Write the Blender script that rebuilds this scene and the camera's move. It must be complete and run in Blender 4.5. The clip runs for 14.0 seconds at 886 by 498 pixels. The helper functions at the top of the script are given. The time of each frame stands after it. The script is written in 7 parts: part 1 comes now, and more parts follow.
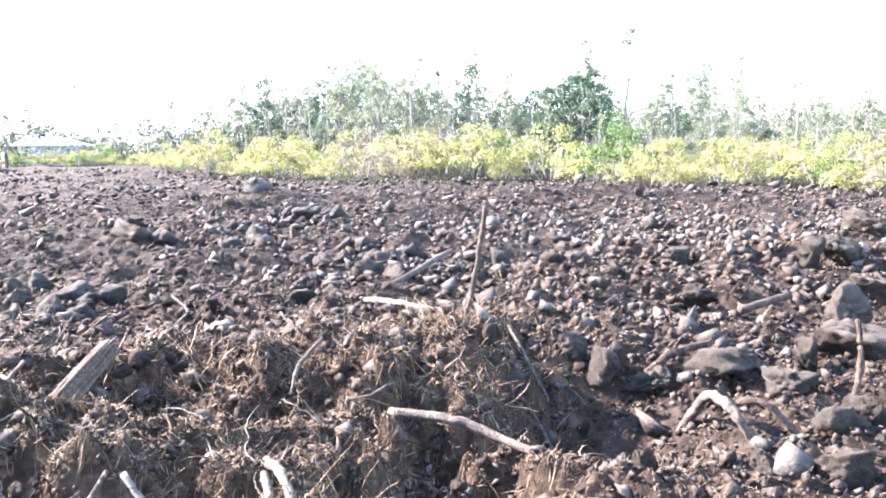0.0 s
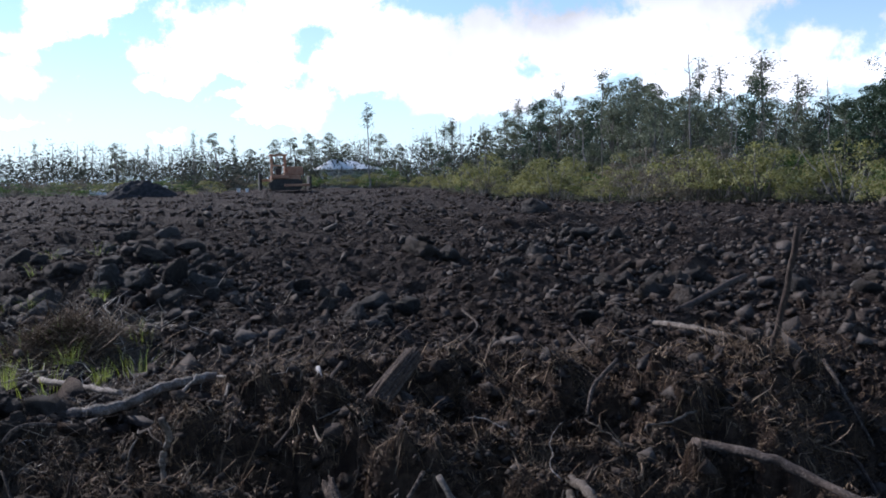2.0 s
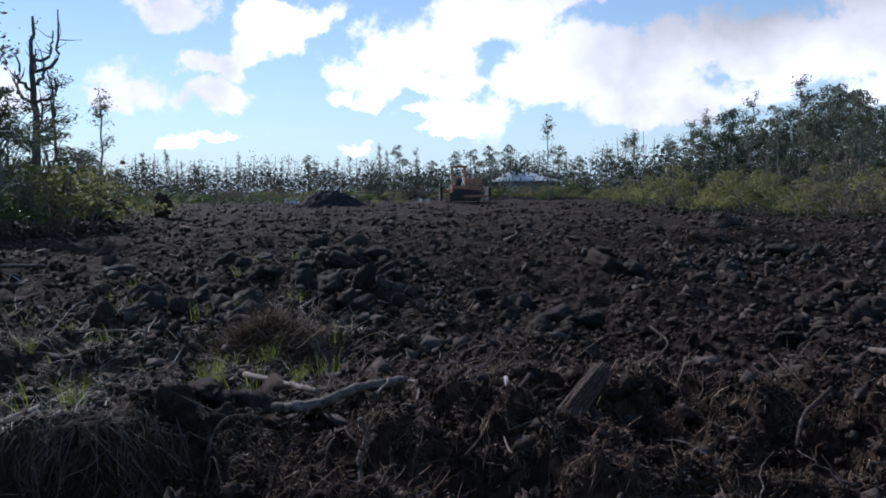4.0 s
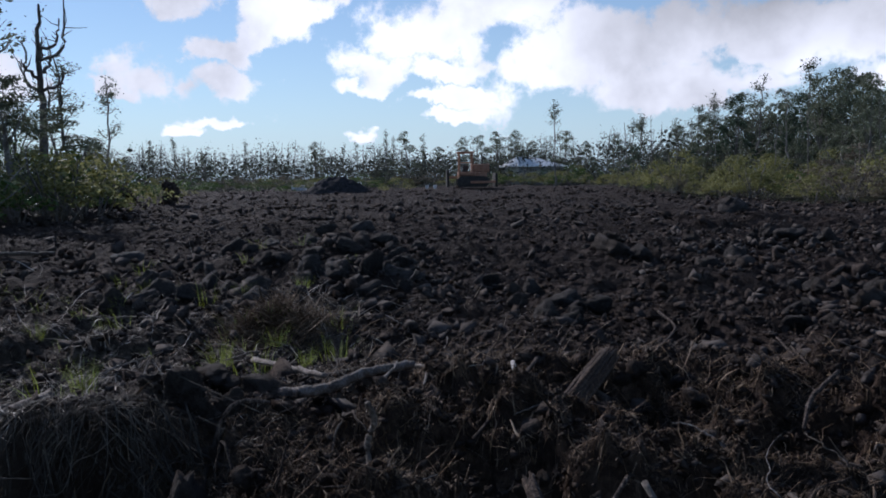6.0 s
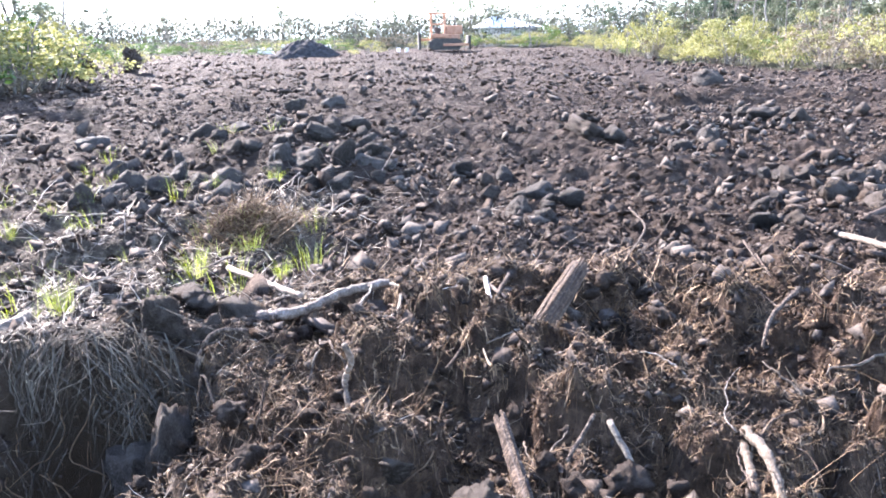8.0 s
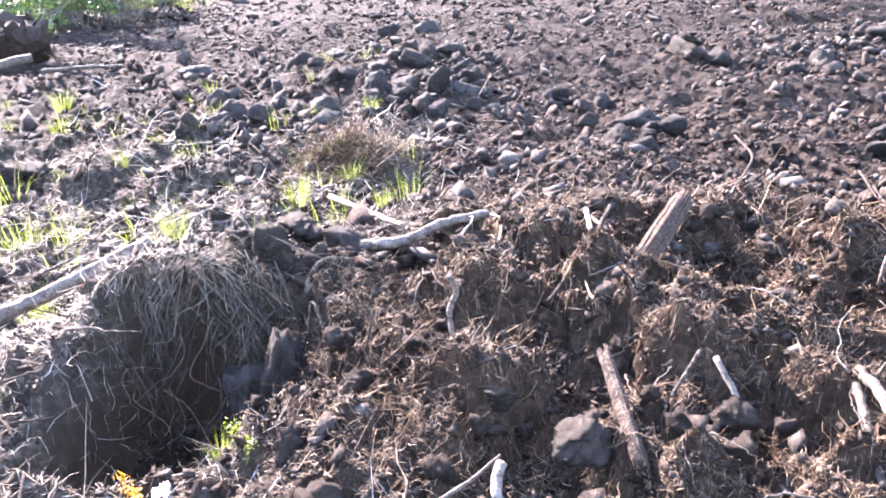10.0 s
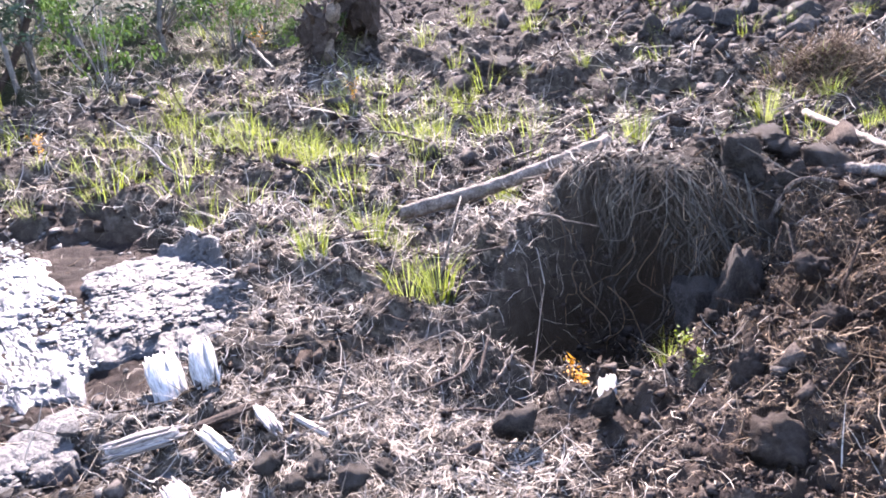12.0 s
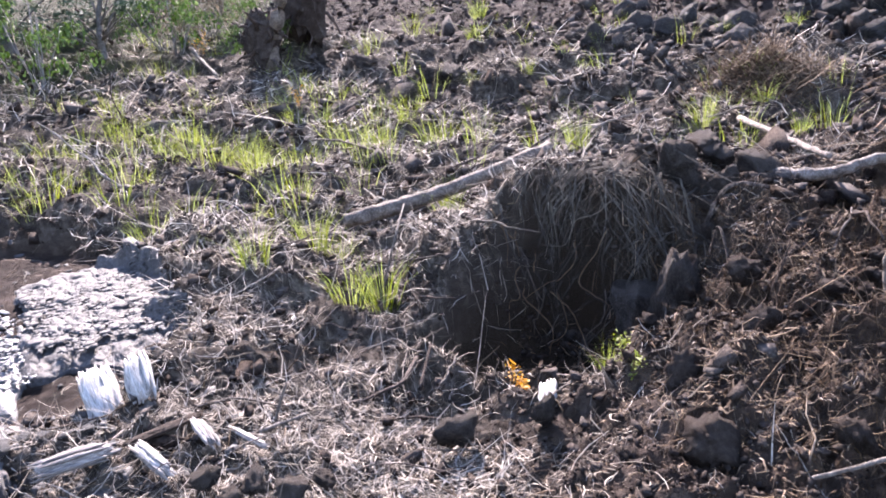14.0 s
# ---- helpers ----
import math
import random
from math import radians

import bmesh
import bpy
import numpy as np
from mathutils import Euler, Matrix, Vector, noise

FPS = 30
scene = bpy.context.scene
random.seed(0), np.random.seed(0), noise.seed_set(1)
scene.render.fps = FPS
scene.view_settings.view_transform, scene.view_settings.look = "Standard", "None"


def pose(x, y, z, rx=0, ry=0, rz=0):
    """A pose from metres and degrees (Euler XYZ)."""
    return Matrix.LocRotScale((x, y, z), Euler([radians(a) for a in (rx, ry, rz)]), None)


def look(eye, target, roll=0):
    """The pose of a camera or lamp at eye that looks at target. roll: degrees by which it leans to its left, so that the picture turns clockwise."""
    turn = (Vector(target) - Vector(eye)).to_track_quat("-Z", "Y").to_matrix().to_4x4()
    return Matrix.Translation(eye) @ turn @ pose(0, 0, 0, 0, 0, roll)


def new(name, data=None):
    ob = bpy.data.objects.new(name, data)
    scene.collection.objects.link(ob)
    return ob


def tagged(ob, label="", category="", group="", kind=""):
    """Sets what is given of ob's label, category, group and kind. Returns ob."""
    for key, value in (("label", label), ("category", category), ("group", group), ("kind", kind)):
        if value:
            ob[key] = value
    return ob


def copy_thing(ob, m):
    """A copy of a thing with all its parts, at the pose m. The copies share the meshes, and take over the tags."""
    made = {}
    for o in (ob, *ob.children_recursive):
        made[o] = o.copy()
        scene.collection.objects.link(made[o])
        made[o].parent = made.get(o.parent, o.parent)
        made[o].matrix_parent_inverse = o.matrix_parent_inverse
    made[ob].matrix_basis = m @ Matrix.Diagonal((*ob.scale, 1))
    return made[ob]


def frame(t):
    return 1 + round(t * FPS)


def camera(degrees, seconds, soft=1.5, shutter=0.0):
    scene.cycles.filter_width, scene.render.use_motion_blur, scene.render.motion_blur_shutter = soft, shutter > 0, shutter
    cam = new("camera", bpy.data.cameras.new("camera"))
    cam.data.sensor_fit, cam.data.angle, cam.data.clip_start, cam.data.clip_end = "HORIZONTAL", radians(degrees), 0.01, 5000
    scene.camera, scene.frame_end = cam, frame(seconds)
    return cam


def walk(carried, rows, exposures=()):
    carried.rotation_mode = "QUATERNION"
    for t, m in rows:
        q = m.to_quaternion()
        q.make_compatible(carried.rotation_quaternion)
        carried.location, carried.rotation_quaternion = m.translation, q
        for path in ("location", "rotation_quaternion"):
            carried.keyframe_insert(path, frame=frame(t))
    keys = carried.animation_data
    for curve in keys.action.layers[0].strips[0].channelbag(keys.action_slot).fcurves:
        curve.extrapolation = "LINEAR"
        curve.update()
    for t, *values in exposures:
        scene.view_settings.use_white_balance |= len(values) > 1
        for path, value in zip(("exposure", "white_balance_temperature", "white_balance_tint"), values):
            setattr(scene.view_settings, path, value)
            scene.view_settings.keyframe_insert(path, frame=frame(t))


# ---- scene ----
cam = camera(57.2, 14.0, soft=1.8)
PATH = [
    (0, (0.18, -0.126, 1.311), (4.561, 8.779, 0.086), -0.87),
    (0.5, (0.171, -0.171, 1.32), (4.612, 8.746, 0.44), -0.35),
    (1, (0.097, -0.161, 1.33), (3.714, 9.129, 0.552), -1.39),
    (1.5, (0.061, -0.095, 1.308), (2.269, 9.621, 0.454), -1.35),
    (2, (0.039, -0.044, 1.293), (1.323, 9.832, 0.393), -1.28),
    (2.5, (0.036, -0.016, 1.282), (0.434, 9.934, 0.371), -1.27),
    (3, (0.0, 0.0, 1.268), (0.0, 9.946, 0.226), -1.50),
    (3.5, (-0.021, -0.0, 1.28), (-0.458, 9.959, 0.494), -1.01),
    (4, (-0.042, 0.019, 1.279), (-0.908, 9.955, 0.562), -0.79),
    (4.2, (-0.051, 0.008, 1.287), (-1.109, 9.932, 0.647), -1.03),
    (6.3, (-0.032, 0.017, 1.264), (-0.981, 9.919, 0.236), -1.13),
    (6.5, (-0.024, 0.021, 1.257), (-1.124, 9.876, -0.035), -1.85),
    (7, (-0.052, 0.065, 1.458), (-0.607, 9.723, -1.076), 0.08),
    (7.2, (-0.037, 0.059, 1.515), (-0.672, 9.74, -0.905), -0.56),
    (9.3, (-0.034, 0.052, 1.598), (-0.682, 9.542, -1.486), -2.19),
    (9.5, (-0.055, 0.043, 1.606), (-0.814, 9.495, -1.571), -2.32),
    (10, (-0.09, 0.04, 1.598), (-1.818, 9.295, -1.772), -2.79),
    (10.5, (-0.152, 0.05, 1.586), (-3.777, 8.661, -1.979), -4.45),
    (11, (-0.177, 0.04, 1.59), (-4.481, 8.314, -2.017), -5.10),
    (11.5, (-0.219, 0.034, 1.565), (-5.165, 7.856, -2.224), -5.27),
    (12, (-0.296, 0.039, 1.545), (-6.433, 6.845, -2.458), -6.02),
    (12.5, (-0.357, 0.016, 1.534), (-7.877, 5.298, -2.41), -6.06),
    (13, (-0.358, 0.007, 1.532), (-8.293, 4.733, -2.302), -6.32),
    (13.5, (-0.318, 0.035, 1.533), (-7.405, 5.902, -2.386), -5.23),
    (14, (-0.262, 0.066, 1.544), (-5.95, 7.264, -2.436), -5.28),
]
EXPOSURES = [
    (0, 3.85, 6500, 18), (0.5, 3.05, 6500, 17), (1, 2.0, 6300, 12), (1.5, 1.1, 6000, 12), (2, 0.3, 5850, 16), (3, 0, 5800, 17), (4.2, -0.2, 5750, 18), (6.5, -0.45, 5800, 17),
    (7.0, 1.05, 6000, 25), (7.2, 1.8, 6300, 18), (9.3, 3.75, 6450, 29), (10.5, 3.65, 6500, 29), (11.2, 3.2, 6500, 29), (12, 2.9, 6500, 29), (12.5, 2.6, 6550, 28), (13.2, 2.55, 6550, 28), (14, 2.5, 6500, 28),
]
walk(cam, [(t, look(eye, target, roll)) for t, eye, target, roll in PATH], EXPOSURES)

# ---- sky, clouds and sun ----
SUN_AZ, SUN_EL = -43.0, 29.0  # degrees from +y, to the right
world = bpy.data.worlds.new("world")
scene.world = world
world.use_nodes = True
wn, wl = world.node_tree.nodes, world.node_tree.links
wn.clear()


def wmath(op, a, b=None, c=None):
    n = wn.new("ShaderNodeMath")
    n.operation = op
    for i, v in enumerate((a, b, c)):
        if v is None:
            continue
        if isinstance(v, (int, float)):
            n.inputs[i].default_value = v
        else:
            wl.new(v, n.inputs[i])
    return n.outputs[0]


sky = wn.new("ShaderNodeTexSky")
sky.sky_type = "NISHITA"
sky.sun_disc = False
sky.sun_elevation, sky.sun_rotation = radians(SUN_EL), radians(SUN_AZ)
sky.air_density, sky.dust_density, sky.ozone_density = 1.0, 0.0, 1.2
bg_sky = wn.new("ShaderNodeBackground")
bg_sky.inputs["Strength"].default_value = 0.125
wl.new(sky.outputs[0], bg_sky.inputs["Color"])

coord = wn.new("ShaderNodeTexCoord")
sep = wn.new("ShaderNodeSeparateXYZ")
wl.new(coord.outputs["Generated"], sep.inputs[0])
billow = wn.new("ShaderNodeTexNoise")
billow.inputs["Scale"].default_value, billow.inputs["Detail"].default_value, billow.inputs["Roughness"].default_value = 10.0, 12.0, 0.66
wl.new(coord.outputs["Generated"], billow.inputs["Vector"])
billow2 = wn.new("ShaderNodeTexNoise")
billow2.inputs["Scale"].default_value, billow2.inputs["Detail"].default_value = 5.0, 3.0
wl.new(coord.outputs["Generated"], billow2.inputs["Vector"])
warp = wn.new("ShaderNodeTexNoise")
warp.inputs["Scale"].default_value, warp.inputs["Detail"].default_value, warp.inputs["Roughness"].default_value = 13.0, 7.0, 0.6
wl.new(coord.outputs["Generated"], warp.inputs["Vector"])
warped = wn.new("ShaderNodeSeparateColor")
wl.new(warp.outputs["Color"], warped.inputs[0])
az = wmath("MULTIPLY", wmath("ARCTAN2", sep.outputs[0], sep.outputs[1]), 180 / math.pi)
el = wmath("MULTIPLY", wmath("ARCSINE", sep.outputs[2]), 180 / math.pi)
# cumulus: azimuth, height, half width, half height in degrees
CLOUDS = [
    (-25.8, 7.1, 3.1, 2.0), (-27.1, 6.4, 2.1, 1.1), (-20.0, 6.5, 2.1, 1.0), (-16.1, 10.7, 2.6, 2.0), (-14.2, 11.6, 2.2, 1.6), (-18.0, 9.5, 1.9, 1.1),
    (-20.3, 8.6, 1.8, 0.9), (-23.0, 11.7, 2.7, 1.7), (-10.5, 7.4, 3.9, 1.9), (-6.9, 9.6, 4.4, 2.8), (-2.2, 11.4, 5.3, 2.7), (0.9, 12.1, 2.9, 2.3),
    (-5.4, 7.3, 2.5, 1.2), (-12.0, 6.2, 2.9, 0.9), (2.1, 7.2, 4.3, 2.1), (5.9, 8.2, 5.1, 2.8), (11.1, 8.3, 4.9, 2.7), (15.7, 8.4, 5.0, 2.6),
    (19.7, 8.8, 4.3, 3.0), (22.5, 9.5, 3.7, 2.9), (12.9, 5.6, 5.2, 1.4), (-5.8, 5.2, 3.0, 0.7), (-4.0, 5.8, 2.0, 0.6), (-4.2, 4.0, 1.5, 0.6),
    (-19.9, 3.7, 1.9, 0.5), (-22.3, 3.0, 1.1, 0.5), (-10.8, 2.9, 1.1, 0.5),
    (17.6, 8.6, 6.5, 3.2), (24.5, 11.5, 6.0, 4.0), (31.0, 6.0, 8.0, 2.6), (42.0, 9.0, 5.0, 2.2), (50.0, 8.0, 6.0, 2.4), (11.0, 5.5, 6.0, 2.0), (8.0, 14.0, 6.0, 2.0),
    (-33.5, 6.0, 3.2, 2.2), (-40.0, 10.0, 4.0, 3.0), (36.0, 13.0, 5.0, 2.4),
]
az = wmath("ADD", az, wmath("MULTIPLY", wmath("SUBTRACT", warped.outputs[0], 0.5), 9.0))
puffed = wmath("ADD", el, wmath("MULTIPLY", wmath("SUBTRACT", warped.outputs[1], 0.5), 5.0))
field = None
for a, e, ra, re in CLOUDS:
    dx = wmath("DIVIDE", wmath("SUBTRACT", az, a), ra)
    dy = wmath("DIVIDE", wmath("SUBTRACT", puffed, e), re)
    # flatter undersides
    dy = wmath("MULTIPLY", dy, wmath("MULTIPLY_ADD", wmath("LESS_THAN", dy, 0.0), 0.5, 1.0))
    d = wmath("EXPONENT", wmath("MULTIPLY", wmath("ADD", wmath("MULTIPLY", dx, dx), wmath("MULTIPLY", dy, dy)), -0.78))
    field = d if field is None else wmath("MAXIMUM", field, d)
# broken cloud over the rest of the sky
cover = wn.new("ShaderNodeTexNoise")
cover.inputs["Scale"].default_value, cover.inputs["Detail"].default_value = 2.6, 4.0
wl.new(coord.outputs["Generated"], cover.inputs["Vector"])
aside = wmath("MAXIMUM", wmath("MULTIPLY", wmath("SUBTRACT", el, 15.0), 0.12), wmath("MULTIPLY", wmath("SUBTRACT", wmath("ABSOLUTE", az), 52.0), 0.06))
aside = wmath("MINIMUM", wmath("MAXIMUM", aside, 0.0), 1.0)
field = wmath("MAXIMUM", field, wmath("MULTIPLY", aside, wmath("MULTIPLY", wmath("SUBTRACT", cover.outputs[0], 0.55), 2.6)))
rough = wmath("ADD", wmath("MULTIPLY", wmath("SUBTRACT", billow.outputs[0], 0.5), 2.0), wmath("MULTIPLY", wmath("SUBTRACT", billow2.outputs[0], 0.5), 0.7))
density = wmath("ADD", field, rough)
ramp = wn.new("ShaderNodeMapRange")
ramp.interpolation_type = "SMOOTHSTEP"
ramp.inputs["From Min"].default_value, ramp.inputs["From Max"].default_value = 0.36, 0.72
wl.new(density, ramp.inputs["Value"])
bg_cloud = wn.new("ShaderNodeBackground")
# grey and white parts of the clouds
shade = wn.new("ShaderNodeTexNoise")
shade.inputs["Scale"].default_value, shade.inputs["Detail"].default_value, shade.inputs["Roughness"].default_value = 6.5, 7.0, 0.55
wl.new(coord.outputs["Generated"], shade.inputs["Vector"])
tone = wn.new("ShaderNodeMapRange")
tone.inputs["From Min"].default_value, tone.inputs["From Max"].default_value = 0.36, 0.6
tone.inputs["To Min"].default_value, tone.inputs["To Max"].default_value = 0.92, 1.5
wl.new(shade.outputs[0], tone.inputs["Value"])
bg_cloud.inputs["Color"].default_value = (0.97, 0.98, 1.0, 1)
grey = wmath("MULTIPLY", wmath("MINIMUM", wmath("MAXIMUM", wmath("MULTIPLY", wmath("SUBTRACT", el, 6.5), 0.17), 0.0), 1.0), wmath("MINIMUM", wmath("MAXIMUM", wmath("MULTIPLY", wmath("SUBTRACT", az, 1.0), 0.09), 0.0), 1.0))
wl.new(wmath("MULTIPLY", tone.outputs[0], wmath("MULTIPLY_ADD", grey, -0.6, 1.0)), bg_cloud.inputs["Strength"])
wmix = wn.new("ShaderNodeMixShader")
wl.new(ramp.outputs[0], wmix.inputs[0])
wl.new(bg_sky.outputs[0], wmix.inputs[1])
wl.new(bg_cloud.outputs[0], wmix.inputs[2])
# pale haze low over the horizon
bg_haze = wn.new("ShaderNodeBackground")
bg_haze.inputs["Color"].default_value, bg_haze.inputs["Strength"].default_value = (0.52, 0.79, 1.0, 1), 0.9
hmix = wn.new("ShaderNodeMixShader")
wl.new(wmath("MULTIPLY", wmath("EXPONENT", wmath("MULTIPLY", wmath("MAXIMUM", el, 0.0), -0.16)), 0.85), hmix.inputs[0])
wl.new(bg_sky.outputs[0], hmix.inputs[1])
wl.new(bg_haze.outputs[0], hmix.inputs[2])
wl.new(hmix.outputs[0], wmix.inputs[1])
wout = wn.new("ShaderNodeOutputWorld")
wl.new(wmix.outputs[0], wout.inputs["Surface"])

sun = new("sun", bpy.data.lights.new("sun", "SUN"))
sun.data.energy, sun.data.angle, sun.data.color = 5.0, radians(0.53), (1.0, 0.95, 0.88)
sun_dir = Vector((math.sin(radians(SUN_AZ)) * math.cos(radians(SUN_EL)), math.cos(radians(SUN_AZ)) * math.cos(radians(SUN_EL)), math.sin(radians(SUN_EL))))
sun.matrix_world = look(tuple(sun_dir * 50), (0, 0, 0))


# ---- materials ----
def material(name, colors, scale=8.0, rough=0.9, bump=0.3, fine=60.0, vary=0.0, island=False, translucent=0.0, spec=0.3, metal=0.0, stretch=None, distance=0.02, dust=0.0):
    """A grainy surface: a ramp of base colours over two scales of noise, and relief; vary: spread of value from piece to piece; dust: soil dust settled on upward faces."""
    m = bpy.data.materials.new(name)
    m.use_nodes = True
    nt = m.node_tree
    n, l = nt.nodes, nt.links
    bsdf = n["Principled BSDF"]
    tc = n.new("ShaderNodeTexCoord")
    vec = tc.outputs["Object"]
    if stretch:
        mp = n.new("ShaderNodeMapping")
        mp.inputs["Scale"].default_value = stretch
        l.new(vec, mp.inputs["Vector"])
        vec = mp.outputs[0]
    n1, n2 = n.new("ShaderNodeTexNoise"), n.new("ShaderNodeTexNoise")
    for node, s, d in ((n1, scale, 6), (n2, fine, 4)):
        node.inputs["Scale"].default_value, node.inputs["Detail"].default_value = s, d
        node.inputs["Roughness"].default_value = 0.65
        l.new(vec, node.inputs["Vector"])
    mixn = n.new("ShaderNodeMath")
    mixn.operation = "MULTIPLY_ADD"
    l.new(n2.outputs[0], mixn.inputs[0])
    mixn.inputs[1].default_value = 0.5
    half = n.new("ShaderNodeMath")
    half.operation = "MULTIPLY"
    half.inputs[1].default_value = 0.5
    l.new(n1.outputs[0], half.inputs[0])
    l.new(half.outputs[0], mixn.inputs[2])
    ramp = n.new("ShaderNodeValToRGB")
    while len(ramp.color_ramp.elements) < len(colors):
        ramp.color_ramp.elements.new(0.5)
    for i, c in enumerate(colors):
        ramp.color_ramp.elements[i].position = 0.34 + 0.32 * i / max(1, len(colors) - 1)
        ramp.color_ramp.elements[i].color = (*c, 1)
    l.new(mixn.outputs[0], ramp.inputs[0])
    col = ramp.outputs[0]
    if vary:
        src = n.new("ShaderNodeNewGeometry").outputs["Random Per Island"] if island else n.new("ShaderNodeObjectInfo").outputs["Random"]
        mr = n.new("ShaderNodeMapRange")
        mr.inputs["To Min"].default_value, mr.inputs["To Max"].default_value = 1 - vary, 1 + vary
        l.new(src, mr.inputs["Value"])
        hsv = n.new("ShaderNodeHueSaturation")
        l.new(mr.outputs[0], hsv.inputs["Value"])
        sat = n.new("ShaderNodeMapRange")
        sat.inputs["To Min"].default_value, sat.inputs["To Max"].default_value = 1.2, 0.8
        l.new(src, sat.inputs["Value"])
        l.new(sat.outputs[0], hsv.inputs["Saturation"])
        l.new(col, hsv.inputs["Color"])
        col = hsv.outputs[0]
    if dust:
        geo, up = n.new("ShaderNodeNewGeometry"), n.new("ShaderNodeSeparateXYZ")
        l.new(geo.outputs["Normal"], up.inputs[0])
        lie = n.new("ShaderNodeMath")
        lie.operation = "MULTIPLY_ADD"
        l.new(n2.outputs[0], lie.inputs[0])
        lie.inputs[1].default_value = 1.1
        l.new(up.outputs[2], lie.inputs[2])
        fall = n.new("ShaderNodeMapRange")
        fall.inputs["From Min"].default_value, fall.inputs["From Max"].default_value, fall.inputs["To Max"].default_value = 0.7, 1.5, dust
        l.new(lie.outputs[0], fall.inputs["Value"])
        dusty = n.new("ShaderNodeMix")
        dusty.data_type = "RGBA"
        l.new(fall.outputs[0], dusty.inputs[0])
        l.new(col, dusty.inputs[6])
        dusty.inputs[7].default_value = (0.125, 0.103, 0.087, 1)
        col = dusty.outputs[2]
    l.new(col, bsdf.inputs["Base Color"])
    bsdf.inputs["Roughness"].default_value, bsdf.inputs["Metallic"].default_value = rough, metal
    bsdf.inputs["Specular IOR Level"].default_value = spec
    if bump:
        b = n.new("ShaderNodeBump")
        b.inputs["Strength"].default_value, b.inputs["Distance"].default_value = bump, distance
        l.new(mixn.outputs[0], b.inputs["Height"])
        l.new(b.outputs[0], bsdf.inputs["Normal"])
    if translucent:
        tr, mx = n.new("ShaderNodeBsdfTranslucent"), n.new("ShaderNodeMixShader")
        l.new(col, tr.inputs["Color"])
        mx.inputs[0].default_value = translucent
        l.new(bsdf.outputs[0], mx.inputs[1])
        l.new(tr.outputs[0], mx.inputs[2])
        l.new(mx.outputs[0], n["Material Output"].inputs["Surface"])
    return m


ROCK = material("lava_rock", [(0.0165, 0.0135, 0.012), (0.041, 0.036, 0.033), (0.1, 0.09, 0.084)], 7, 0.9, 1.0, 60, 0.35, spec=0.18, distance=0.09, dust=0.5)
ROCK_PALE = material("pale_lava_rock", [(0.03, 0.026, 0.024), (0.066, 0.06, 0.057), (0.14, 0.131, 0.126)], 9, 0.88, 1.0, 60, 0.25, spec=0.2, distance=0.09, dust=0.3)
ROCK_DIRTY = material("soil_stained_rock", [(0.0225, 0.01688, 0.01375), (0.05625, 0.04625, 0.04), (0.1313, 0.1137, 0.1013)], 5, 0.95, 1.0, 50, 0.35, spec=0.12, distance=0.1, dust=0.65)
PALE_RUBBLE = material("pale_dusty_rubble", [(0.036, 0.031, 0.028), (0.085, 0.076, 0.07), (0.16, 0.147, 0.138)], 9, 0.92, 0.9, 70, 0.25, island=True, spec=0.18, dust=0.4)
RUBBLE = material("lava_rubble", [(0.0145, 0.0112, 0.0098), (0.037, 0.03, 0.0264), (0.085, 0.072, 0.064)], 9, 0.92, 0.9, 70, 0.4, island=True, spec=0.15, dust=0.55)
CLOD = material("soil_clod", [(0.015, 0.0108, 0.009), (0.044, 0.0325, 0.0265), (0.095, 0.073, 0.061)], 12, 0.97, 1.0, 90, 0.3, island=True, spec=0.08, distance=0.03, dust=0.3)
FIBRE = material("root_fibre", [(0.044, 0.0275, 0.0155), (0.118, 0.075, 0.043), (0.285, 0.2, 0.122)], 3, 0.75, 0.0, 40, 0.75, island=True, translucent=0.1, spec=0.25)
STRAW = material("dead_straw", [(0.15, 0.118, 0.092), (0.3, 0.252, 0.2), (0.5, 0.435, 0.36)], 3, 0.7, 0.0, 40, 0.7, island=True, translucent=0.25, spec=0.35)
# dirty straw, its colour also darkened for the shade of the hole
SHADED_DIRTY_STRAW = material("shaded_dirty_grass", [(0.022, 0.018, 0.014), (0.055, 0.046, 0.036), (0.135, 0.117, 0.094)], 3, 0.9, 0.0, 40, 0.6, island=True, spec=0.2)
GRASS = material("green_grass", [(0.11, 0.15, 0.025), (0.2, 0.24, 0.04), (0.32, 0.34, 0.07)], 3, 0.5, 0.0, 30, 0.5, island=True, translucent=0.45, spec=0.4)
BARK_STRIP = material("flaking_bark", [(0.014, 0.01, 0.0075), (0.052, 0.036, 0.027), (0.15, 0.108, 0.08)], 34, 0.95, 1.0, 120, 0.15, spec=0.15, stretch=(0.6, 1, 1), distance=0.012)
BARK = material("brown_bark", [(0.012, 0.009, 0.0075), (0.048, 0.034, 0.027), (0.18, 0.135, 0.105)], 30, 0.95, 1.0, 120, 0.2, spec=0.2, stretch=(1, 1, 0.25))
BLEACHED = material("bleached_wood", [(0.112, 0.1, 0.088), (0.32, 0.296, 0.272), (0.496, 0.472, 0.44)], 60, 0.75, 1.0, 260, 0.2, spec=0.3, stretch=(0.08, 1, 1), distance=0.01)
GREYWOOD = material("grey_split_wood", [(0.07, 0.06, 0.054), (0.2, 0.178, 0.165), (0.4, 0.37, 0.345)], 55, 0.8, 1.0, 240, 0.25, spec=0.3, stretch=(0.08, 1, 1), distance=0.01)
PALEWOOD = material("weathered_wood", [(0.03, 0.023, 0.018), (0.095, 0.075, 0.06), (0.21, 0.175, 0.148)], 16, 0.8, 0.9, 90, 0.25, spec=0.25)
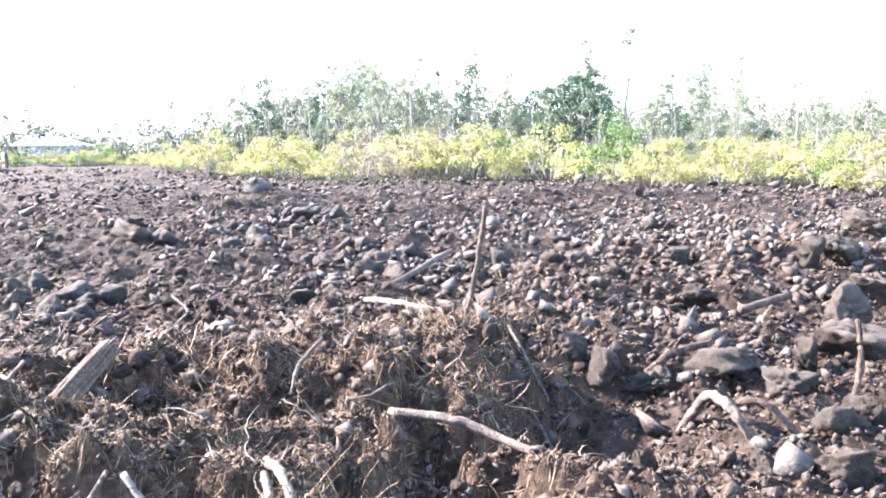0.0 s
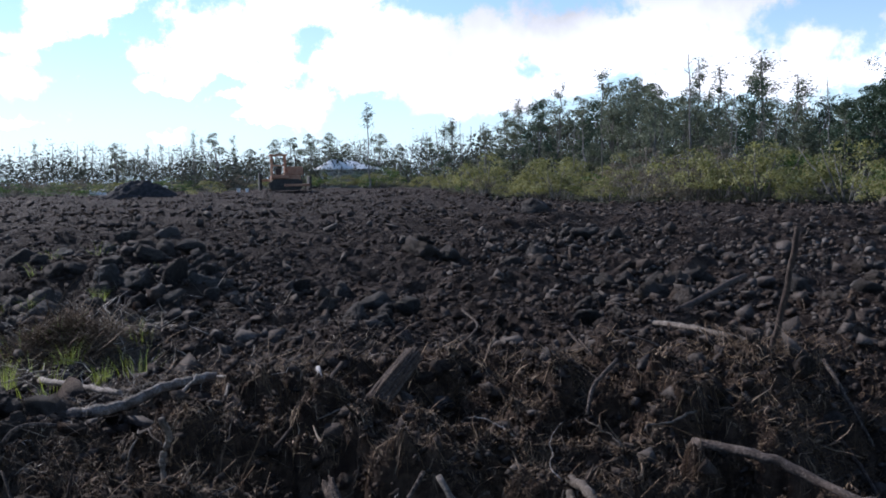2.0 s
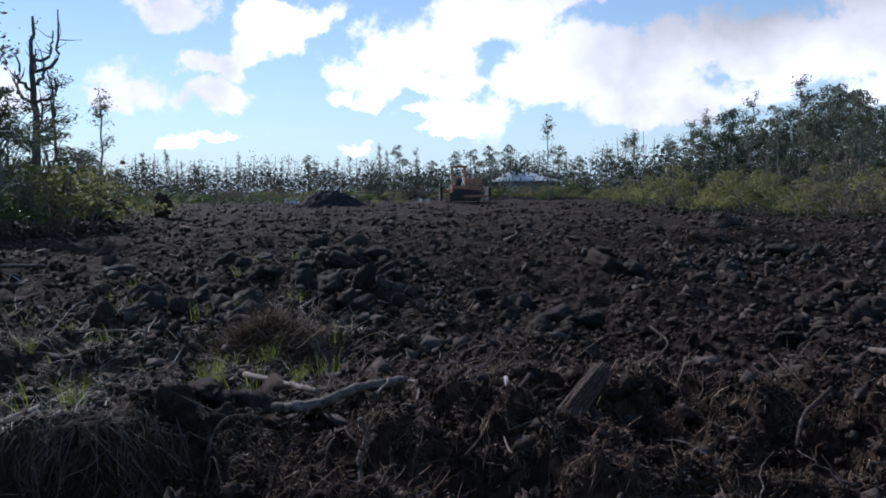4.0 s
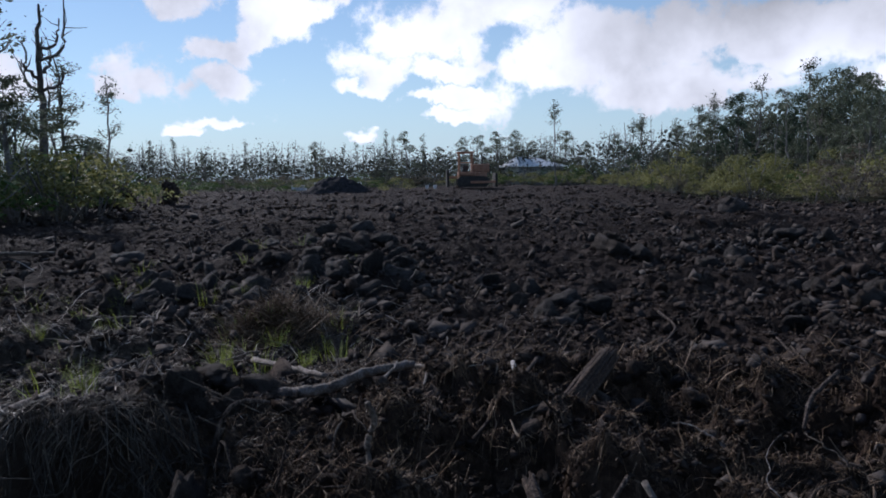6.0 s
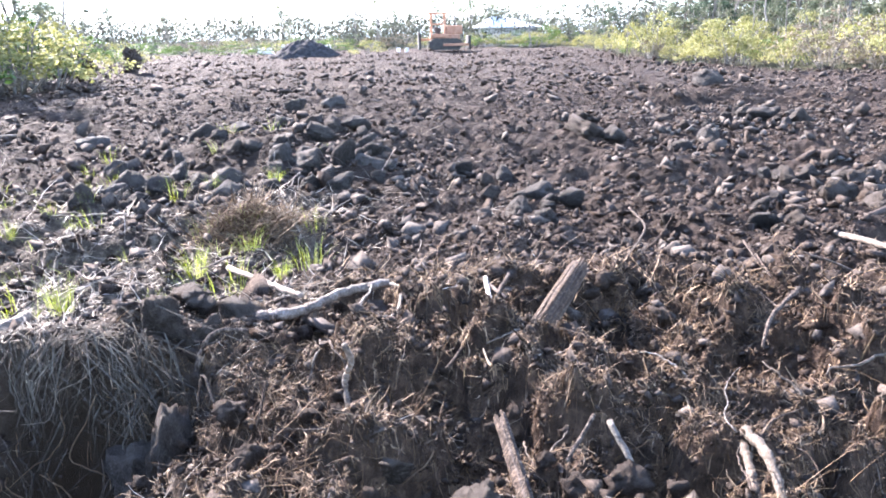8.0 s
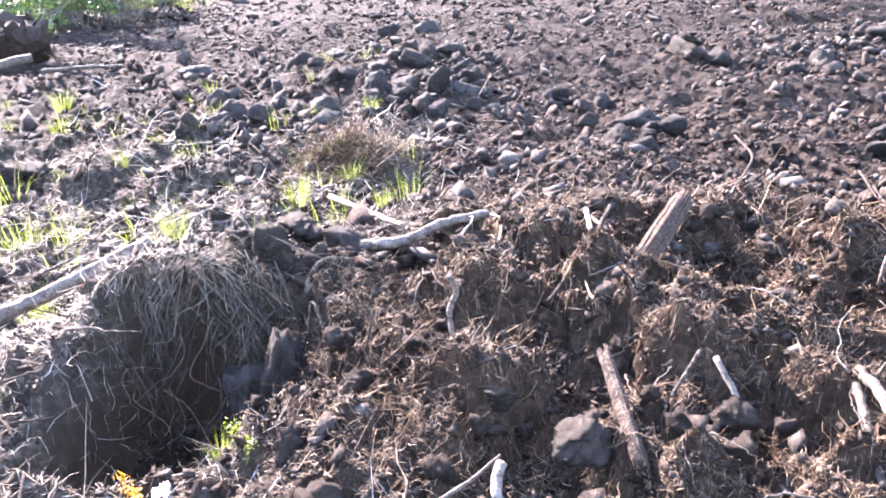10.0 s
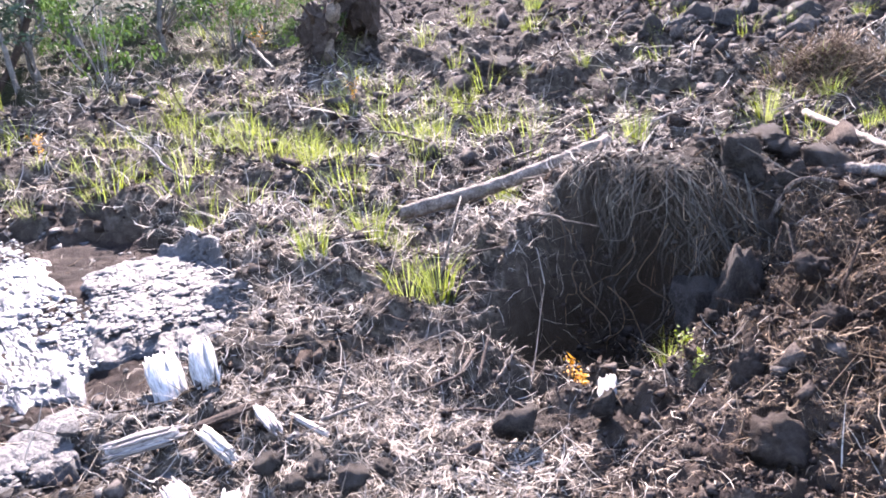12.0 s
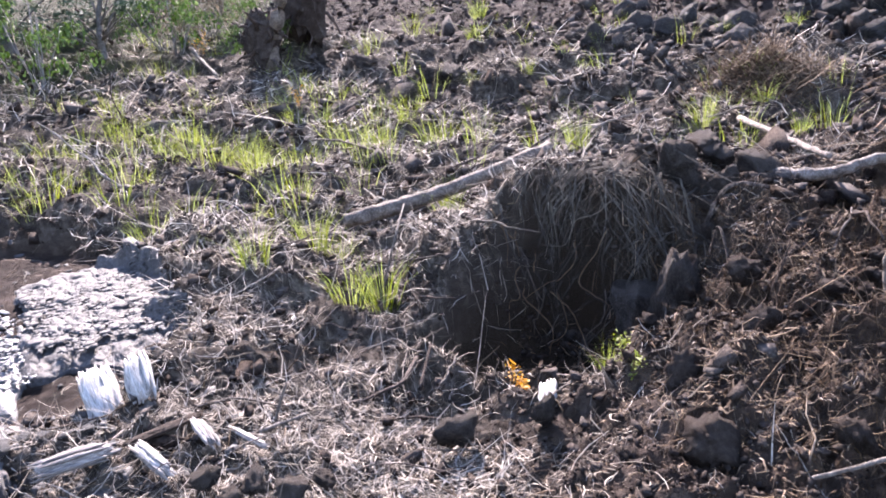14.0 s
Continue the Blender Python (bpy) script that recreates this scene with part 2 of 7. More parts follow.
TANWOOD = material("stripped_tan_wood", [(0.045, 0.035, 0.028), (0.165, 0.134, 0.11), (0.36, 0.31, 0.27)], 16, 0.8, 0.9, 90, 0.25, spec=0.25)
DARKROOT = material("dark_root", [(0.02, 0.014, 0.011), (0.055, 0.039, 0.031), (0.13, 0.098, 0.077)], 16, 0.9, 0.8, 80, 0.35, spec=0.2)
TRUNK = material("grey_trunk", [(0.0675, 0.06075, 0.054), (0.1485, 0.135, 0.1215), (0.27, 0.2565, 0.2362)], 6, 0.9, 0.5, 40, 0.35, spec=0.2)
LEAF_DARK = material("dark_foliage", [(0.0154, 0.033, 0.01925), (0.0374, 0.066, 0.0341), (0.0682, 0.1056, 0.0528)], 2, 0.65, 0.0, 20, 0.5, island=True, translucent=0.2, spec=0.3)
LEAF_OHIA = material("grey_green_foliage", [(0.0575, 0.07245, 0.046), (0.1207, 0.138, 0.0828), (0.2012, 0.2162, 0.1323)], 2, 0.65, 0.0, 20, 0.5, island=True, translucent=0.22, spec=0.3)
FAR_LEAF = material("distant_foliage", [(0.03, 0.034, 0.026), (0.062, 0.068, 0.049), (0.105, 0.11, 0.08)], 2, 0.7, 0.0, 20, 0.5, island=True, translucent=0.15, spec=0.25)
LEAF_YELLOW = material("yellow_green_foliage", [(0.09178, 0.09856, 0.03509), (0.2132, 0.2106, 0.07559), (0.3577, 0.3375, 0.135)], 1.2, 0.65, 0.0, 20, 0.45, island=True, translucent=0.45, spec=0.3)
LEAF_DRY = material("dry_brush", [(0.078, 0.065, 0.0455), (0.156, 0.13, 0.091), (0.26, 0.2275, 0.156)], 1.2, 0.8, 0.0, 20, 0.45, island=True, translucent=0.25, spec=0.25)
LEAF_BUSH = material("bright_green_leaf", [(0.0255, 0.051, 0.0119), (0.0595, 0.1062, 0.02125), (0.119, 0.1785, 0.0425)], 3, 0.55, 0.0, 20, 0.5, island=True, translucent=0.35, spec=0.2)
FLOWER = material("orange_leaf", [(0.5, 0.2, 0.02), (0.65, 0.33, 0.03), (0.75, 0.45, 0.06)], 3, 0.5, 0.0, 20, 0.3, island=True, translucent=0.35)


# ---- shape helpers ----
def finish(name, mesh, mat, parent=None, label="", smooth=False):
    if mat:
        mesh.materials.append(mat)
    if smooth:
        mesh.polygons.foreach_set("use_smooth", [True] * len(mesh.polygons))
    ob = new(name, mesh)
    if parent:
        ob.parent = parent
    if label:
        ob["label"] = label
    return ob


def part(name, bm, mat, parent=None, label="", smooth=False):
    """Links a bmesh as one mesh object under a thing or a part."""
    me = bpy.data.meshes.new(name)
    bm.to_mesh(me)
    bm.free()
    return finish(name, me, mat, parent, label, smooth)


def mesh_of(name, verts, faces):
    """A mesh from arrays: verts n x 3, faces n x 3 or n x 4."""
    verts, faces = np.asarray(verts, np.float32), np.asarray(faces, np.int32)
    me = bpy.data.meshes.new(name)
    me.vertices.add(len(verts))
    me.vertices.foreach_set("co", verts.ravel())
    k = faces.shape[1]
    me.loops.add(faces.size)
    me.loops.foreach_set("vertex_index", faces.ravel())
    me.polygons.add(len(faces))
    me.polygons.foreach_set("loop_start", np.arange(0, faces.size, k, dtype=np.int32))
    me.polygons.foreach_set("loop_total", np.full(len(faces), k, np.int32))
    me.update(calc_edges=True)
    return me


def box(bm, x0, x1, y0, y1, z0, z1, bevel=0.0):
    r = bmesh.ops.create_cube(bm, size=1.0, matrix=Matrix.Translation(((x0 + x1) / 2, (y0 + y1) / 2, (z0 + z1) / 2)) @ Matrix.Diagonal((x1 - x0, y1 - y0, z1 - z0, 1)))
    if bevel:
        edges = list({e for v in r["verts"] for e in v.link_edges})
        bmesh.ops.bevel(bm, geom=edges, offset=bevel, segments=2, affect="EDGES", profile=0.5)
    return bm


def hash2(ix, iy, seed):
    v = np.sin(ix * 127.1 + iy * 311.7 + seed * 74.7) * 43758.5453
    return v - np.floor(v)


def vnoise(x, y, seed=0):
    """Smooth value noise, -1 to 1."""
    ix, iy = np.floor(x), np.floor(y)
    fx, fy = x - ix, y - iy
    fx, fy = fx * fx * (3 - 2 * fx), fy * fy * (3 - 2 * fy)
    a, b = hash2(ix, iy, seed), hash2(ix + 1, iy, seed)
    c, d = hash2(ix, iy + 1, seed), hash2(ix + 1, iy + 1, seed)
    return 2 * (a + (b - a) * fx + (c - a) * fy + (a - b - c + d) * fx * fy) - 1


def lumps(x, y, seed=0):
    """Rounded clods with sharp valleys between them, 0 to 1."""
    ix, iy = np.floor(x), np.floor(y)
    best = np.full(np.shape(x), 9.0)
    for dx in (-1, 0, 1):
        for dy in (-1, 0, 1):
            cx, cy = ix + dx, iy + dy
            px, py = cx + hash2(cx, cy, seed), cy + hash2(cx, cy, seed + 5)
            best = np.minimum(best, (x - px) ** 2 + (y - py) ** 2)
    return 1 - np.sqrt(np.minimum(best, 1.0))


def cracks(x, y, seed=0):
    """Distance from the joints of a cracked crust, 0 on a joint, and a random value for each plate."""
    ix, iy = np.floor(x), np.floor(y)
    own = np.zeros(np.shape(x))
    d1, d2 = np.full(np.shape(x), 9.0), np.full(np.shape(x), 9.0)
    for dx in (-1, 0, 1):
        for dy in (-1, 0, 1):
            cx, cy = ix + dx, iy + dy
            d = np.hypot(x - cx - hash2(cx, cy, seed), y - cy - hash2(cx, cy, seed + 5))
            own = np.where(d < d1, hash2(cx, cy, seed + 9), own)
            d2 = np.minimum(d2, np.maximum(d1, d))
            d1 = np.minimum(d1, d)
    return d2 - d1, own


def step(v):
    v = np.clip(v, 0, 1)
    return v * v * (3 - 2 * v)


# ---- the ground ----
# broad relief: x, y, spread in x and y, height
BUMPS = [
    (-0.5, 3.9, 1.4, 1.0, 0.2), (2.4, 4.4, 1.0, 0.6, 0.16), (-2.1, 3.75, 0.5, 0.45, 0.24), (-0.3, 2.55, 0.7, 0.35, 0.12),
    (-5.5, 4.5, 2.2, 2.0, -0.38), (-2.4, 1.0, 0.6, 0.5, 0.12), (-2.0, 11.5, 1.6, 1.6, 0.32), (0.3, 11.0, 1.2, 1.5, -0.25),
    (5.0, 14.0, 3.0, 1.0, 0.25), (1.1, 3.3, 0.5, 0.4, -0.12), (-9.0, 7.5, 3.0, 2.0, -0.15), (7.5, 5.6, 2.2, 1.3, 0.3),
    (2.68, 3.15, 0.42, 0.45, -0.38), (-2.0, 2.2, 0.7, 0.45, -0.15), (-2.05, 6.5, 0.32, 0.26, 0.38), (5.0, 19.5, 1.2, 0.8, 0.35), (12.0, 16.5, 2.0, 1.0, 0.35),
]


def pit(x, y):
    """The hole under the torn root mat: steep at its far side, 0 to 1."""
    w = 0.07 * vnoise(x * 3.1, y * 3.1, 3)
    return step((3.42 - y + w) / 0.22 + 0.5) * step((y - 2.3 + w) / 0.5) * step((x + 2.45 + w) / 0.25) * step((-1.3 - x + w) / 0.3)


def slab_area(x, y):
    """Where the bare lava slabs lie, sunk below the turf, 0 to 1."""
    c, s = math.cos(radians(-16)), math.sin(radians(-16))
    u, v = c * (x + 4.55) + s * (y - 1.45), -s * (x + 4.55) + c * (y - 1.45)
    e = (np.abs(u) / 1.55) ** 3 + (np.abs(v) / 0.98) ** 3
    return step((1.1 + 0.35 * vnoise(x * 6, y * 6, 13) - e) / 0.4)


def broad(x, y):
    z = 0 * x
    for a, b, c, d, e in BUMPS:
        z = z + e * np.exp(-(((x - a) / c) ** 2 + ((y - b) / d) ** 2) / 2)
    return z - 0.75 * pit(x, y) - 0.16 * slab_area(x, y)


def zones(x, y):
    """How far a place is root mat, straw and green scrub floor."""
    w = 0.5 * vnoise(x * 0.9, y * 0.9, 11) + 0.25 * vnoise(x * 2.7, y * 2.7, 12)
    root = np.exp(-(((x - 0.5) / 2.3) ** 2 + ((y - 3.4) / 1.6) ** 2) * 0.8)
    root = step(root * 1.5 - 0.25 + 0.5 * w)
    straw = step((-1.2 + 0.6 * step((2.9 - y) / 0.5) - x + 0.12 * (y - 3) + w) / 1.2) * step((9.5 - y + w) / 2.0) * (1 - slab_area(x, y)) * (1 - 0.92 * np.maximum(pit(x, y), pit(x, y - 0.17)))
    az, r = np.degrees(np.arctan2(x, y)), np.hypot(x, y)
    edge = np.interp(az, EDGE_AZ, EDGE_R)
    green = step((r - edge) / 3.0)
    return root * (1 - straw), straw, green


EDGE_AZ = [-180, -90, -62, -50, -42, -35, -28, -20, -2, 4.6, 8, 11, 19, 27, 35, 41, 47, 57, 75, 180]
EDGE_R = [9, 9, 9, 12, 22, 40, 75, 100, 100, 100, 60, 43, 33, 32, 31.5, 24.5, 27, 20.5, 16, 16]


def ragged(x, y):
    """Slightly torn coordinates, so that lumps have no clean outlines."""
    return x + 0.11 * vnoise(x * 4.3, y * 4.3, 41) + 0.04 * vnoise(x * 13, y * 13, 43), y + 0.11 * vnoise(x * 4.3, y * 4.3, 42) + 0.04 * vnoise(x * 13, y * 13, 44)


def clumps(x, y):
    """Torn root clumps with hollows between them, 0 to 1."""
    wx, wy = ragged(x, y)
    return step(vnoise(wx * 2.3, wy * 2.3, 48) * 1.9 + 0.5)


def ground_z(x, y):
    x, y = np.asarray(x, float), np.asarray(y, float)
    root, straw, green = zones(x, y)
    r = np.hypot(x, y)
    near = np.clip(1.5 - r / 30, 0.15, 1)
    flat = 1 - 0.6 * slab_area(x, y)
    z = broad(x, y)
    z = z + flat * near * (0.06 * vnoise(x * 1.3, y * 1.3, 1) + 0.035 * vnoise(x * 3.7, y * 3.7, 2))
    rub = flat * (1 - 0.25 * straw) * near
    wx, wy = ragged(x, y)
    crumbs = 0.06 * lumps(wx * 2.6, wy * 2.6, 4) + 0.035 * lumps(wx * 7, wy * 7, 6) + 0.02 * lumps(wx * 17, wy * 17, 7) + 0.03 * np.abs(vnoise(wx * 9, wy * 9, 45)) + 0.014 * vnoise(x * 27, y * 27, 46)
    z = z + 1.25 * rub * (1 + 0.8 * root) * (crumbs - 0.075)
    z = z + root * (0.23 * (clumps(x, y) - 0.68) + 0.1 * (step(vnoise(wx * 5.2, wy * 5.2, 58) * 1.8 + 0.5) - 0.6) + 0.06 * vnoise(wx * 5.5, wy * 5.5, 8))
    z = z + straw * flat * np.clip(r - 1.2, 0, 1) * (0.14 * (step(vnoise(wx * 1.9, wy * 1.9, 53) * 1.6 + 0.5) - 0.7) + 0.06 * (step(vnoise(wx * 4.7, wy * 4.7, 55) * 1.7 + 0.5) - 0.6) + 0.03 * vnoise(wx * 9, wy * 9, 54))
    z = z + flat * (1 - straw) * (1 - root) * np.clip((r - 3) / 2, 0, 1) * np.clip(2 - r / 9, 0, 1) * (0.09 * vnoise(wx * 0.9, wy * 0.9, 49) + 0.08 * (step(vnoise(wx * 1.7, wy * 1.7, 50) * 1.8 + 0.4) - 0.6))
    mid = np.clip((r - 9) / 10, 0, 1) * np.clip(2 - r / 60, 0, 1) * (1 - green)
    z = z + mid * (0.26 * lumps(x * 0.4, y * 0.8, 14) + 0.16 * lumps(x * 1.2, y * 2.0, 15) - 0.23)
    return z + 0.25 * np.clip((r - 20) / 40, 0, 1) * vnoise(x * 0.35, y * 0.35, 9) * np.clip(2 - r / 150, 0, 1)


def gz(x, y):
    return float(ground_z(np.array([x]), np.array([y]))[0])


def build_ground():
    cols = np.r_[np.arange(-179, -95, 1.2), np.arange(-95, 62, 0.29), np.arange(62, 180, 1.2)]
    rows = np.r_[0.02, 0.3, 0.6, np.geomspace(0.9, 24, 360), np.geomspace(25, 130, 50), np.geomspace(140, 4500, 20)]
    az, rr = np.meshgrid(np.radians(cols), rows)
    x, y = rr * np.sin(az), rr * np.cos(az)
    z = ground_z(x, y)
    nr, nc = z.shape
    i = np.arange(nr * nc).reshape(nr, nc)
    a, b = i, np.roll(i, -1, axis=1)
    faces = np.stack([a[:-1], a[1:], b[1:], b[:-1]], -1).reshape(-1, 4)
    me = mesh_of("ground", np.stack([x, y, z], -1).reshape(-1, 3), faces)
    root, straw, green = zones(x.ravel(), y.ravel())
    att = me.color_attributes.new("cover", "FLOAT_COLOR", "POINT")
    # alpha: the hole and its rim, where shade is painted in below
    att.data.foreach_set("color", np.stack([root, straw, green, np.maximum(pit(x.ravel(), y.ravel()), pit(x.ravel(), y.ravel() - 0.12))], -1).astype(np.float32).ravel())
    m = bpy.data.materials.new("churned_lava_soil")
    m.use_nodes = True
    n, l = m.node_tree.nodes, m.node_tree.links
    bsdf = n["Principled BSDF"]
    tc = n.new("ShaderNodeTexCoord")
    ramps = []
    for cs, sc in (([(0.013, 0.009, 0.0075), (0.046, 0.0325, 0.0265), (0.11, 0.083, 0.069)], 5.0), ([(0.012, 0.008, 0.0062), (0.044, 0.0285, 0.0215), (0.125, 0.084, 0.061)], 14.0),
                   ([(0.018, 0.0135, 0.011), (0.062, 0.049, 0.04), (0.21, 0.175, 0.143)], 13.0), ([(0.02, 0.022, 0.011), (0.04, 0.042, 0.02), (0.08, 0.078, 0.04)], 3.0)):
        t = n.new("ShaderNodeTexNoise")
        t.inputs["Scale"].default_value, t.inputs["Detail"].default_value, t.inputs["Roughness"].default_value = sc, 9, 0.7
        l.new(tc.outputs["Object"], t.inputs["Vector"])
        rp = n.new("ShaderNodeValToRGB")
        rp.color_ramp.elements.new(0.5)
        for k, c in enumerate(cs):
            rp.color_ramp.elements[k].position = (0.33, 0.5, 0.68)[k]
            rp.color_ramp.elements[k].color = (*c, 1)
        l.new(t.outputs[0], rp.inputs[0])
        ramps.append((rp.outputs[0], t.outputs[0]))
    at = n.new("ShaderNodeAttribute")
    at.attribute_name = "cover"
    sp = n.new("ShaderNodeSeparateColor")
    l.new(at.outputs["Color"], sp.inputs[0])
    col = ramps[0][0]
    for k in range(3):
        mx = n.new("ShaderNodeMix")
        mx.data_type = "RGBA"
        l.new(sp.outputs[k], mx.inputs[0])
        l.new(col, mx.inputs[6])
        l.new(ramps[k + 1][0], mx.inputs[7])
        col = mx.outputs[2]
    hole_shade = n.new("ShaderNodeMix")  # torn soil of the hole, its shade put into the colour
    hole_shade.data_type = "RGBA"
    l.new(at.outputs["Alpha"], hole_shade.inputs[0])
    l.new(col, hole_shade.inputs[6])
    hole_shade.inputs[7].default_value = (0.014, 0.0095, 0.0072, 1)
    l.new(hole_shade.outputs[2], bsdf.inputs["Base Color"])
    bsdf.inputs["Roughness"].default_value, bsdf.inputs["Specular IOR Level"].default_value = 0.9, 0.12
    fine = n.new("ShaderNodeTexNoise")
    fine.inputs["Scale"].default_value, fine.inputs["Detail"].default_value, fine.inputs["Roughness"].default_value = 38, 8, 0.75
    l.new(tc.outputs["Object"], fine.inputs["Vector"])
    coarse = n.new("ShaderNodeTexNoise")
    coarse.inputs["Scale"].default_value, coarse.inputs["Detail"].default_value, coarse.inputs["Roughness"].default_value = 7, 9, 0.8
    l.new(tc.outputs["Object"], coarse.inputs["Vector"])
    bc = n.new("ShaderNodeBump")
    bc.inputs["Strength"].default_value, bc.inputs["Distance"].default_value = 1.0, 0.3
    l.new(coarse.outputs[0], bc.inputs["Height"])
    bp = n.new("ShaderNodeBump")
    bp.inputs["Strength"].default_value, bp.inputs["Distance"].default_value = 1.0, 0.07
    l.new(bc.outputs[0], bp.inputs["Normal"])
    l.new(fine.outputs[0], bp.inputs["Height"])
    l.new(bp.outputs[0], bsdf.inputs["Normal"])
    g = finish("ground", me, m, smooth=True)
    tagged(g, "bulldozed ground of dark lava rubble, soil and roots", "ground", kind="structure")


build_ground()


# ---- rocks ----
def rock_mesh(name, seed, corners=15, cuts=2, rough=0.035):
    """An angular lava block of unit size: the hull of random corners, its faces roughened."""
    rnd = random.Random(seed)
    bm = bmesh.new()
    for _ in range(corners):
        v = Vector((rnd.gauss(0, 1), rnd.gauss(0, 1), rnd.gauss(0, 1))).normalized()
        m = max(abs(c) for c in v)
        bm.verts.new(v * rnd.uniform(0.8, 1.0) / (0.45 + 0.55 * m))
    r = bmesh.ops.convex_hull(bm, input=bm.verts[:])
    bmesh.ops.delete(bm, geom=[e for e in r["geom_interior"] if isinstance(e, bmesh.types.BMVert)], context="VERTS")
    if cuts:
        bmesh.ops.subdivide_edges(bm, edges=bm.edges[:], cuts=cuts, use_grid_fill=True, smooth=0.12)
        off = Vector((rnd.uniform(0, 50), rnd.uniform(0, 50), rnd.uniform(0, 50)))
        for v in bm.verts:
            v.co += v.co.normalized() * rough * (1.6 * noise.noise(v.co * 1.7 + off) + noise.noise(v.co * 5 + off) + 0.7 * noise.noise(v.co * 11 + off) + 0.5 * noise.noise(v.co * 23 + off))
    bmesh.ops.triangulate(bm, faces=bm.faces[:])
    lo = [min(v.co[k] for v in bm.verts) for k in range(3)]
    hi = [max(v.co[k] for v in bm.verts) for k in range(3)]
    for v in bm.verts:
        v.co = Vector([(v.co[k] - (lo[k] + hi[k]) / 2) / (hi[k] - lo[k]) for k in range(3)])
    bmesh.ops.recalc_face_normals(bm, faces=bm.faces[:])
    me = bpy.data.meshes.new(name)
    bm.to_mesh(me)
    bm.free()
    return me


def boulder_mesh(name, seed, planes=14, rough=0.05, detail=3, worn=0.06):
    """A lava block of unit size: a ball cut by random planes, its edges worn and its faces pitted and broken."""
    rnd = random.Random(seed)
    cuts = []
    for _ in range(planes):
        v = Vector((rnd.gauss(0, 1), rnd.gauss(0, 1), rnd.gauss(0, 1))).normalized()
        cuts.append((v, rnd.uniform(0.42, 0.8)))
    bm = bmesh.new()
    bmesh.ops.create_icosphere(bm, subdivisions=detail, radius=1.0)
    off = Vector((rnd.uniform(0, 50), rnd.uniform(0, 50), rnd.uniform(0, 50)))
    for v in bm.verts:
        d = v.co.normalized()
        reach = sorted(h / max(0.05, d.dot(nrm)) for nrm, h in cuts if d.dot(nrm) > 0.05)[:2] + [1.3, 1.3]
        r = min(reach[0], 1.3) - worn * math.exp(-(reach[1] - reach[0]) / 0.1)
        p = d * r
        r += rough * (1.2 * noise.noise(p * 2.3 + off) + 1.2 * noise.noise(p * 5.5 + off) - 1.2 * abs(noise.noise(p * 9 + off)) + 0.8 * noise.noise(p * 19 + off) + 0.5 * noise.noise(p * 37 + off))
        v.co = d * r
    lo = [min(v.co[k] for v in bm.verts) for k in range(3)]
    hi = [max(v.co[k] for v in bm.verts) for k in range(3)]
    for v in bm.verts:
        v.co = Vector([(v.co[k] - (lo[k] + hi[k]) / 2) / (hi[k] - lo[k]) for k in range(3)])
    me = bpy.data.meshes.new(name)
    bm.to_mesh(me)
    bm.free()
    me.polygons.foreach_set("use_smooth", [True] * len(me.polygons))
    return me


BOULDERS = [boulder_mesh("boulder", 100 + k, 8 + k % 4, 0.12, 3, 0.0) for k in range(14)]
for me in BOULDERS:
    me.materials.append(ROCK)
DIRTY_BOULDERS = [boulder_mesh("boulder", 150 + k, 8 + k % 4, 0.15, 3, 0.0) for k in range(10)]
NEAR_BOULDERS = [boulder_mesh("boulder", 170 + k, 8 + k % 4, 0.13, 4, 0.0) for k in range(8)]
for me in NEAR_BOULDERS:
    me.materials.append(ROCK_DIRTY)
for me in DIRTY_BOULDERS:
    me.materials.append(ROCK_DIRTY)
PALE_BOULDERS = [me.copy() for me in BOULDERS]
for me in PALE_BOULDERS:
    me.materials.clear()
    me.materials.append(ROCK_PALE)


def scatter(count, r0, r1, az0, az1, seed, accept):
    """Places spread evenly in bearing and in the logarithm of distance."""
    g = np.random.default_rng(seed)
    r = np.exp(g.uniform(math.log(r0), math.log(r1), count))
    a = np.radians(g.uniform(az0, az1, count))
    x, y = r * np.sin(a), r * np.cos(a)
    keep = g.random(count) < accept(x, y)
    return x[keep], y[keep], g


PLACED = []


def place_rocks(rows, label, group, pale=0.25, sink=0.25, seed=1, stock=None, name="rock"):
    rnd = random.Random(seed)
    for x, y, w, h in rows:
        if any(math.hypot(x - a, y - b) < 0.35 * (w + c) for a, b, c in PLACED):
            continue
        PLACED.append((x, y, w))
        h = max(h, 0.38 * w) * 1.2
        me = rnd.choice(PALE_BOULDERS if rnd.random() < pale else stock or BOULDERS)
        ob = new(name, me)
        z = max(broad(np.array([x]), np.array([y]))[0], gz(x, y) - 0.05)
        tilt = Euler((rnd.uniform(-0.35, 0.35), rnd.uniform(-0.35, 0.35), rnd.uniform(0, 6.28))).to_matrix().to_4x4()
        ob.matrix_world = Matrix.Translation((x, y, z + h * (0.5 - sink))) @ tilt @ Matrix.Diagonal((w * 1.02, w * rnd.uniform(0.7, 1.0), h, 1))
        tagged(ob, label, name.split("_")[-1], group)


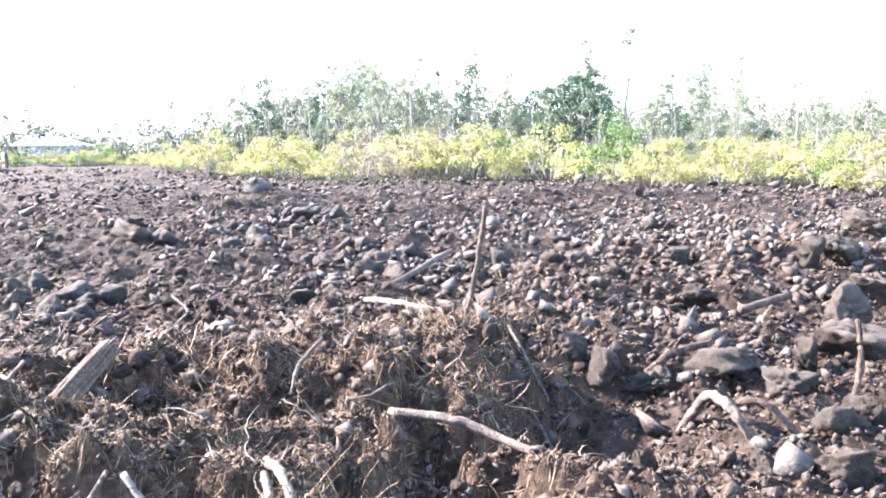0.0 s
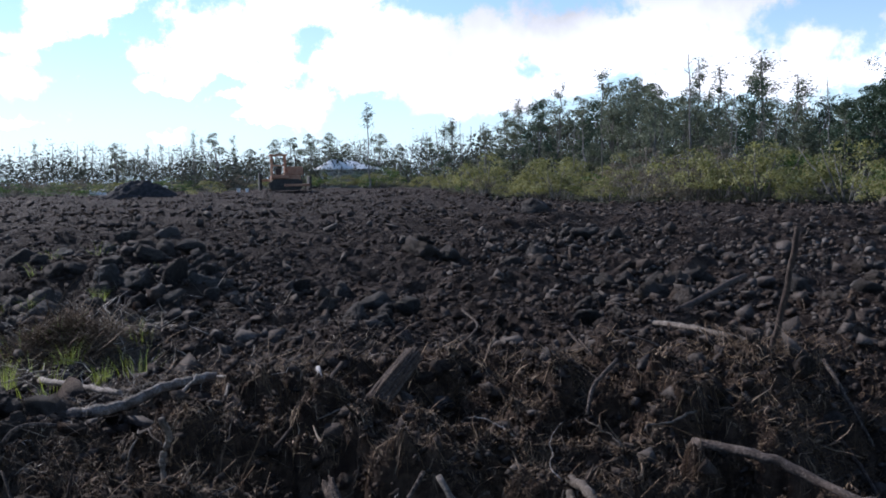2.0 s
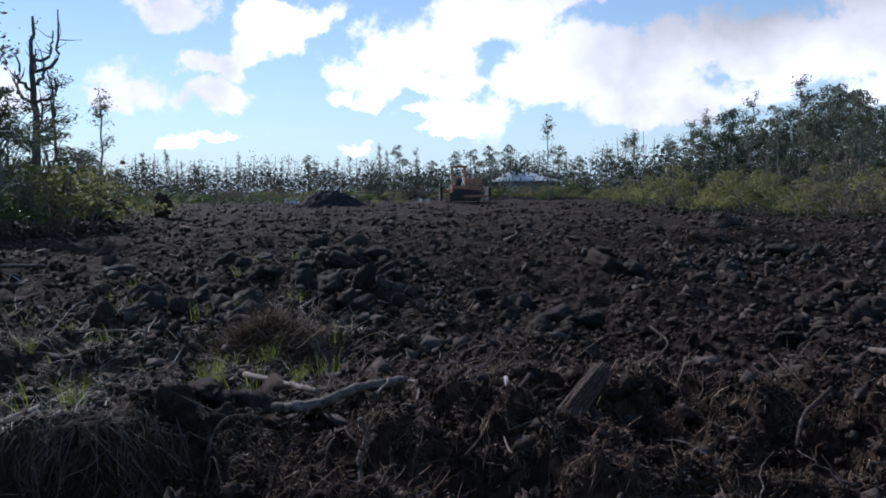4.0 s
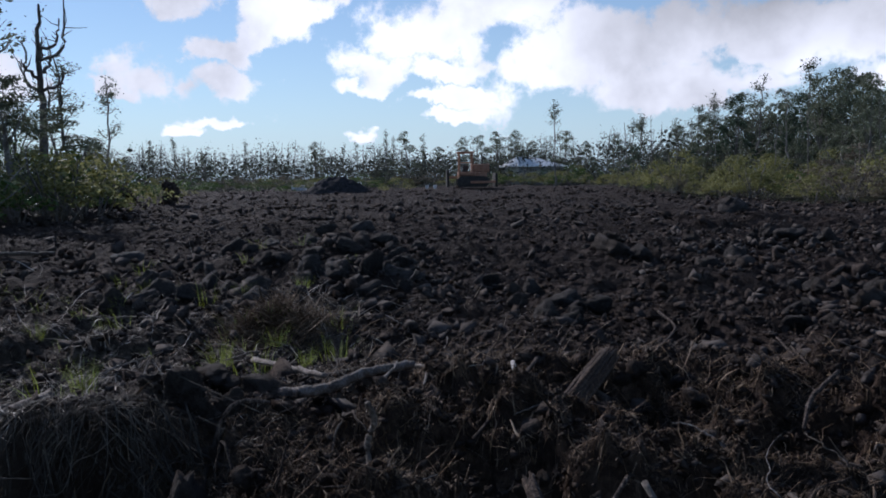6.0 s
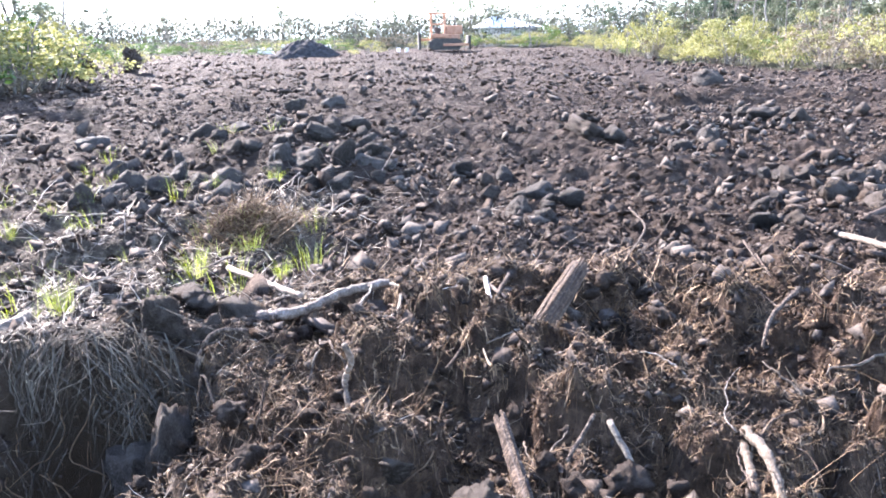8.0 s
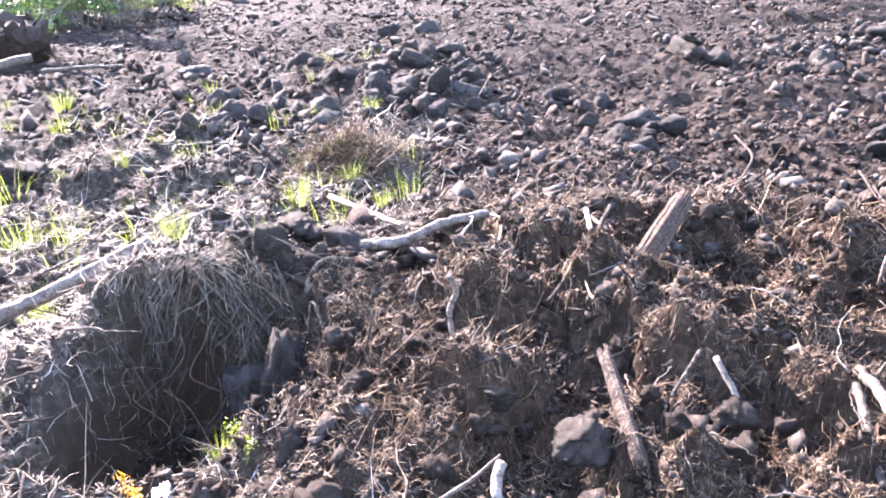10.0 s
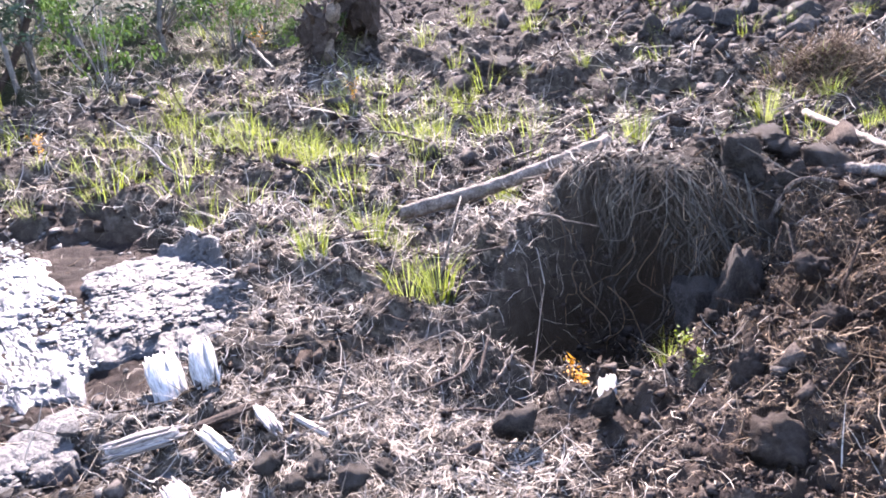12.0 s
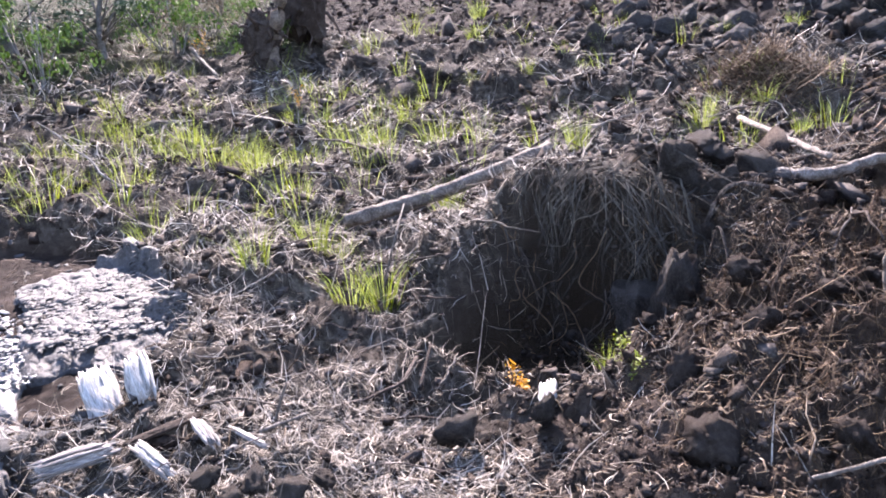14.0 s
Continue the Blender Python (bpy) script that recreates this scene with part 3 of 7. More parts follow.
FIELD_ROCKS = [
    (3.19, 7.77, 0.34, 0.28), (3.71, 8.43, 0.39, 0.26), (3.33, 9.02, 0.28, 0.19), (4.27, 13.45, 0.57, 0.29),
    (4.72, 13.12, 0.5, 0.27), (1.48, 12.9, 0.81, 0.31), (1.49, 13.87, 0.58, 0.19), (1.75, 12.44, 0.39, 0.32),
    (0.36, 8.24, 0.46, 0.23), (0.16, 7.22, 0.31, 0.21), (0.4, 6.94, 0.27, 0.18), (0.09, 9.81, 0.29, 0.18),
    (5.16, 9.89, 0.34, 0.23), (4.98, 19.81, 0.85, 0.48), (2.52, 11.35, 0.33, 0.24), (3.01, 11.56, 0.37, 0.22),
    (2.16, 6.72, 0.27, 0.15), (4.49, 6.77, 0.25, 0.17), (4.77, 6.33, 0.29, 0.19), (4.71, 7.65, 0.31, 0.21),
]
RIGHT_ROCKS = [
    (2.45, 3.89, 0.17, 0.2), (3.03, 3.88, 0.18, 0.18), (3.09, 3.68, 0.27, 0.2), (2.43, 3.63, 0.19, 0.19),
    (3.65, 3.29, 0.45, 0.17), (4.55, 3.05, 0.56, 0.3), (5.23, 3.67, 0.48, 0.26), (5.97, 3.99, 0.44, 0.25),
    (3.69, 2.85, 0.33, 0.2), (3.33, 2.27, 0.26, 0.17), (3.56, 2.29, 0.21, 0.18), (2.94, 1.93, 0.23, 0.15),
    (2.26, 2.3, 0.14, 0.14), (3.27, 3.45, 0.27, 0.12), (4.08, 3.05, 0.16, 0.22), (4.7, 4.59, 0.28, 0.16),
    (6.81, 4.95, 0.37, 0.25), (6.43, 4.95, 0.28, 0.27), (7.74, 5.41, 0.52, 0.3), (2.76, 2.14, 0.15, 0.11),
]
PILE_ROCKS = [
    (-1.99, 11.55, 0.42, 0.24), (-1.78, 9.39, 0.29, 0.4), (-1.47, 9.34, 0.41, 0.25), (-1.86, 8.73, 0.35, 0.21),
    (-2.21, 9.32, 0.44, 0.24), (-1.31, 8.91, 0.19, 0.13), (-4.11, 11.26, 0.51, 0.35), (-2.96, 8.67, 0.39, 0.23),
    (-3.75, 8.69, 0.33, 0.2), (-4.09, 8.71, 0.44, 0.27), (-4.13, 8.43, 0.33, 0.2), (-4.59, 18.69, 0.53, 0.29),
    (-3.72, 14.07, 0.44, 0.26), (-2.39, 10.91, 0.39, 0.23), (-3.07, 10.09, 0.36, 0.22), (-2.53, 9.11, 0.3, 0.17),
    (-3.95, 12.48, 0.4, 0.24), (-3.67, 9.16, 0.27, 0.18), (-3.69, 18.72, 0.53, 0.32), (-6.02, 11.89, 0.55, 0.28),
]
MID_ROCKS = [
    (0.34, 8.54, 0.41, 0.21), (0.35, 7.21, 0.31, 0.15), (0.1, 9.73, 0.27, 0.16), (1.53, 13.97, 0.49, 0.19),
    (1.52, 12.96, 0.65, 0.23), (3.02, 11.95, 0.34, 0.24), (-0.42, 9.93, 0.25, 0.15), (-0.14, 7.11, 0.18, 0.11),
    (1.88, 7.15, 0.18, 0.13), (2.24, 7.09, 0.23, 0.16), (2.39, 6.62, 0.2, 0.14), (-1.31, 15.94, 0.22, 0.16),
    (0.94, 5.96, 0.16, 0.11), (1.41, 6.82, 0.17, 0.12), (1.5, 10.68, 0.26, 0.15), (2.2, 6.4, 0.14, 0.1),
]
NEAR_ROCKS = [
    (-1.62, 3.64, 0.22, 0.24), (-1.4, 3.62, 0.16, 0.16), (-1.42, 3.06, 0.25, 0.5), (-1.6, 3.25, 0.33, 0.5),
    (-1.33, 3.74, 0.3, 0.18), (-0.1, 2.28, 0.23, 0.09), (-0.37, 2.46, 0.12, 0.07), (-1.5, 2.91, 0.16, 0.08),
    (-1.3, 3.84, 0.26, 0.16), (-1.64, 4.1, 0.32, 0.18),
    (-1.44, 2.02, 0.11, 0.14), (-1.63, 1.78, 0.19, 0.13), (-1.77, 2.67, 0.15, 0.09),
    (-0.94, 1.91, 0.19, 0.1), (-1.69, 1.84, 0.2, 0.14), (-0.37, 2.48, 0.12, 0.06),
]
LEFT_ROCKS = [
    (-5.25, 0.36, 0.25, 0.18), (-5.42, 0.53, 0.16, 0.13), (-5.82, 0.99, 0.32, 0.24), (-5.78, 1.18, 0.24, 0.16),
    (-5.27, 0.18, 0.18, 0.14), (-4.77, 0.82, 0.1, 0.2), (-5.59, 6.36, 0.35, 0.17), (-5.48, 7.07, 0.37, 0.16),
    (-5.85, 5.77, 0.34, 0.17), (-7.16, 4.48, 0.34, 0.15), (-2.02, 1.1, 0.09, 0.05), (-1.9, 1.17, 0.1, 0.06),
    (-1.9, 1.09, 0.08, 0.05), (-1.8, 1.22, 0.1, 0.05), (-1.77, 1.32, 0.07, 0.04), (-1.66, 1.85, 0.19, 0.15),
    (-6.83, 7.24, 0.41, 0.16), (-5.63, 6.88, 0.31, 0.15), (-4.62, 7.06, 0.11, 0.14), (-5.62, 6.3, 0.29, 0.18),
]
place_rocks(FIELD_ROCKS, "dark grey lava rock half sunk in churned soil", "rocks in the field", 0.0, 0.4, seed=2, stock=DIRTY_BOULDERS + BOULDERS)
place_rocks(RIGHT_ROCKS, "grey lava boulder in a heap of roots and soil", "rocks in the root heap", 0.0, seed=3, stock=NEAR_BOULDERS)
place_rocks(PILE_ROCKS, "bluish grey lava boulder in a loose rock pile", "rocks in the pile", 0.45, seed=4)
pile_rnd = random.Random(12)
MORE_PILE = []
for cx, cy, sx, sy, count in ((-1.75, 9.4, 0.5, 0.7, 20), (-2.7, 8.9, 0.5, 0.5, 14), (-3.9, 8.6, 0.5, 0.35, 12), (-2.3, 10.9, 0.6, 0.6, 12), (-3.6, 10.6, 0.8, 0.8, 12)):
    for _ in range(count):
        size = pile_rnd.choice((0.12, 0.15, 0.18, 0.22, 0.26, 0.33))
        MORE_PILE.append((pile_rnd.gauss(cx, sx), pile_rnd.gauss(cy, sy), size, size * pile_rnd.uniform(0.55, 0.85)))
place_rocks(MORE_PILE, "bluish grey lava block in a loose rock pile", "rocks in the pile", 0.4, 0.28, seed=14, stock=BOULDERS + DIRTY_BOULDERS)
MORE_FIELD = []
for cx, cy, sx, sy, count in ((0.35, 8.3, 0.4, 0.4, 8), (1.55, 13.2, 0.6, 0.7, 8), (4.4, 13.2, 0.9, 0.6, 12), (3.3, 8.4, 0.5, 0.6, 9), (5.2, 9.8, 1.2, 0.8, 12), (4.9, 6.8, 1.0, 0.6, 12), (7.0, 9.0, 1.2, 1.0, 12), (8.5, 7.0, 0.9, 0.8, 10)):
    for _ in range(count):
        size = pile_rnd.choice((0.12, 0.15, 0.18, 0.22, 0.28))
        MORE_FIELD.append((pile_rnd.gauss(cx, sx), pile_rnd.gauss(cy, sy), size, size * pile_rnd.uniform(0.55, 0.85)))
place_rocks(MORE_FIELD, "rough grey lava block lying on churned soil", "rocks in the field", 0.15, 0.3, seed=15, stock=BOULDERS + DIRTY_BOULDERS)
place_rocks(MID_ROCKS, "grey lava rock on bulldozed brown soil", "rocks on the soil", 0.0, 0.3, seed=5, stock=DIRTY_BOULDERS + BOULDERS)
LUMPS = [boulder_mesh("lump", 200 + k, 11, 0.2, 3, 0.06) for k in range(8)]
for me in LUMPS:
    me.materials.append(CLOD)
NEAR_LUMPS = [(-1.07, 2.3, 0.16, 0.16), (-0.88, 2.0, 0.2, 0.15), (-0.92, 2.62, 0.14, 0.1)]
place_rocks(NEAR_LUMPS, "shaggy lump of dark soil held by roots", "soil lumps among the roots", 0.0, 0.35, seed=8, stock=LUMPS, name="soil_clod")
place_rocks(NEAR_ROCKS, "rough dark lava rock among torn roots", "rocks among the roots", 0.0, 0.3, seed=6, stock=NEAR_BOULDERS)
place_rocks(LEFT_ROCKS, "grey lava rock lying in dead straw", "rocks in the straw", 0.1, 0.3, seed=7, stock=DIRTY_BOULDERS)
x, y, g = scatter(900, 1.9, 7.5, -30, 50, 73, lambda x, y: np.clip(zones(x, y)[0] * (0.35 + 0.7 * vnoise(x * 1.7, y * 1.7, 74)), 0, 1))
sizes = np.exp(g.normal(math.log(0.1), 0.4, len(x))) * np.clip(np.hypot(x, y) / 4, 0.7, 1.4)
LUMPY = [(float(a), float(b), float(w), float(w * k)) for a, b, w, k in zip(x, y, sizes, g.uniform(0.5, 0.8, len(x)))][:110]
place_rocks(LUMPY, "crumbly brown soil clod among torn roots", "soil lumps among the roots", 0.0, 0.45, seed=17, stock=LUMPS, name="soil_clod")


def lane(x, y):
    """The fine gravel that the crawler has rolled flat, 0 to 1."""
    return np.exp(-(((x - 0.6 - 0.03 * y) / 1.3) ** 2)) * (y > 6) * (y < 16) * 0.85


def unit_shapes(corners, count, seed, ragged=False):
    out = []
    for k in range(count):
        me = rock_mesh("piece", seed + k, corners, 0)
        v = np.empty(len(me.vertices) * 3, np.float32)
        me.vertices.foreach_get("co", v)
        f = np.empty(len(me.polygons) * 3, np.int32)
        me.polygons.foreach_get("vertices", f)
        bpy.data.meshes.remove(me)
        v = v.reshape(-1, 3) * (1 if not ragged else np.random.default_rng(seed + k).uniform(0.38, 1.2, (len(v) // 3, 1)))
        out.append((v, f.reshape(-1, 3)))
    return out


def plate_shapes(count, seed):
    """Flat broken plates: uneven five- to seven-cornered prisms."""
    out, g = [], np.random.default_rng(seed)
    for k in range(count):
        n = int(g.integers(5, 8))
        a = np.sort(g.uniform(0, 6.283, n) * 0.35 + np.arange(n) / n * 6.283)
        ring = np.stack([np.cos(a), np.sin(a)], -1) * g.uniform(0.36, 0.58, (n, 1))
        v = np.concatenate([np.c_[ring, g.uniform(0.35, 0.5, n)], np.c_[ring * 1.08, np.full(n, -0.5)], [[0, 0, 0.46]]])
        i = np.arange(n)
        j = (i + 1) % n
        f = np.concatenate([np.stack([i, j, np.full(n, 2 * n)], -1), np.stack([i, i + n, j], -1), np.stack([j, i + n, j + n], -1)])
        out.append((v, f))
    return out


def turns(a, b, c):
    """Rotation matrices from arrays of angles about x, y and z."""
    ca, sa, cb, sb, cc, sc, o, l = np.cos(a), np.sin(a), np.cos(b), np.sin(b), np.cos(c), np.sin(c), 0 * a, 0 * a + 1
    X = np.stack([l, o, o, o, ca, -sa, o, sa, ca], -1).reshape(-1, 3, 3)
    Y = np.stack([cb, o, sb, o, l, o, -sb, o, cb], -1).reshape(-1, 3, 3)
    Z = np.stack([cc, -sc, o, sc, cc, o, o, o, l], -1).reshape(-1, 3, 3)
    return Z @ Y @ X


def pieces(name, places, sizes, shapes, mat, label, category, g, squash=0.75, sink=0.2, smooth=False, tilt=0.7, level=None):
    """Many small stones or clods joined into one mesh."""
    x, y = places
    n = len(x)
    z = ground_z(x, y) if level is None else level(x, y)
    rot = turns(g.uniform(-tilt, tilt, n), g.uniform(-tilt, tilt, n), g.uniform(0, 6.28, n))
    s = np.asarray(sizes)
    sc = np.stack([s * g.uniform(0.8, 1.3, n), s * g.uniform(0.75, 1.1, n), s * squash * g.uniform(0.65, 1.25, n)], -1)
    pos = np.stack([x, y, z + s * squash * (0.5 - sink)], -1)
    V, Fc, base = [], [], 0
    for k, (v, f) in enumerate(shapes):
        m = np.arange(n) % len(shapes) == k
        if not m.any():
            continue
        P = np.einsum("nij,nvj->nvi", rot[m], v[None] * sc[m][:, None]) + pos[m][:, None]
        V.append(P.reshape(-1, 3))
        Fc.append((f[None] + base + (np.arange(m.sum()) * len(v))[:, None, None]).reshape(-1, 3))
        base += P.shape[0] * P.shape[1]
    ob = finish(name, mesh_of(name, np.concatenate(V), np.concatenate(Fc)), mat, smooth=smooth)
    return tagged(ob, label, category, kind="stuff")


STONE = unit_shapes(9, 20, 480)
FINE, COARSE, CRUMB = unit_shapes(10, 24, 300, True), unit_shapes(7, 20, 400), unit_shapes(9, 30, 450, True)


def field_density(x, y):
    root, straw, green = zones(x, y)
    band = np.exp(-((y - 13.5 + 0.35 * (x - 5)) / 2.2) ** 2) * (x > 2) * 0.6
    return np.clip((0.42 + 0.55 * vnoise(x * 0.8, y * 0.8, 21) - 0.85 * lane(x, y) + band) * (1 - 0.75 * root) * (1 - np.where(np.hypot(x, y) > 5, 0.35, 0.75) * straw) * (1 - green) * (1 - slab_area(x, y)) * step((np.hypot(x, y) - 2.0) / 1.5), 0, 1)


x, y, g = scatter(800, 4.6, 17, -38, 56, 71, lambda x, y: np.clip((0.3 + 0.8 * vnoise(x * 0.7, y * 0.7, 72)) * (1 - lane(x, y)) * (1 - 0.8 * zones(x, y)[0]) * (1 - 0.6 * zones(x, y)[1]), 0, 1))
pieces("loose_stones", (x, y), np.minimum(np.exp(g.normal(math.log(0.115), 0.4, len(x))) * np.clip(np.hypot(x, y) / 9, 0.7, 1.4), 0.3), STONE, RUBBLE, "angular dark lava stones on churned soil", "stones", g, sink=0.32, tilt=1.3)
x, y, g = scatter(2600, 4.2, 17, -38, 56, 75, lambda x, y: np.clip((0.5 + 0.7 * vnoise(x * 0.9, y * 0.9, 76)) * (1 - lane(x, y)) * (1 - 0.6 * zones(x, y)[0]) * (1 - 0.5 * zones(x, y)[1]), 0, 1))
pieces("big_soil_clods", (x, y), np.minimum(np.exp(g.normal(math.log(0.07), 0.5, len(x))) * np.clip(np.hypot(x, y) / 8, 0.7, 1.5), 0.26), unit_shapes(14, 20, 520, True), CLOD, "large dark soil clods turned up by the bulldozer", "soil", g, sink=0.35, tilt=1.2)
x, y, g = scatter(42000, 1.4, 14, -95, 62, 31, field_density)
pieces("lava_rubble", (x, y), np.minimum(np.exp(g.normal(math.log(0.029), 0.75, len(x))) * np.clip(np.hypot(x, y) / 6, 0.5, 1.6), 0.2), FINE, RUBBLE, "loose grey lava rubble spread over dark soil", "rubble", g)
x, y, g = scatter(26000, 13, 85, -60, 62, 32, field_density)
pieces("far_lava_rubble", (x, y), np.minimum(np.exp(g.normal(math.log(0.048), 0.6, len(x))) * np.clip(np.hypot(x, y) / 16, 0.8, 1.9), 0.4), COARSE, RUBBLE, "distant grey lava rubble on bulldozed ground", "rubble", g)
x, y, g = scatter(20000, 17, 85, -60, 62, 34, lambda x, y: 0.8 * (1 - zones(x, y)[2]))
pieces("far_soil_clods", (x, y), np.minimum(np.exp(g.normal(math.log(0.07), 0.5, len(x))) * np.clip(np.hypot(x, y) / 20, 0.8, 1.9), 0.35), COARSE, CLOD, "dark churned soil and clods far off", "soil", g, squash=0.45)
x, y, g = scatter(75000, 1.3, 9, -95, 62, 38, lambda x, y: 0.75 * (1 - 0.5 * zones(x, y)[1]) * (1 - slab_area(x, y)))
pieces("soil_crumbs", (x, y), np.minimum(np.exp(g.normal(math.log(0.015), 0.45, len(x))) * np.clip(np.hypot(x, y) / 4, 0.6, 1.6), 0.05), unit_shapes(7, 20, 560, True), CLOD, "fine dry crumbs of dark brown soil", "soil", g)
x, y, g = scatter(47000, 1.3, 19, -95, 62, 33, lambda x, y: 0.8 * (1 - 0.6 * zones(x, y)[1]) * (1 - slab_area(x, y)))
pieces("soil_clods", (x, y), np.minimum(np.exp(g.normal(math.log(0.036), 0.6, len(x))) * np.clip(np.hypot(x, y) / 5, 0.5, 1.6), 0.14), CRUMB, CLOD, "dark brown soil clods torn up by the bulldozer", "soil", g)

# the pale band of rubble on the right
x, y, g = scatter(7500, 5.5, 24, 8, 62, 35, lambda x, y: np.clip(np.exp(-((np.hypot(x, y) - np.interp(np.degrees(np.arctan2(x, y)), [8, 20, 30, 40, 62], [15, 14.5, 13.0, 13.0, 10.5])) / 3.2) ** 2) * (0.55 + 1.0 * vnoise(x * 0.7, y * 0.7, 36)), 0, 1))
pieces("pale_rubble", (x, y), np.minimum(np.exp(g.normal(math.log(0.052), 0.6, len(x))), 0.17), FINE, PALE_RUBBLE, "pale dusty lava rubble in a broad strip", "rubble", g)
# soil and rubble behind the camera
x, y, g = scatter(4200, 0.7, 14, 62, 265, 37, lambda x, y: 0.9 + 0 * x)
pieces("back_soil_clods", (x, y), np.minimum(np.exp(g.normal(math.log(0.04), 0.6, len(x))) * np.clip(np.hypot(x, y) / 5, 0.5, 1.8), 0.2), CRUMB, CLOD, "dark brown soil clods torn up by the bulldozer", "soil", g)


# ---- trees and shrubs ----
def tube(points, radii, sides=7, wobble=0.0, seed=0):
    """Rings along a line, as arrays: a limb, root or stick, closed at both ends."""
    g = np.random.default_rng(seed)
    P = np.asarray(points, float)
    n = len(P)
    T = np.gradient(P, axis=0)
    T /= np.linalg.norm(T, axis=1)[:, None] + 1e-9
    up = np.where(np.abs(T[:, 2:3]) > 0.9, np.array([[1.0, 0, 0]]), np.array([[0, 0, 1.0]]))
    A = np.cross(T, up)
    A /= np.linalg.norm(A, axis=1)[:, None] + 1e-9
    B = np.cross(T, A)
    th = np.linspace(0, 2 * np.pi, sides, endpoint=False)
    rr = np.asarray(radii, float)[:, None] * (1 + wobble * g.uniform(-1, 1, (n, sides)))
    V = P[:, None] + rr[..., None] * (np.cos(th)[None, :, None] * A[:, None] + np.sin(th)[None, :, None] * B[:, None])
    i = np.arange(n * sides).reshape(n, sides)
    j = np.roll(i, -1, axis=1)
    F = np.stack([i[:-1], j[:-1], j[1:], i[1:]], -1).reshape(-1, 4)
    V = np.concatenate([V.reshape(-1, 3), P[:1] - T[:1] * rr[0].mean() * 0.2, P[-1:] + T[-1:] * rr[-1].mean() * 0.4])
    c0, c1 = n * sides, n * sides + 1
    caps = [np.stack([j[0], i[0], np.full(sides, c0), np.full(sides, c0)], -1), np.stack([i[-1], j[-1], np.full(sides, c1), np.full(sides, c1)], -1)]
    tri = lambda q: np.concatenate([q[:, [0, 1, 2]], q[:, [0, 2, 3]]])  # noqa: E731
    return V, np.concatenate([tri(F), caps[0][:, :3], caps[1][:, :3]])


def smooth_line(points, per=5, wob=0.0, seed=0):
    """A Catmull-Rom line through a few points, slightly crooked."""
    g = np.random.default_rng(seed)
    P = np.asarray(points, float)
    Q = np.concatenate([2 * P[:1] - P[1:2], P, 2 * P[-1:] - P[-2:-1]])
    out = []
    for k in range(len(P) - 1):
        a, b, c, d = Q[k : k + 4]
        for t in np.arange(per) / per:
            out.append(0.5 * (2 * b + (c - a) * t + (2 * a - 5 * b + 4 * c - d) * t * t + (3 * b - 3 * c + d - a) * t**3))
    out.append(P[-1])
    out = np.array(out)
    out[1:-1] += g.normal(0, wob, out[1:-1].shape)
    return out


def joined(name, chunks):
    V, F, base = [], [], 0
    for v, f in chunks:
        V.append(v)
        F.append(f + base)
        base += len(v)
    return mesh_of(name, np.concatenate(V), np.concatenate(F))


def leaves(centres, spread, count, size, g, aspect=0.5, droop=0.0):
    """Leaf blades scattered round centres: each a folded pair of triangles."""
    c = np.repeat(np.asarray(centres, float), count, axis=0)
    d = g.normal(0, 1, c.shape)
    c = c + d * np.asarray(spread)
    n = len(c)
    ax = g.normal(0, 1, (n, 3))
    ax[:, 2] = ax[:, 2] * 0.6 - droop
    ax /= np.linalg.norm(ax, axis=1)[:, None]
    sd = np.cross(ax, g.normal(0, 1, (n, 3)))
    sd /= np.linalg.norm(sd, axis=1)[:, None]
    s = size * np.exp(g.normal(0, 0.35, (n, 1)))
    nm = np.cross(ax, sd) * s * 0.12
    V = np.stack([c - ax * s * 0.5, c + sd * s * aspect * 0.5 + nm, c + ax * s * 0.5, c - sd * s * aspect * 0.5 + nm], 1)
    i = np.arange(n)[:, None] * 4
    F = np.concatenate([i + [0, 1, 2], i + [0, 2, 3]], 1).reshape(-1, 3)
    return V.reshape(-1, 3), F


def leaf_mounds(centres, radii, count, size, g, aspect=0.5, jitter=0.45, flat=0.75):
    """Leaf blades over the upper sides of rounded clumps, roughly along their surface."""
    c = np.repeat(np.asarray(centres, float), count, axis=0)
    rad = np.repeat(np.asarray(radii, float), count)[:, None]
    d = g.normal(0, 1, c.shape)
    d /= np.linalg.norm(d, axis=1)[:, None]
    d[:, 2] = np.where(d[:, 2] < -0.25, -d[:, 2], d[:, 2])
    p = c + d * rad * g.uniform(0.72, 1.12, (len(c), 1)) * (1, 1, flat)
    nrm = d + g.normal(0, jitter, d.shape)
    nrm /= np.linalg.norm(nrm, axis=1)[:, None]
    ax = np.cross(nrm, g.normal(0, 1, d.shape))
    ax /= np.linalg.norm(ax, axis=1)[:, None]
    sd = np.cross(nrm, ax)
    s = size * np.exp(g.normal(0, 0.35, (len(c), 1)))
    V = np.stack([p - ax * s * 0.5, p + sd * s * aspect * 0.5, p + ax * s * 0.5, p - sd * s * aspect * 0.5], 1)
    i = np.arange(len(c))[:, None] * 4
    return V.reshape(-1, 3), np.concatenate([i + [0, 1, 2], i + [0, 2, 3]], 1).reshape(-1, 3)


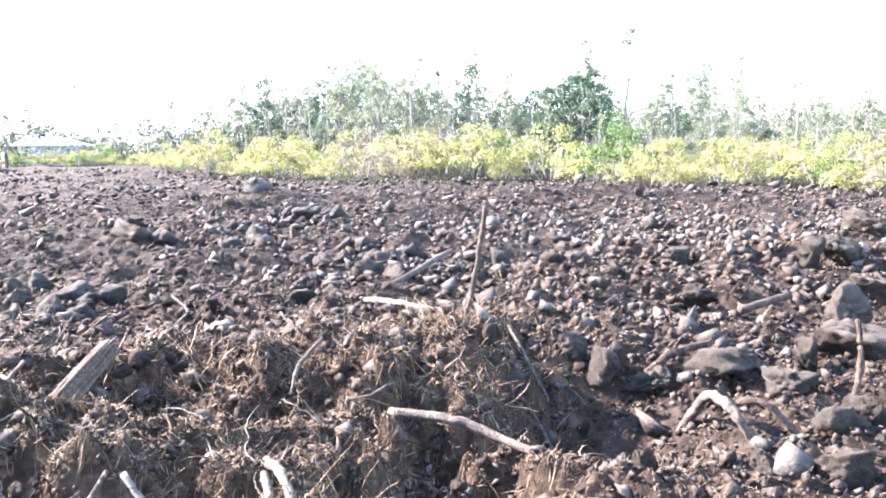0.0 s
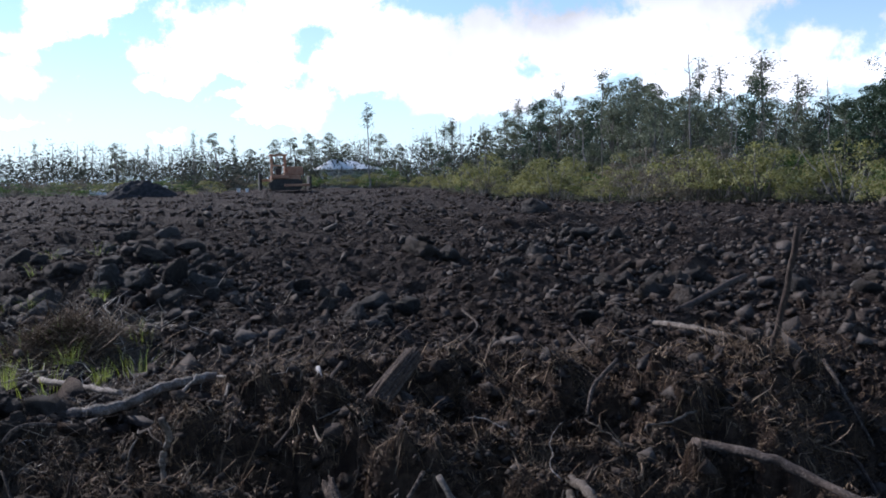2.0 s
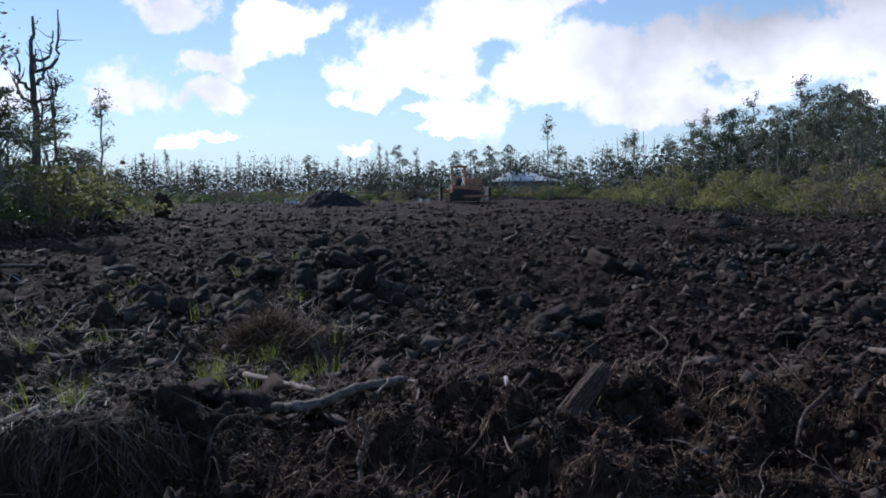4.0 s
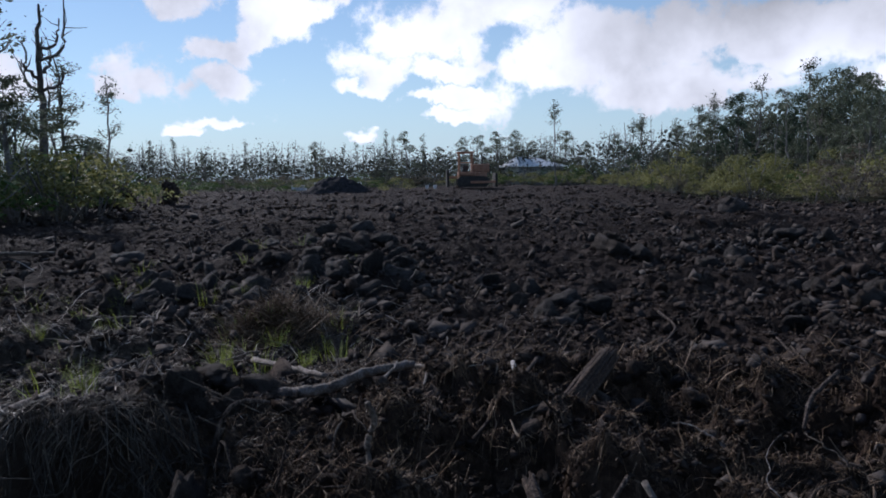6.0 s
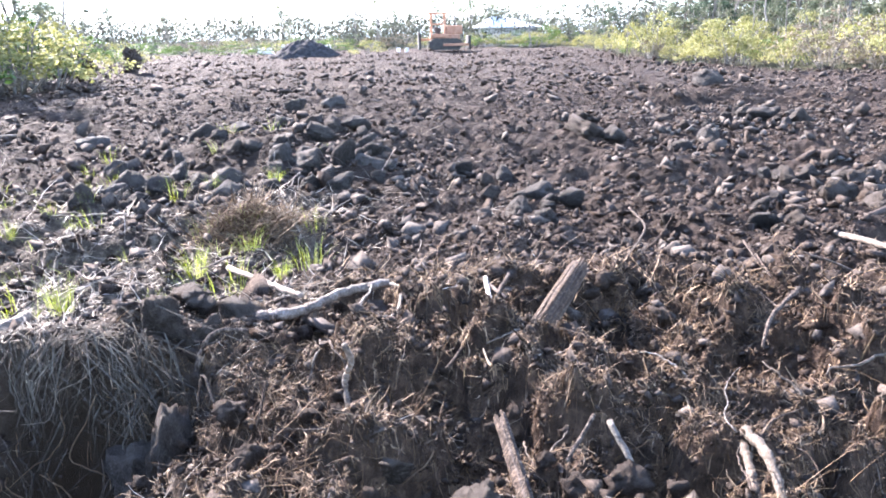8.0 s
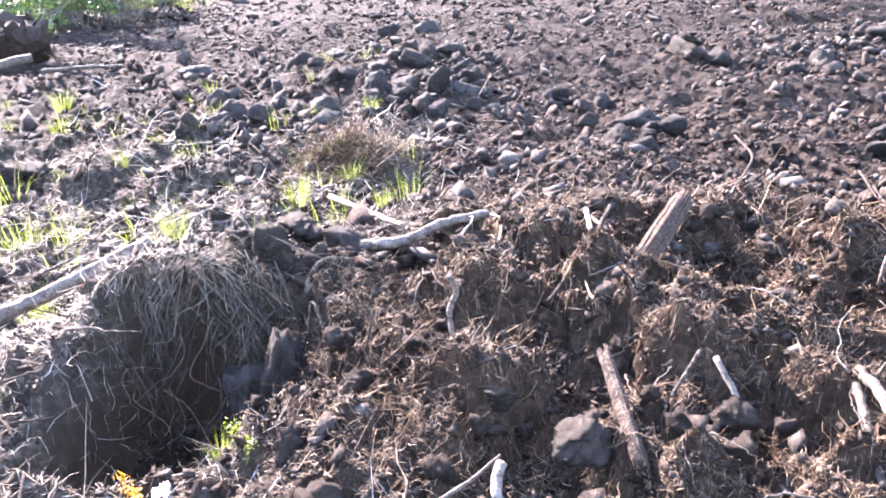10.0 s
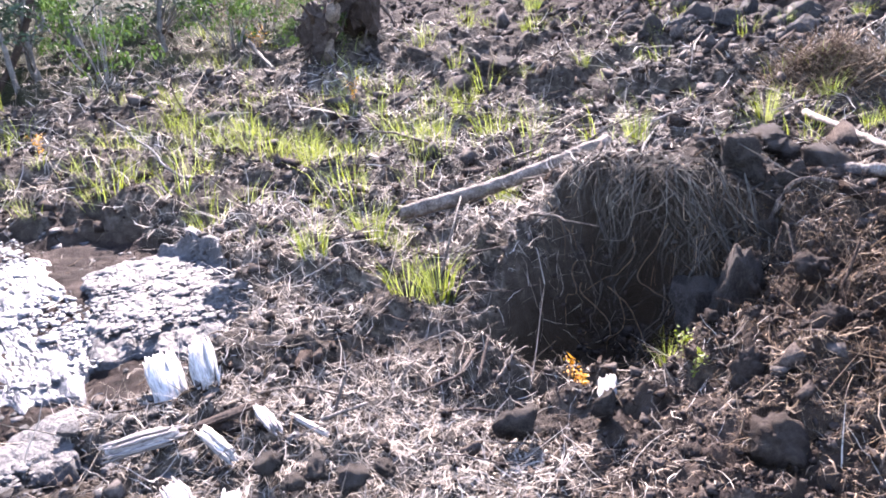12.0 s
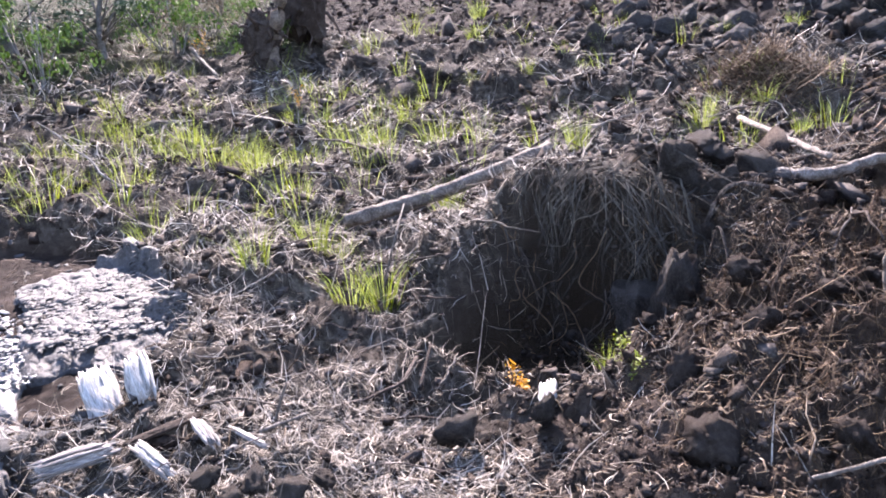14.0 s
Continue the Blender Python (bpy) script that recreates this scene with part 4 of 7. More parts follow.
def make_tree(name, kind, seed):
    """A tree about as high as its kind, with a trunk (and limbs) and a crown. Returns the Empty."""
    g = np.random.default_rng(seed)
    top = new(name)
    chunks, tips = [], []
    H = 7.0
    lean = g.normal(0, 0.25, 2)
    if kind == "snag":
        line = smooth_line([(0, 0, -0.3), (0.15, 0, 2.0), (-0.1, 0.1, 3.6), (0.3, 0, 5.2), (0.15, 0.1, 6.6)], 5, 0.03, seed)
        chunks.append(tube(line, np.linspace(0.16, 0.035, len(line)), 7, 0.1, seed))
        for k in range(9):
            p = line[int(g.uniform(0.4, 0.9) * (len(line) - 1))]
            a, ln = g.uniform(0, 6.28), g.uniform(1.0, 2.2)
            out = np.array([math.cos(a), math.sin(a), 0.0])
            q = p + out * ln * 0.5 + [0, 0, ln * g.uniform(0.5, 0.95)]
            ll = smooth_line([p, p + out * ln * 0.38 + [0, 0, ln * 0.12], (p + q) / 2 + out * ln * 0.22, q], 4, 0.03, seed + k)
            chunks.append(tube(ll, np.linspace(0.06, 0.018, len(ll)), 5, 0.1, seed + k))
            for j in range(4):
                p2 = ll[int(g.uniform(0.4, 1.0) * (len(ll) - 1))]
                q2 = p2 + g.normal(0, 0.22, 3) + [0, 0, g.uniform(0.2, 0.5)]
                chunks.append(tube([p2, (p2 + q2) / 2 + g.normal(0, 0.04, 3), q2], [0.02, 0.013, 0.007], 3))
        V = leaves([line[-1], line[-3]], (0.25, 0.25, 0.2), 5, 0.1, g)
    elif kind in ("slim", "bare"):
        pts = [(0, 0, -0.3), (lean[0] * 0.2, lean[1] * 0.2, H * 0.3), (lean[0] * 0.6, lean[1] * 0.6, H * 0.65), (lean[0], lean[1], H)]
        line = smooth_line(pts, 5, 0.05, seed)
        chunks.append(tube(line, np.linspace(0.085, 0.02, len(line)), 6, 0.1, seed))
        for k in range(g.integers(20, 30) if kind == "slim" else g.integers(6, 11)):
            f = g.uniform(0.3, 0.98) if kind == "slim" else g.uniform(0.5, 0.95)
            p = line[int(f * (len(line) - 1))]
            a, ln = g.uniform(0, 6.28), g.uniform(0.25, 1.0) * (1.2 - f) + 0.12
            q = p + np.array([math.cos(a) * ln, math.sin(a) * ln, ln * g.uniform(0.5, 1.4)])
            m = (p + q) / 2 + np.array([math.cos(a), math.sin(a), -0.3]) * ln * 0.15
            ll = smooth_line([p, m, q], 2, 0.02, seed + k)
            chunks.append(tube(ll, np.linspace(0.026, 0.008, len(ll)), 3, 0, seed + k))
            tips += [q, m]
        if kind == "slim":
            tips += [line[-1], line[-2], line[-3]]
            V = leaves(tips, (0.17, 0.17, 0.13), 20, 0.105, g)
        else:
            V = leaves(tips[:2], (0.15, 0.15, 0.15), 6, 0.1, g)
    elif kind in ("broad", "dark"):
        wide = 2.3 if kind == "broad" else 2.4
        line = smooth_line([(0, 0, -0.3), (0.1, 0, H * 0.25), (lean[0], lean[1], H * 0.6)], 5, 0.04, seed)
        chunks.append(tube(line, np.linspace(0.17, 0.08, len(line)), 7, 0.1, seed))
        for k in range(46):
            f = g.uniform(0.12, 1.0) ** (1.0 if kind == "broad" else 0.8)
            r = wide * (math.sin(min(1.0, f * 1.15 + 0.1) * math.pi) ** 0.6 if f < 0.82 else 0.75 * (1 - f) / 0.18) * g.uniform(0.45, 1.0)
            a = g.uniform(0, 6.28)
            q = np.array([math.cos(a) * r, math.sin(a) * r, H * (0.1 + 0.88 * f)])
            if k % 3 == 0:
                p = line[min(len(line) - 1, int(f * len(line)))]
                ll = smooth_line([p, (p + q) / 2 + [0, 0, 0.2], q], 2, 0.03, seed + k)
                chunks.append(tube(ll, np.linspace(0.05, 0.012, len(ll)), 3, 0, seed + k))
            tips.append(q)
        V = leaf_mounds(tips, g.uniform(0.3, 0.75, len(tips)), 130, 0.105, g, 0.6, 0.6)
    else:  # shrub, low and wide, about 1.5 m
        for k in range(9):
            a, r = g.uniform(0, 6.28), g.uniform(0.3, 1.0)
            q = np.array([math.cos(a) * r, math.sin(a) * r, g.uniform(0.6, 1.3)])
            ll = smooth_line([(0.1 * math.cos(a), 0.1 * math.sin(a), -0.1), q * [0.6, 0.6, 0.5], q], 2, 0.02, seed + k)
            chunks.append(tube(ll, np.linspace(0.025, 0.008, len(ll)), 3, 0, seed + k))
        for k in range(22):
            a, r = g.uniform(0, 6.28), 1.15 * math.sqrt(g.uniform(0, 1))
            tips.append((math.cos(a) * r, math.sin(a) * r, (1.3 - 0.7 * r * r) * g.uniform(0.3, 1.0) ** 0.6))
        V = leaf_mounds(tips, g.uniform(0.16, 0.42, len(tips)), 100, 0.055, g, 0.55)
    trunk_mat = TRUNK
    leaf = {"slim": LEAF_OHIA, "snag": LEAF_OHIA, "bare": LEAF_OHIA, "broad": LEAF_OHIA, "dark": LEAF_DARK, "yellow": LEAF_YELLOW, "dry": LEAF_DRY, "green": LEAF_BUSH}[kind]
    finish("trunk", joined("trunk", chunks), trunk_mat, top, smooth=True)
    finish("crown", mesh_of("crown", *V), leaf, top)
    return top


LABELS = {
    "slim": "slender grey-barked tree with sparse tufted crown", "snag": "gnarled leafless dead tree with crooked limbs", "bare": "bare dead tree with thin grey trunk", "broad": "bushy grey-green forest tree with full crown",
    "dark": "dense dark green tree with heavy crown", "yellow": "low yellow-green shrub at the edge of the clearing", "dry": "greyish dry brush at the edge of the clearing", "green": "green leafy shrub beside the clearing",
}
NAMES = {"slim": "tree", "snag": "dead_tree", "bare": "dead_tree", "broad": "tree", "dark": "tree", "yellow": "shrub", "dry": "shrub", "green": "shrub"}
STOCK = {}
for kind, count in (("slim", 5), ("snag", 1), ("bare", 4), ("broad", 3), ("dark", 3), ("yellow", 4), ("dry", 2), ("green", 3)):
    STOCK[kind] = [[make_tree(NAMES[kind], kind, 500 + 40 * len(STOCK) + k), False] for k in range(count)]
HEIGHT = {"slim": 7.0, "snag": 6.8, "bare": 7.0, "broad": 7.0, "dark": 7.0, "yellow": 1.5, "dry": 1.5, "green": 1.5}
tree_rnd = random.Random(77)


def put_tree(kind, az, r, height, widen=1.0, group="", label=""):
    """Stands a tree or shrub at a bearing (degrees right of +y) and distance, scaled to its height."""
    slot = tree_rnd.choice(STOCK[kind])
    x, y = r * math.sin(radians(az)), r * math.cos(radians(az))
    s = height / HEIGHT[kind]
    m = Matrix.Translation((x, y, gz(x, y) - 0.05)) @ Matrix.Rotation(tree_rnd.uniform(0, 6.28), 4, "Z")
    if slot[1]:
        ob = copy_thing(slot[0], m)
    else:
        ob, slot[1] = slot[0], True
    ob.matrix_basis = m @ Matrix.Diagonal((s * widen, s * widen, s, 1))
    tagged(ob, label or LABELS[kind], NAMES[kind].split("_")[-1], group or {"shrub": "shrubs round the clearing", "tree": "trees of the forest edge"}[NAMES[kind].split("_")[-1]])
    return ob


def edge(az):
    return float(np.interp(az, EDGE_AZ, EDGE_R))


# single trees that stand out: kind, bearing, distance, elevation of the top in degrees, widening
for kind, a, d, e, widen in [
    ("dark", 36.6, 45, 5.2, 1.15), ("dark", 35.0, 46, 4.9, 1.1), ("dark", 37.3, 44, 4.2, 0.9), ("dark", 35.8, 47, 4.6, 1.1), ("dark", 36.3, 46, 7.3, 0.55), ("dark", 34.0, 47, 4.0, 1.0), ("slim", 39.1, 48, 8.8, 1.1), ("slim", 2.4, 90, 4.9, 1.0), ("bare", 8.9, 50, 3.7, 0.7),
    ("slim", 12.7, 60, 5.0, 1.1), ("slim", 15.5, 60, 5.9, 1.0), ("slim", 18.6, 64, 6.6, 1.1), ("broad", 20.6, 70, 6.4, 0.9), ("broad", 22.0, 72, 5.9, 0.8), ("bare", 24.5, 45, 7.6, 0.9), ("slim", 24.9, 52, 6.9, 0.9),
    ("slim", 26.3, 55, 6.6, 1.4), ("slim", 29.0, 55, 7.3, 1.6), ("slim", 28.3, 56, 6.9, 1.3), ("slim", 31.1, 58, 5.9, 1.7), ("bare", 33.0, 42, 6.2, 0.6), ("bare", 41.7, 48, 5.3, 1.2), ("broad", 43.9, 58, 5.9, 0.5),
    ("broad", 43.4, 57, 5.0, 0.6), ("slim", 46.2, 58, 5.9, 1.8), ("bare", 48.1, 48, 5.8, 0.8), ("bare", 50.0, 40, 6.6, 0.7), ("bare", 53.0, 42, 5.6, 0.8), ("slim", 41.0, 60, 4.9, 1.5), ("slim", 49.5, 55, 4.5, 1.5), ("bare", 26.9, 38, 5.2, 0.8), ("bare", 29.7, 37, 4.4, 0.8), ("bare", 22.8, 42, 4.2, 0.7), ("bare", 44.8, 38, 4.6, 0.8),
]:
    put_tree(kind, a, d, 1.4 + d * math.tan(radians(e)), widen)
for k in range(112):  # the forest on the right
    a = 6 + 52 * (k + tree_rnd.random()) / 112
    d = max(edge(a) + 10, 42) + 26 * tree_rnd.random() ** 0.7 + 22 * max(0, (14 - a) / 10)
    rise = float(np.interp(a, [3, 8.5, 12.7, 15.8, 18.2, 20.6, 23.3, 26, 30, 32.2, 34, 37.5, 38.5, 41, 44, 46, 50, 58], [3.0, 3.5, 4.0, 4.6, 5.1, 5.9, 5.4, 4.8, 4.8, 4.2, 4.8, 4.5, 2.8, 4.1, 4.5, 4.2, 3.3, 3.2]))
    hgt = (1.4 + d * math.tan(radians(rise))) * tree_rnd.uniform(0.78, 1.12)
    kind = tree_rnd.choice(["broad", "broad", "broad", "slim", "dark", "slim"] if 13 < a < 35 else ["slim", "broad", "broad", "slim", "bare"])
    put_tree(kind, a, d, hgt, 1.15 if kind in ("slim", "bare") else tree_rnd.uniform(0.6, 0.95))
for k in range(46):  # understorey between scrub and forest
    a = 5 + 54 * (k + tree_rnd.random()) / 46
    put_tree(tree_rnd.choice(["broad", "broad", "slim", "dark"]), a, edge(a) + tree_rnd.uniform(13, 24), tree_rnd.uniform(2.2, 3.6), tree_rnd.uniform(0.9, 1.3), "understorey of the forest edge", "low grey-green bushy tree in the scrub")
for k in range(150):  # the scrub belt in front of it
    a = 2.5 + 60 * (k + tree_rnd.random()) / 150
    d = edge(a) + 1.0 + 19 * tree_rnd.random() ** 1.3
    dry = 21 < a < 27 and tree_rnd.random() < 0.6
    put_tree("dry" if dry else tree_rnd.choice(["yellow", "yellow", "yellow", "yellow", "yellow", "dry", "green"]), a, d, tree_rnd.choice([0.8, 1.1, 1.4, 1.9, 2.3]) * (1.25 if a < 16 else 1.15 if a < 42 else 0.8), tree_rnd.uniform(0.7, 1.15))
for k in range(26):  # sparse stems in the belt
    put_tree(tree_rnd.choice(["slim", "bare", "bare"]), 10 + 46 * (k + tree_rnd.random()) / 26, edge(10 + 46 * k / 26) + tree_rnd.uniform(4, 16), tree_rnd.uniform(2.6, 5.5), 0.7)
for k in range(64):  # the far tree line, left of the house
    a = -42 + 47 * (k + tree_rnd.random()) / 64
    put_tree(tree_rnd.choice(["slim", "slim", "slim", "bare", "broad"]), a, tree_rnd.uniform(108, 150), tree_rnd.uniform(5.0, 8.4), 0.8)
for k in range(26):
    a = -34 + 38 * (k + tree_rnd.random()) / 26
    put_tree(tree_rnd.choice(["yellow", "green", "dry"]), a, tree_rnd.uniform(96, 112), tree_rnd.uniform(1.3, 2.2), 1.8)
for row in [  # nearer trees and bushes on the left
    ("snag", -31.5, 45, 10.5, 1.1), ("broad", -30.6, 37, 4.4, 1.5), ("broad", -33.2, 33, 5.2, 1.4), ("broad", -35.6, 38, 5.0, 1.3), ("yellow", -29.0, 31, 2.7, 1.2), ("yellow", -31.0, 30, 3.0, 1.3), ("broad", -28.6, 46, 3.6, 1.3), ("snag", -34.4, 40, 10.5, 0.9), ("slim", -30.0, 46, 8.0, 1.3), ("slim", -27.6, 50, 7.0, 1.1), ("slim", -35.0, 34, 9.0, 1.4), ("broad", -37.0, 36, 8.0, 1.0), ("green", -31.0, 34, 3.0, 1.0),
    ("green", -29.3, 36, 2.6, 1.0), ("broad", -41.0, 30, 7.0, 1.0), ("slim", -38.5, 28, 7.5, 1.2), ("dark", -45.0, 30, 5.0, 1.0), ("dark", -52.0, 24, 4.5, 0.9), ("slim", -34.0, 60, 8.0, 1.0),
    ("green", -33.5, 38, 3.4, 1.1), ("dark", -36.0, 44, 6.0, 1.0), ("broad", -33.0, 52, 6.0, 1.0), ("broad", -39.0, 40, 7.5, 1.0), ("green", -27.0, 60, 2.6, 1.4), ("green", -20.5, 84, 1.9, 1.8), ("green", -17.5, 85, 1.6, 1.8), ("yellow", -14.5, 86, 1.6, 1.8), ("green", -11.0, 84, 1.6, 1.8), ("green", -13.2, 88, 1.5, 1.8), ("green", -15.6, 88, 1.5, 1.8), ("green", -23.0, 80, 2.0, 1.8), ("green", -36.5, 27, 2.6, 1.2), ("green", -41.5, 22, 2.4, 1.2), ("yellow", -24.5, 62, 2.0, 1.4), ("yellow", -8.6, 78, 1.7, 1.4), ("dry", -33.0, 30, 1.6, 1.3), ("green", -46.0, 17, 2.0, 1.1), ("green", -0.6, 98, 2.0, 1.3), ("yellow", 0.6, 97, 1.9, 1.3), ("green", 1.6, 99, 2.3, 1.3), ("yellow", 2.6, 96, 2.2, 1.4), ("green", -1.8, 100, 1.7, 1.3), ("green", 3.4, 94, 2.6, 1.3),
]:
    put_tree(*row)


def far_woods():
    """A belt of thin woods behind everything, all round."""
    g = np.random.default_rng(5)
    V, F, base = [], [], 0
    wood = []
    for k in range(440):
        a, d = g.uniform(-70, 70) if k < 370 else g.uniform(-180, 180), g.uniform(125, 230)
        x, y, h = d * math.sin(radians(a)), d * math.cos(radians(a)), g.uniform(5, 9)
        wood.append(tube([(x, y, -0.3), (x, y, h * 0.5), (x + g.normal(0, 0.3), y, h)], [0.14, 0.09, 0.03], 4))
        cs = np.c_[g.normal(x, 0.9, 9), g.normal(y, 0.9, 9), h * g.uniform(0.25, 1.0, 9)]
        v, f = leaves(cs, (0.42, 0.42, 0.5), 28, 0.21, g, 0.6)
        V.append(v)
        F.append(f + base)
        base += len(v)
    for k in range(2300):  # undergrowth
        a, d = g.uniform(-62, 62), g.uniform(104, 175)
        x, y = d * math.sin(radians(a)), d * math.cos(radians(a))
        v, f = leaves([(x, y, 0.3 + 4.2 * g.uniform(0, 1) ** 1.7)], (1.4, 1.4, 0.6), 84, 0.27, g, 0.65)
        V.append(v)
        F.append(f + base)
        base += len(v)
    for k in range(330):  # thick growth behind the forest on the right
        a = g.uniform(9, 58)
        d = g.uniform(66, 96)
        rise = float(np.interp(a, [8.5, 12.7, 15.8, 20.6, 26, 32, 37.5, 38.5, 41, 50, 58], [3.1, 3.5, 4.1, 5.2, 4.3, 3.8, 4.0, 2.4, 3.5, 2.8, 2.6]))
        x, y = d * math.sin(radians(a)), d * math.cos(radians(a))
        v, f = leaves([(x, y, (1.4 + d * math.tan(radians(rise))) * g.uniform(0.2, 0.76))], (1.4, 1.4, 0.7), 130, 0.22, g, 0.6)
        V.append(v)
        F.append(f + base)
        base += len(v)
    tagged(finish("far_woods", mesh_of("far_woods", np.concatenate(V), np.concatenate(F)), FAR_LEAF), "thin grey-green woods along the horizon", "woods", kind="stuff")
    tagged(finish("far_trunks", joined("far_trunks", wood), TRUNK), "thin grey trunks of distant woods", "woods", kind="stuff")


far_woods()


# ---- roots, straw and grass ----
def fibres(name, xy, length, radius, mat, label, category, g, rise=0.25, droop=0.0, bend=0.5, flat=False, lift=0.0):
    """Thin crooked strands lying on and sticking out of the ground, joined into one mesh."""
    x, y = xy
    n = len(x)
    z = ground_z(x, y) + lift
    a = g.uniform(0, 2 * np.pi, n)
    L = length * np.exp(g.normal(0, 0.45, n))
    up = g.normal(rise, 0.3, n)
    P = np.zeros((n, 4, 3))
    P[:, 0] = np.stack([x, y, z - 0.005], -1)
    for k in range(1, 4):
        a = a + g.normal(0, bend, n)
        P[:, k] = P[:, k - 1] + np.stack([np.cos(a), np.sin(a), up], -1) * (L / 3)[:, None]
        up = up - 0.3 * rise - droop + g.normal(0, 0.18, n)
    P[:, 1:, 2] = np.maximum(P[:, 1:, 2], ground_z(P[:, 1:, 0], P[:, 1:, 1]) + 0.004)
    T = np.gradient(P, axis=1)
    S = np.cross(T, np.array([0, 0, 1.0]) + g.normal(0, 0.3, (n, 1, 3)))
    S /= np.linalg.norm(S, axis=-1, keepdims=True) + 1e-9
    U = np.cross(S, T)
    U /= np.linalg.norm(U, axis=-1, keepdims=True) + 1e-9
    r = (radius * np.exp(g.normal(0, 0.4, n)))[:, None, None] * np.array([1, 0.9, 0.7, 0.25])[None, :, None]
    if flat:
        ring = np.stack([P - S * r, P + S * r], 2)
        k = 2
    else:
        ring = np.stack([P - S * r - U * r * 0.6, P + S * r - U * r * 0.6, P + U * r], 2)
        k = 3
    V = ring.reshape(-1, 3)
    base = np.arange(n)[:, None] * 4 * k
    quads = []
    for s in range(3):
        for e in range(1 if flat else 3):
            q = [s * k + e, s * k + (e + 1) % k, (s + 1) * k + (e + 1) % k, (s + 1) * k + e]
            quads.append(base + q)
    F = np.stack(quads, 1).reshape(-1, 4)
    ob = finish(name, mesh_of(name, V, F), mat, smooth=not flat)
    return tagged(ob, label, category, kind="stuff")


x, y, g = scatter(300000, 1.3, 9, -45, 58, 41, lambda x, y: np.clip(zones(x, y)[0] * (0.42 + 0.55 * clumps(x, y) * (0.8 + 0.6 * vnoise(x * 4.1, y * 4.1, 61))) + 0.03, 0, 1))
fibres("root_fibres", (x, y), 0.034 * np.clip(np.hypot(x, y) / 3.5, 0.8, 1.6), 0.0018 * np.clip(np.hypot(x, y) / 3.5, 0.8, 1.7), FIBRE, "matted brown roots torn out of the soil", "roots", g, 0.3, bend=0.8, flat=True)
x, y, g = scatter(4200, 1.3, 12, -80, 60, 42, lambda x, y: np.clip(zones(x, y)[0] * 0.6 * clumps(x, y) + 0.18, 0, 1))
fibres("loose_twigs", (x, y), 0.11, 0.0026, FIBRE, "loose brown twigs and root ends", "twigs", g, 0.25, bend=0.45)
g = np.random.default_rng(44)
cl = [(-2.05, 6.45, 0.24), (-2.05, 6.4, 0.18), (-2.05, 6.35, 0.22), (2.5, 4.25, 0.35), (-0.95, 3.15, 0.28), (-0.3, 4.6, 0.4), (0.9, 2.75, 0.35), (-0.6, 2.45, 0.3), (2.35, 3.5, 0.25), (1.2, 4.4, 0.4)]
x = np.concatenate([g.normal(a, s, 520) for a, b, s in cl])
y = np.concatenate([g.normal(b, s * 0.7, 520) for a, b, s in cl])
fibres("root_tangles", (x, y), 0.085 * np.clip(y / 3.5, 0.9, 1.7), 0.0014 * np.clip(y / 3.5, 0.9, 1.8), FIBRE, "tangled heaps of reddish brown roots", "roots", g, 0.7, bend=1.1, lift=0.02)
x, y, g = scatter(130000, 1.2, 13, -95, 4, 43, lambda x, y: np.clip(zones(x, y)[1] * (0.42 + 0.9 * vnoise(x * 1.9, y * 1.9, 23) + 0.6 * vnoise(x * 5, y * 5, 24)) + 0.02, 0, 1))
fibres("dead_straw", (x, y), 0.09 * np.clip(np.hypot(x, y) / 4, 0.75, 2.2), 0.0014 * np.clip(np.hypot(x, y) / 4, 0.8, 2.4), STRAW, "pale dead grass straw lying flat", "straw", g, 0.2, flat=True, bend=0.55)


x, y, g = scatter(2900, 1.6, 13, -90, -8, 46, lambda x, y: np.clip(zones(x, y)[1] * 0.9, 0, 1))
fibres("litter_twigs", (x, y), 0.15, 0.0019 * np.clip(np.hypot(x, y) / 4, 0.8, 2), STRAW, "pale broken twigs scattered over dead grass", "twigs", g, 0.12, bend=0.3)


def hanging_straw():
    """Dead grass and roots that hang down the torn side of the hole."""
    g = np.random.default_rng(45)
    n, bundles = 360, 13
    which = g.integers(0, bundles, n)
    bx, slant, hang = np.linspace(-2.36, -1.62, bundles) + g.normal(0, 0.06, bundles), g.normal(0.08, 0.28, bundles), g.uniform(0.15, 0.5, bundles)
    x, y = bx[which] + g.normal(0, 0.06, n), 3.5 + g.normal(0, 0.08, n)
    z = ground_z(x, y) + 0.025
    L = hang[which] * g.uniform(0.5, 1.15, n)
    P = np.zeros((n, 4, 3))
    P[:, 0] = np.stack([x, y, z], -1)
    for k, (dy, dz) in enumerate(((-0.13, 0.02), (-0.05, -0.45), (-0.03, -0.55)), 1):
        P[:, k] = P[:, k - 1] + np.stack([(slant[which] + g.normal(0, 0.3, n)) * L, dy * (0.7 + L) + g.normal(0, 0.025, n), dz * L], -1)
    P[:, 1:, 2] = np.maximum(P[:, 1:, 2], ground_z(P[:, 1:, 0], P[:, 1:, 1]) + 0.01)
    r = 0.0017 * np.exp(g.normal(0, 0.4, n))[:, None, None] * np.array([1, 1, 0.8, 0.3])[None, :, None]
    S = np.stack([np.cos(a := g.normal(0, 0.5, n)), np.sin(a), 0 * a], -1)[:, None] * r
    V = np.stack([P - S, P + S], 2).reshape(-1, 3)
    base = np.arange(n)[:, None] * 8
    F = np.stack([base + [2 * s, 2 * s + 1, 2 * s + 3, 2 * s + 2] for s in range(3)], 1).reshape(-1, 4)
    tagged(finish("hanging_straw", mesh_of("hanging_straw", V, F), SHADED_DIRTY_STRAW), "dead grass hanging over the edge of a hole", "straw", kind="stuff")


